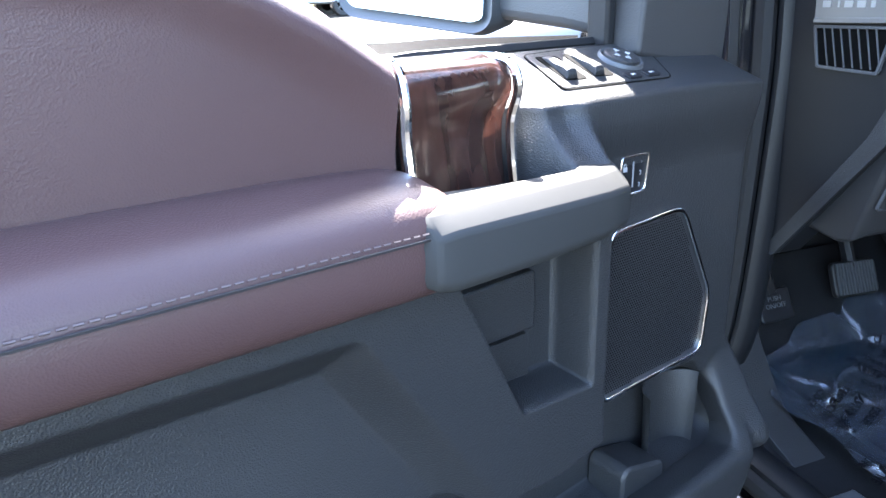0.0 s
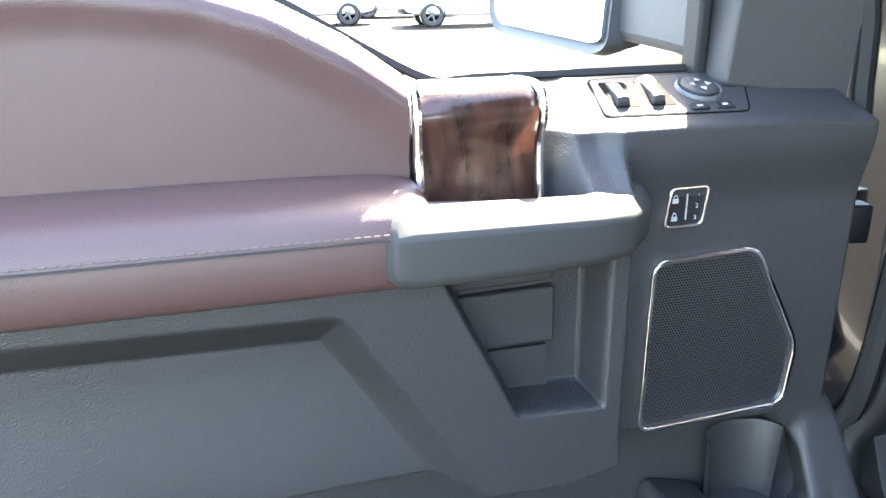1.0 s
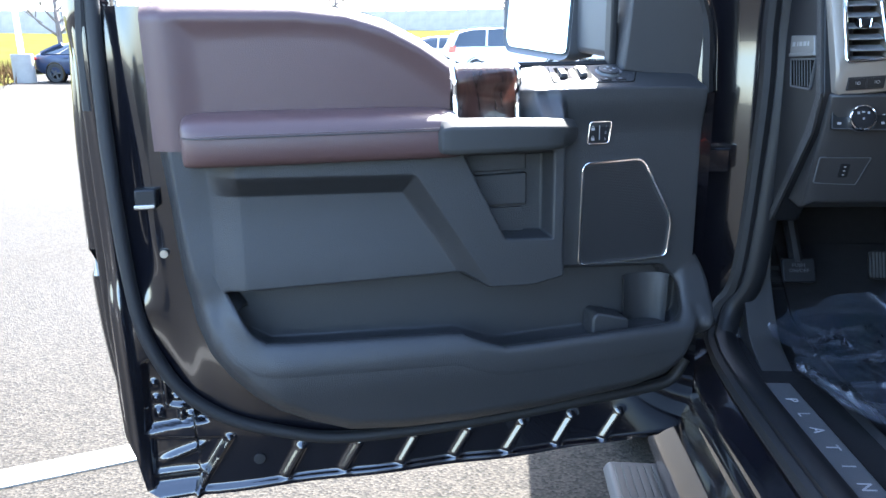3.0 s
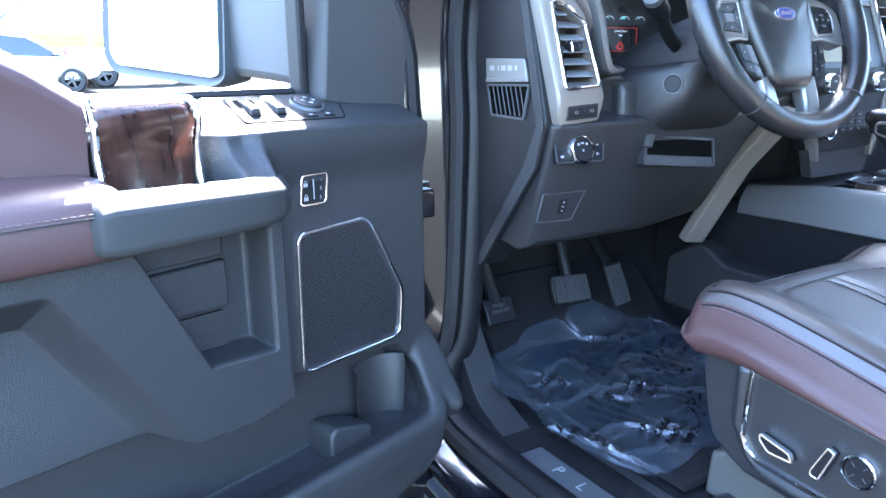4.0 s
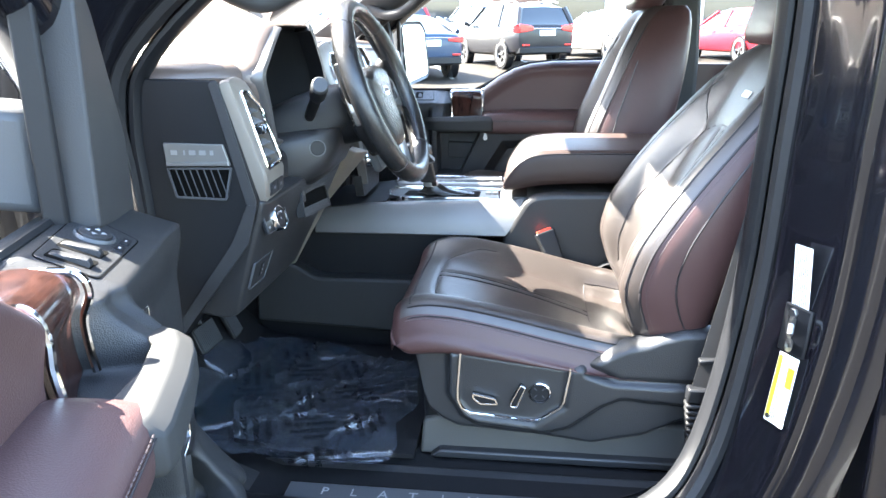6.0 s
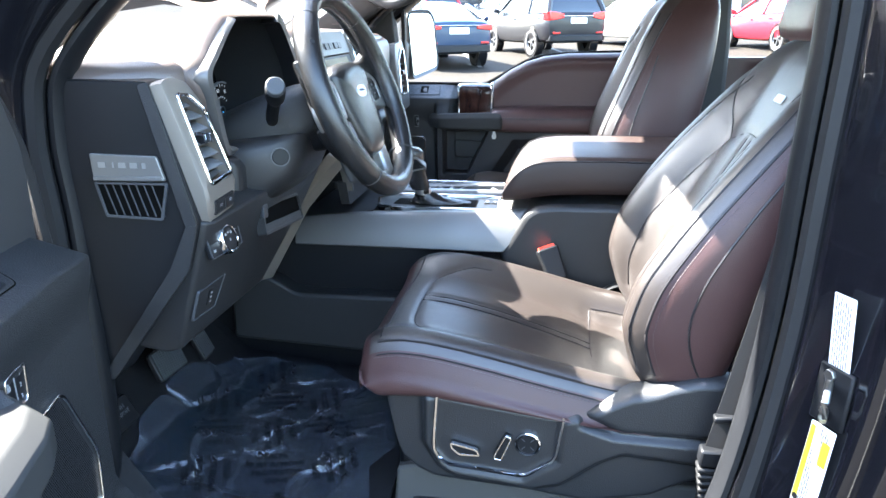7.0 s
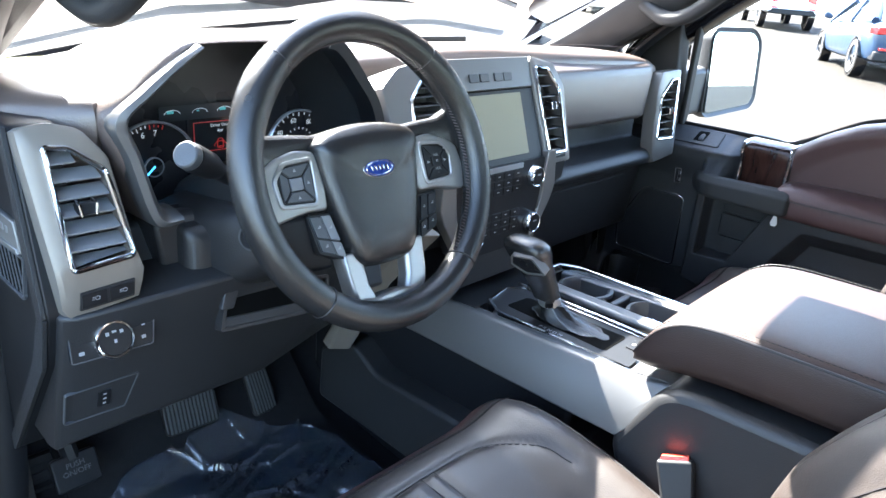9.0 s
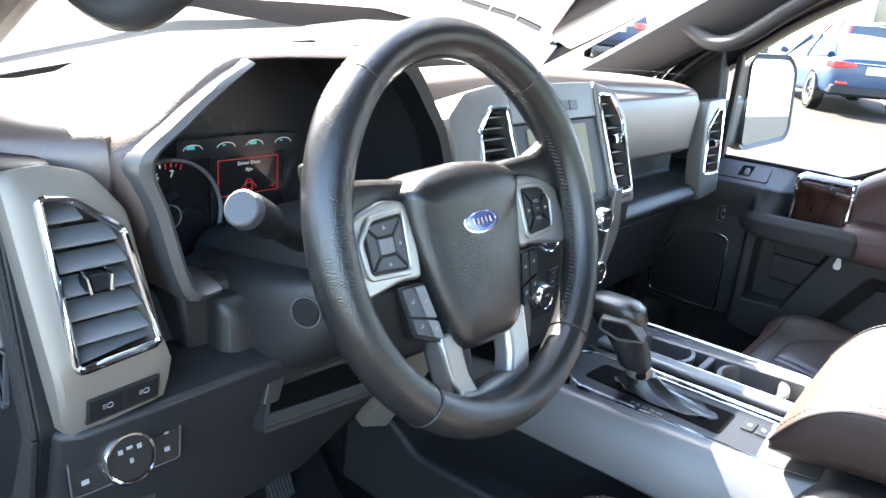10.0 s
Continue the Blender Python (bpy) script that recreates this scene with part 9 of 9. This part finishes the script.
def pedals():
    p = thing("brake_pedal", "black ribbed brake pedal", "pedal", group="pedals")
    m = frame_at((1.098, 0.872, 1.112), (1, 0.0, -0.06), (0, 0.45, 1))
    bm = B()
    prism(bm, rect(0.105, 0.064, 0.012), m, -0.012, 0.0)
    part("pad", bm, RUBBER, p, bevel=0.003)
    for i in range(13):
        bm = B()
        box(bm, (-0.044 + 0.0073 * i, 0, 0.001), (0.0034, 0.056, 0.003), m)
        part("rib", bm, PLASTIC_GREY, p)
    bm = B()
    tube(bm, [m @ Vector((0.0, 0.02, -0.01)), (1.11, 0.95, 1.25), (1.12, 0.93, 1.4)], 0.012, 8)
    part("arm", bm, PLASTIC_SMOOTH, p)
    a = thing("accelerator_pedal", "black ribbed accelerator pedal", "pedal", group="pedals")
    m = frame_at((1.25, 0.885, 1.092), (1, 0.05, 0.06), (-0.12, 0.42, 1))
    bm = B()
    prism(bm, rounded([(-0.026, -0.05), (0.018, -0.052), (0.03, -0.02), (0.026, 0.055), (-0.022, 0.055)], 0.01), m, -0.012, 0.0)
    part("pad", bm, RUBBER, a, bevel=0.003)
    for i in range(7):
        bm = B()
        box(bm, (-0.019 + 0.0068 * i, 0, 0.001), (0.0032, 0.092, 0.003), m)
        part("rib", bm, PLASTIC_GREY, a)
    bm = B()
    tube(bm, [m @ Vector((0.0, 0.05, -0.01)), (1.25, 0.99, 1.2), (1.25, 0.97, 1.34)], 0.012, 8)
    part("arm", bm, PLASTIC_SMOOTH, a)
    k = thing("parking_brake_pedal", "black parking brake pedal with push on and off lettering", "pedal", group="pedals")
    m = frame_at((0.885, 0.845, 1.11), (1, 0, 0), (0, 0.55, 1))
    bm = B()
    prism(bm, rect(0.07, 0.055, 0.008), m, -0.012, 0.0)
    part("pad", bm, PLASTIC_SMOOTH, k, bevel=0.003)
    words("pedal_word", "PUSH\nON/OFF", 0.012, m @ Matrix.Translation((0, 0.004, 0.0004)), PLASTIC_GREY, k, 0.0004)
    bm = B()
    tube(bm, [m @ Vector((0, 0.02, -0.01)), (0.87, 0.92, 1.25), (0.86, 0.95, 1.36)], 0.014, 8)
    part("arm", bm, PLASTIC_SMOOTH, k)
    d = thing("foot_rest", "black ribbed foot rest beside the kick panel", "foot rest")
    m = frame_at((0.88, 0.92, 1.03), (1, 0, 0), (0, 0.5, 1))
    bm = B()
    prism(bm, rounded([(-0.05, -0.09), (0.06, -0.09), (0.05, 0.07), (-0.05, 0.07)], 0.012), m, -0.05, 0.0)
    part("rest_plate", bm, PLASTIC_SMOOTH, d, bevel=0.005)
    for i in range(6):
        bm = B()
        box(bm, (0.0, -0.07 + 0.026 * i, 0.002), (0.085, 0.012, 0.005), m)
        part("rib", bm, RUBBER, d, bevel=0.001)


pedals()


def sill_plate():
    s = thing("sill_plate", "dark satin sill plate with spaced silver lettering", "sill plate")
    bm = B()
    box(bm, (0.757, 0.27, 0.960), (0.048, 0.62, 0.006))
    part("plate", bm, PLASTIC_GREY, s, bevel=0.002)
    for i, ch in enumerate("PLATINUM"):
        m = Matrix.Translation((0.757, 0.507 - 0.055 * i, 0.9635)) @ Matrix.Rotation(radians(-90), 4, "Z")
        words("plate_letter", ch, 0.03, m, WHITE_PRINT, s, 0.0003)


sill_plate()


def ribbon(bm, path, width, side, thick=0.0018):
    rows = []
    for p, s in zip(path, side):
        p, s = Vector(p), Vector(s).normalized()
        n = s.cross((Vector(path[-1]) - Vector(path[0])).normalized()).normalized()
        rows.append([p - s * width / 2 - n * thick, p + s * width / 2 - n * thick, p + s * width / 2 + n * thick, p - s * width / 2 + n * thick])
    loft(bm, rows)


def belts():
    b = thing("seat_belt", "black seat belt with latch stop and ribbed lower sleeve", "seat belt")
    bm = B()
    ribbon(bm, [(0.838, -0.278, 1.95), (0.835, -0.252, 1.62), (0.832, -0.214, 1.40), (0.83, -0.184, 1.24), (0.83, -0.171, 1.17)], 0.047, [(0.25, 1, 0)] * 5)
    part("webbing", bm, BELT, b)
    bm = B()
    box(bm, (0, 0, 0), (0.016, 0.054, 0.010), Matrix.Translation((0.829, -0.181, 1.228)) @ Matrix.Rotation(-0.12, 4, "X"))
    part("stop_button", bm, PLASTIC_SMOOTH, b, bevel=0.003)
    bm = B()
    loft(bm, [[(0.83 - d, -0.168 - w, z), (0.83 + d, -0.168 - w, z), (0.83 + d, -0.168 + w, z), (0.83 - d, -0.168 + w, z)] for z, w, d in ((1.147, 0.029, 0.012), (1.175, 0.028, 0.012))])
    part("sleeve_cap", bm, PLASTIC_SMOOTH, b, bevel=0.004)
    for i in range(13):
        bm = B()
        box(bm, (0.83, -0.169 - 0.0006 * i, 1.141 - 0.0115 * i), (0.026, 0.062 - 0.001 * i, 0.0085))
        part("sleeve_fold", bm, RUBBER, b, bevel=0.003)
    bm = B()
    box(bm, (0.83, -0.172, 1.07), (0.018, 0.046, 0.15))
    part("sleeve_core", bm, PRINT_DARK, b)
    bm = B()
    box(bm, (0.835, -0.243, 1.60), (0.03, 0.02, 0.03))
    part("belt_guide", bm, PLASTIC_SMOOTH, b, bevel=0.005)
    k = thing("belt_buckle", "black seat belt buckle with red release button", "buckle")
    m = frame_at((1.387, 0.103, 1.286), (0.4, -1, 0.3), (0.28, 0.6, 1))
    bm = B()
    prism(bm, rounded([(-0.02, -0.065), (0.02, -0.065), (0.025, 0.012), (-0.025, 0.012)], 0.006), m, -0.012, 0.012)
    part("buckle_body", bm, PLASTIC_SMOOTH, k, bevel=0.004)
    bm = B()
    prism(bm, rect(0.036, 0.010, 0.002, 3, 0.0, 0.0125), m, -0.009, 0.009)
    part("release_button", bm, RED_PLASTIC, k, "red release button", bevel=0.002)
    bm = B()
    tube(bm, [m @ Vector((0, -0.05, 0)), m @ Vector((0.0, -0.13, -0.005)), (1.40, 0.0, 1.12)], 0.013, 8, flat=0.5)
    part("buckle_strap", bm, BELT, k)


belts()


def stickers():
    slope = Vector((-0.889, -0.457, 0))
    for name, label, c, lean, w, h, yellow in (("pillar_label", "white data label on the door pillar", (0.689, -0.2545, 1.423), 0.10, 0.031, 0.112, False), ("tyre_label", "yellow and white tyre label on the door pillar", (0.676, -0.2415, 1.256), -0.16, 0.037, 0.112, True)):
        s = thing(name, label, "label")
        m = frame_at(c, slope, (0.0, lean, 1)) @ Matrix.Translation((0, 0, 0.0022))
        bm = B()
        prism(bm, rect(w, h, 0.002), m, 0.0, 0.0008)
        part("paper", bm, PAPER, s)
        if yellow:
            bm = B()
            prism(bm, rect(0.0075, h * 0.92, 0, 3, -w / 2 + 0.0048, 0), m, 0.0008, 0.0012)
            prism(bm, rect(0.012, h * 0.28, 0, 3, w / 2 - 0.0085, h * 0.2), m, 0.0008, 0.0012)
            part("yellow_band", bm, YELLOW, s)
            bm = B()
            cyl(bm, m @ Matrix.Translation((-w / 2 + 0.006, -h * 0.43, 0.001)), 0.0042, 0.0004, 16)
            part("round_mark", bm, PRINT_DARK, s)
        rng = random.Random(3)
        for i in range(7):
            bm = B()
            at = -h * 0.45
            while at < h * 0.4:
                run = rng.uniform(0.004, 0.012)
                box(bm, (-w / 2 + (0.011 if yellow else 0.004) + 0.0034 * i, at + run / 2, 0.001), (0.0012, run, 0.0003), m)
                at += run + 0.0022
            part("print_bar", bm, PLASTIC_GREY, s)
            if yellow and i == 5:
                break


stickers()
bm = B()
st = thing("door_striker", "bare steel door striker on the pillar", "striker")
tube(bm, [(0.70, -0.252, 1.365), (0.662, -0.236, 1.365), (0.655, -0.233, 1.357), (0.655, -0.233, 1.338), (0.662, -0.236, 1.33), (0.70, -0.252, 1.33)], 0.005, 8)
part("striker_loop", bm, STEEL, st)
bm = B()
box(bm, (0, 0, 0), (0.05, 0.075, 0.006), frame_at((0.688, -0.2525, 1.348), (-0.889, -0.457, 0), (0, -0.1, 1)))
part("striker_plate", bm, PLASTIC_SMOOTH, st, bevel=0.003)
for dz in (-0.026, 0.026):
    bm = B()
    cyl(bm, frame_at((0.694, -0.2515, 1.348 + dz), (-0.889, -0.457, 0), (0, 0, 1)), 0.008, 0.007, 6)
    part("striker_bolt", bm, STEEL, st, bevel=0.001)
for z in (1.34, 0.97):
    bm = B()
    box(bm, (0.655, 0.80, z + 0.02), (0.09, 0.03, 0.05))
    cyl(bm, Matrix.Translation((0.615, 0.79, z - 0.015)), 0.012, 0.07, 12)
    part("door_hinge", bm, PAINT, truck, "black painted door hinge", bevel=0.004)
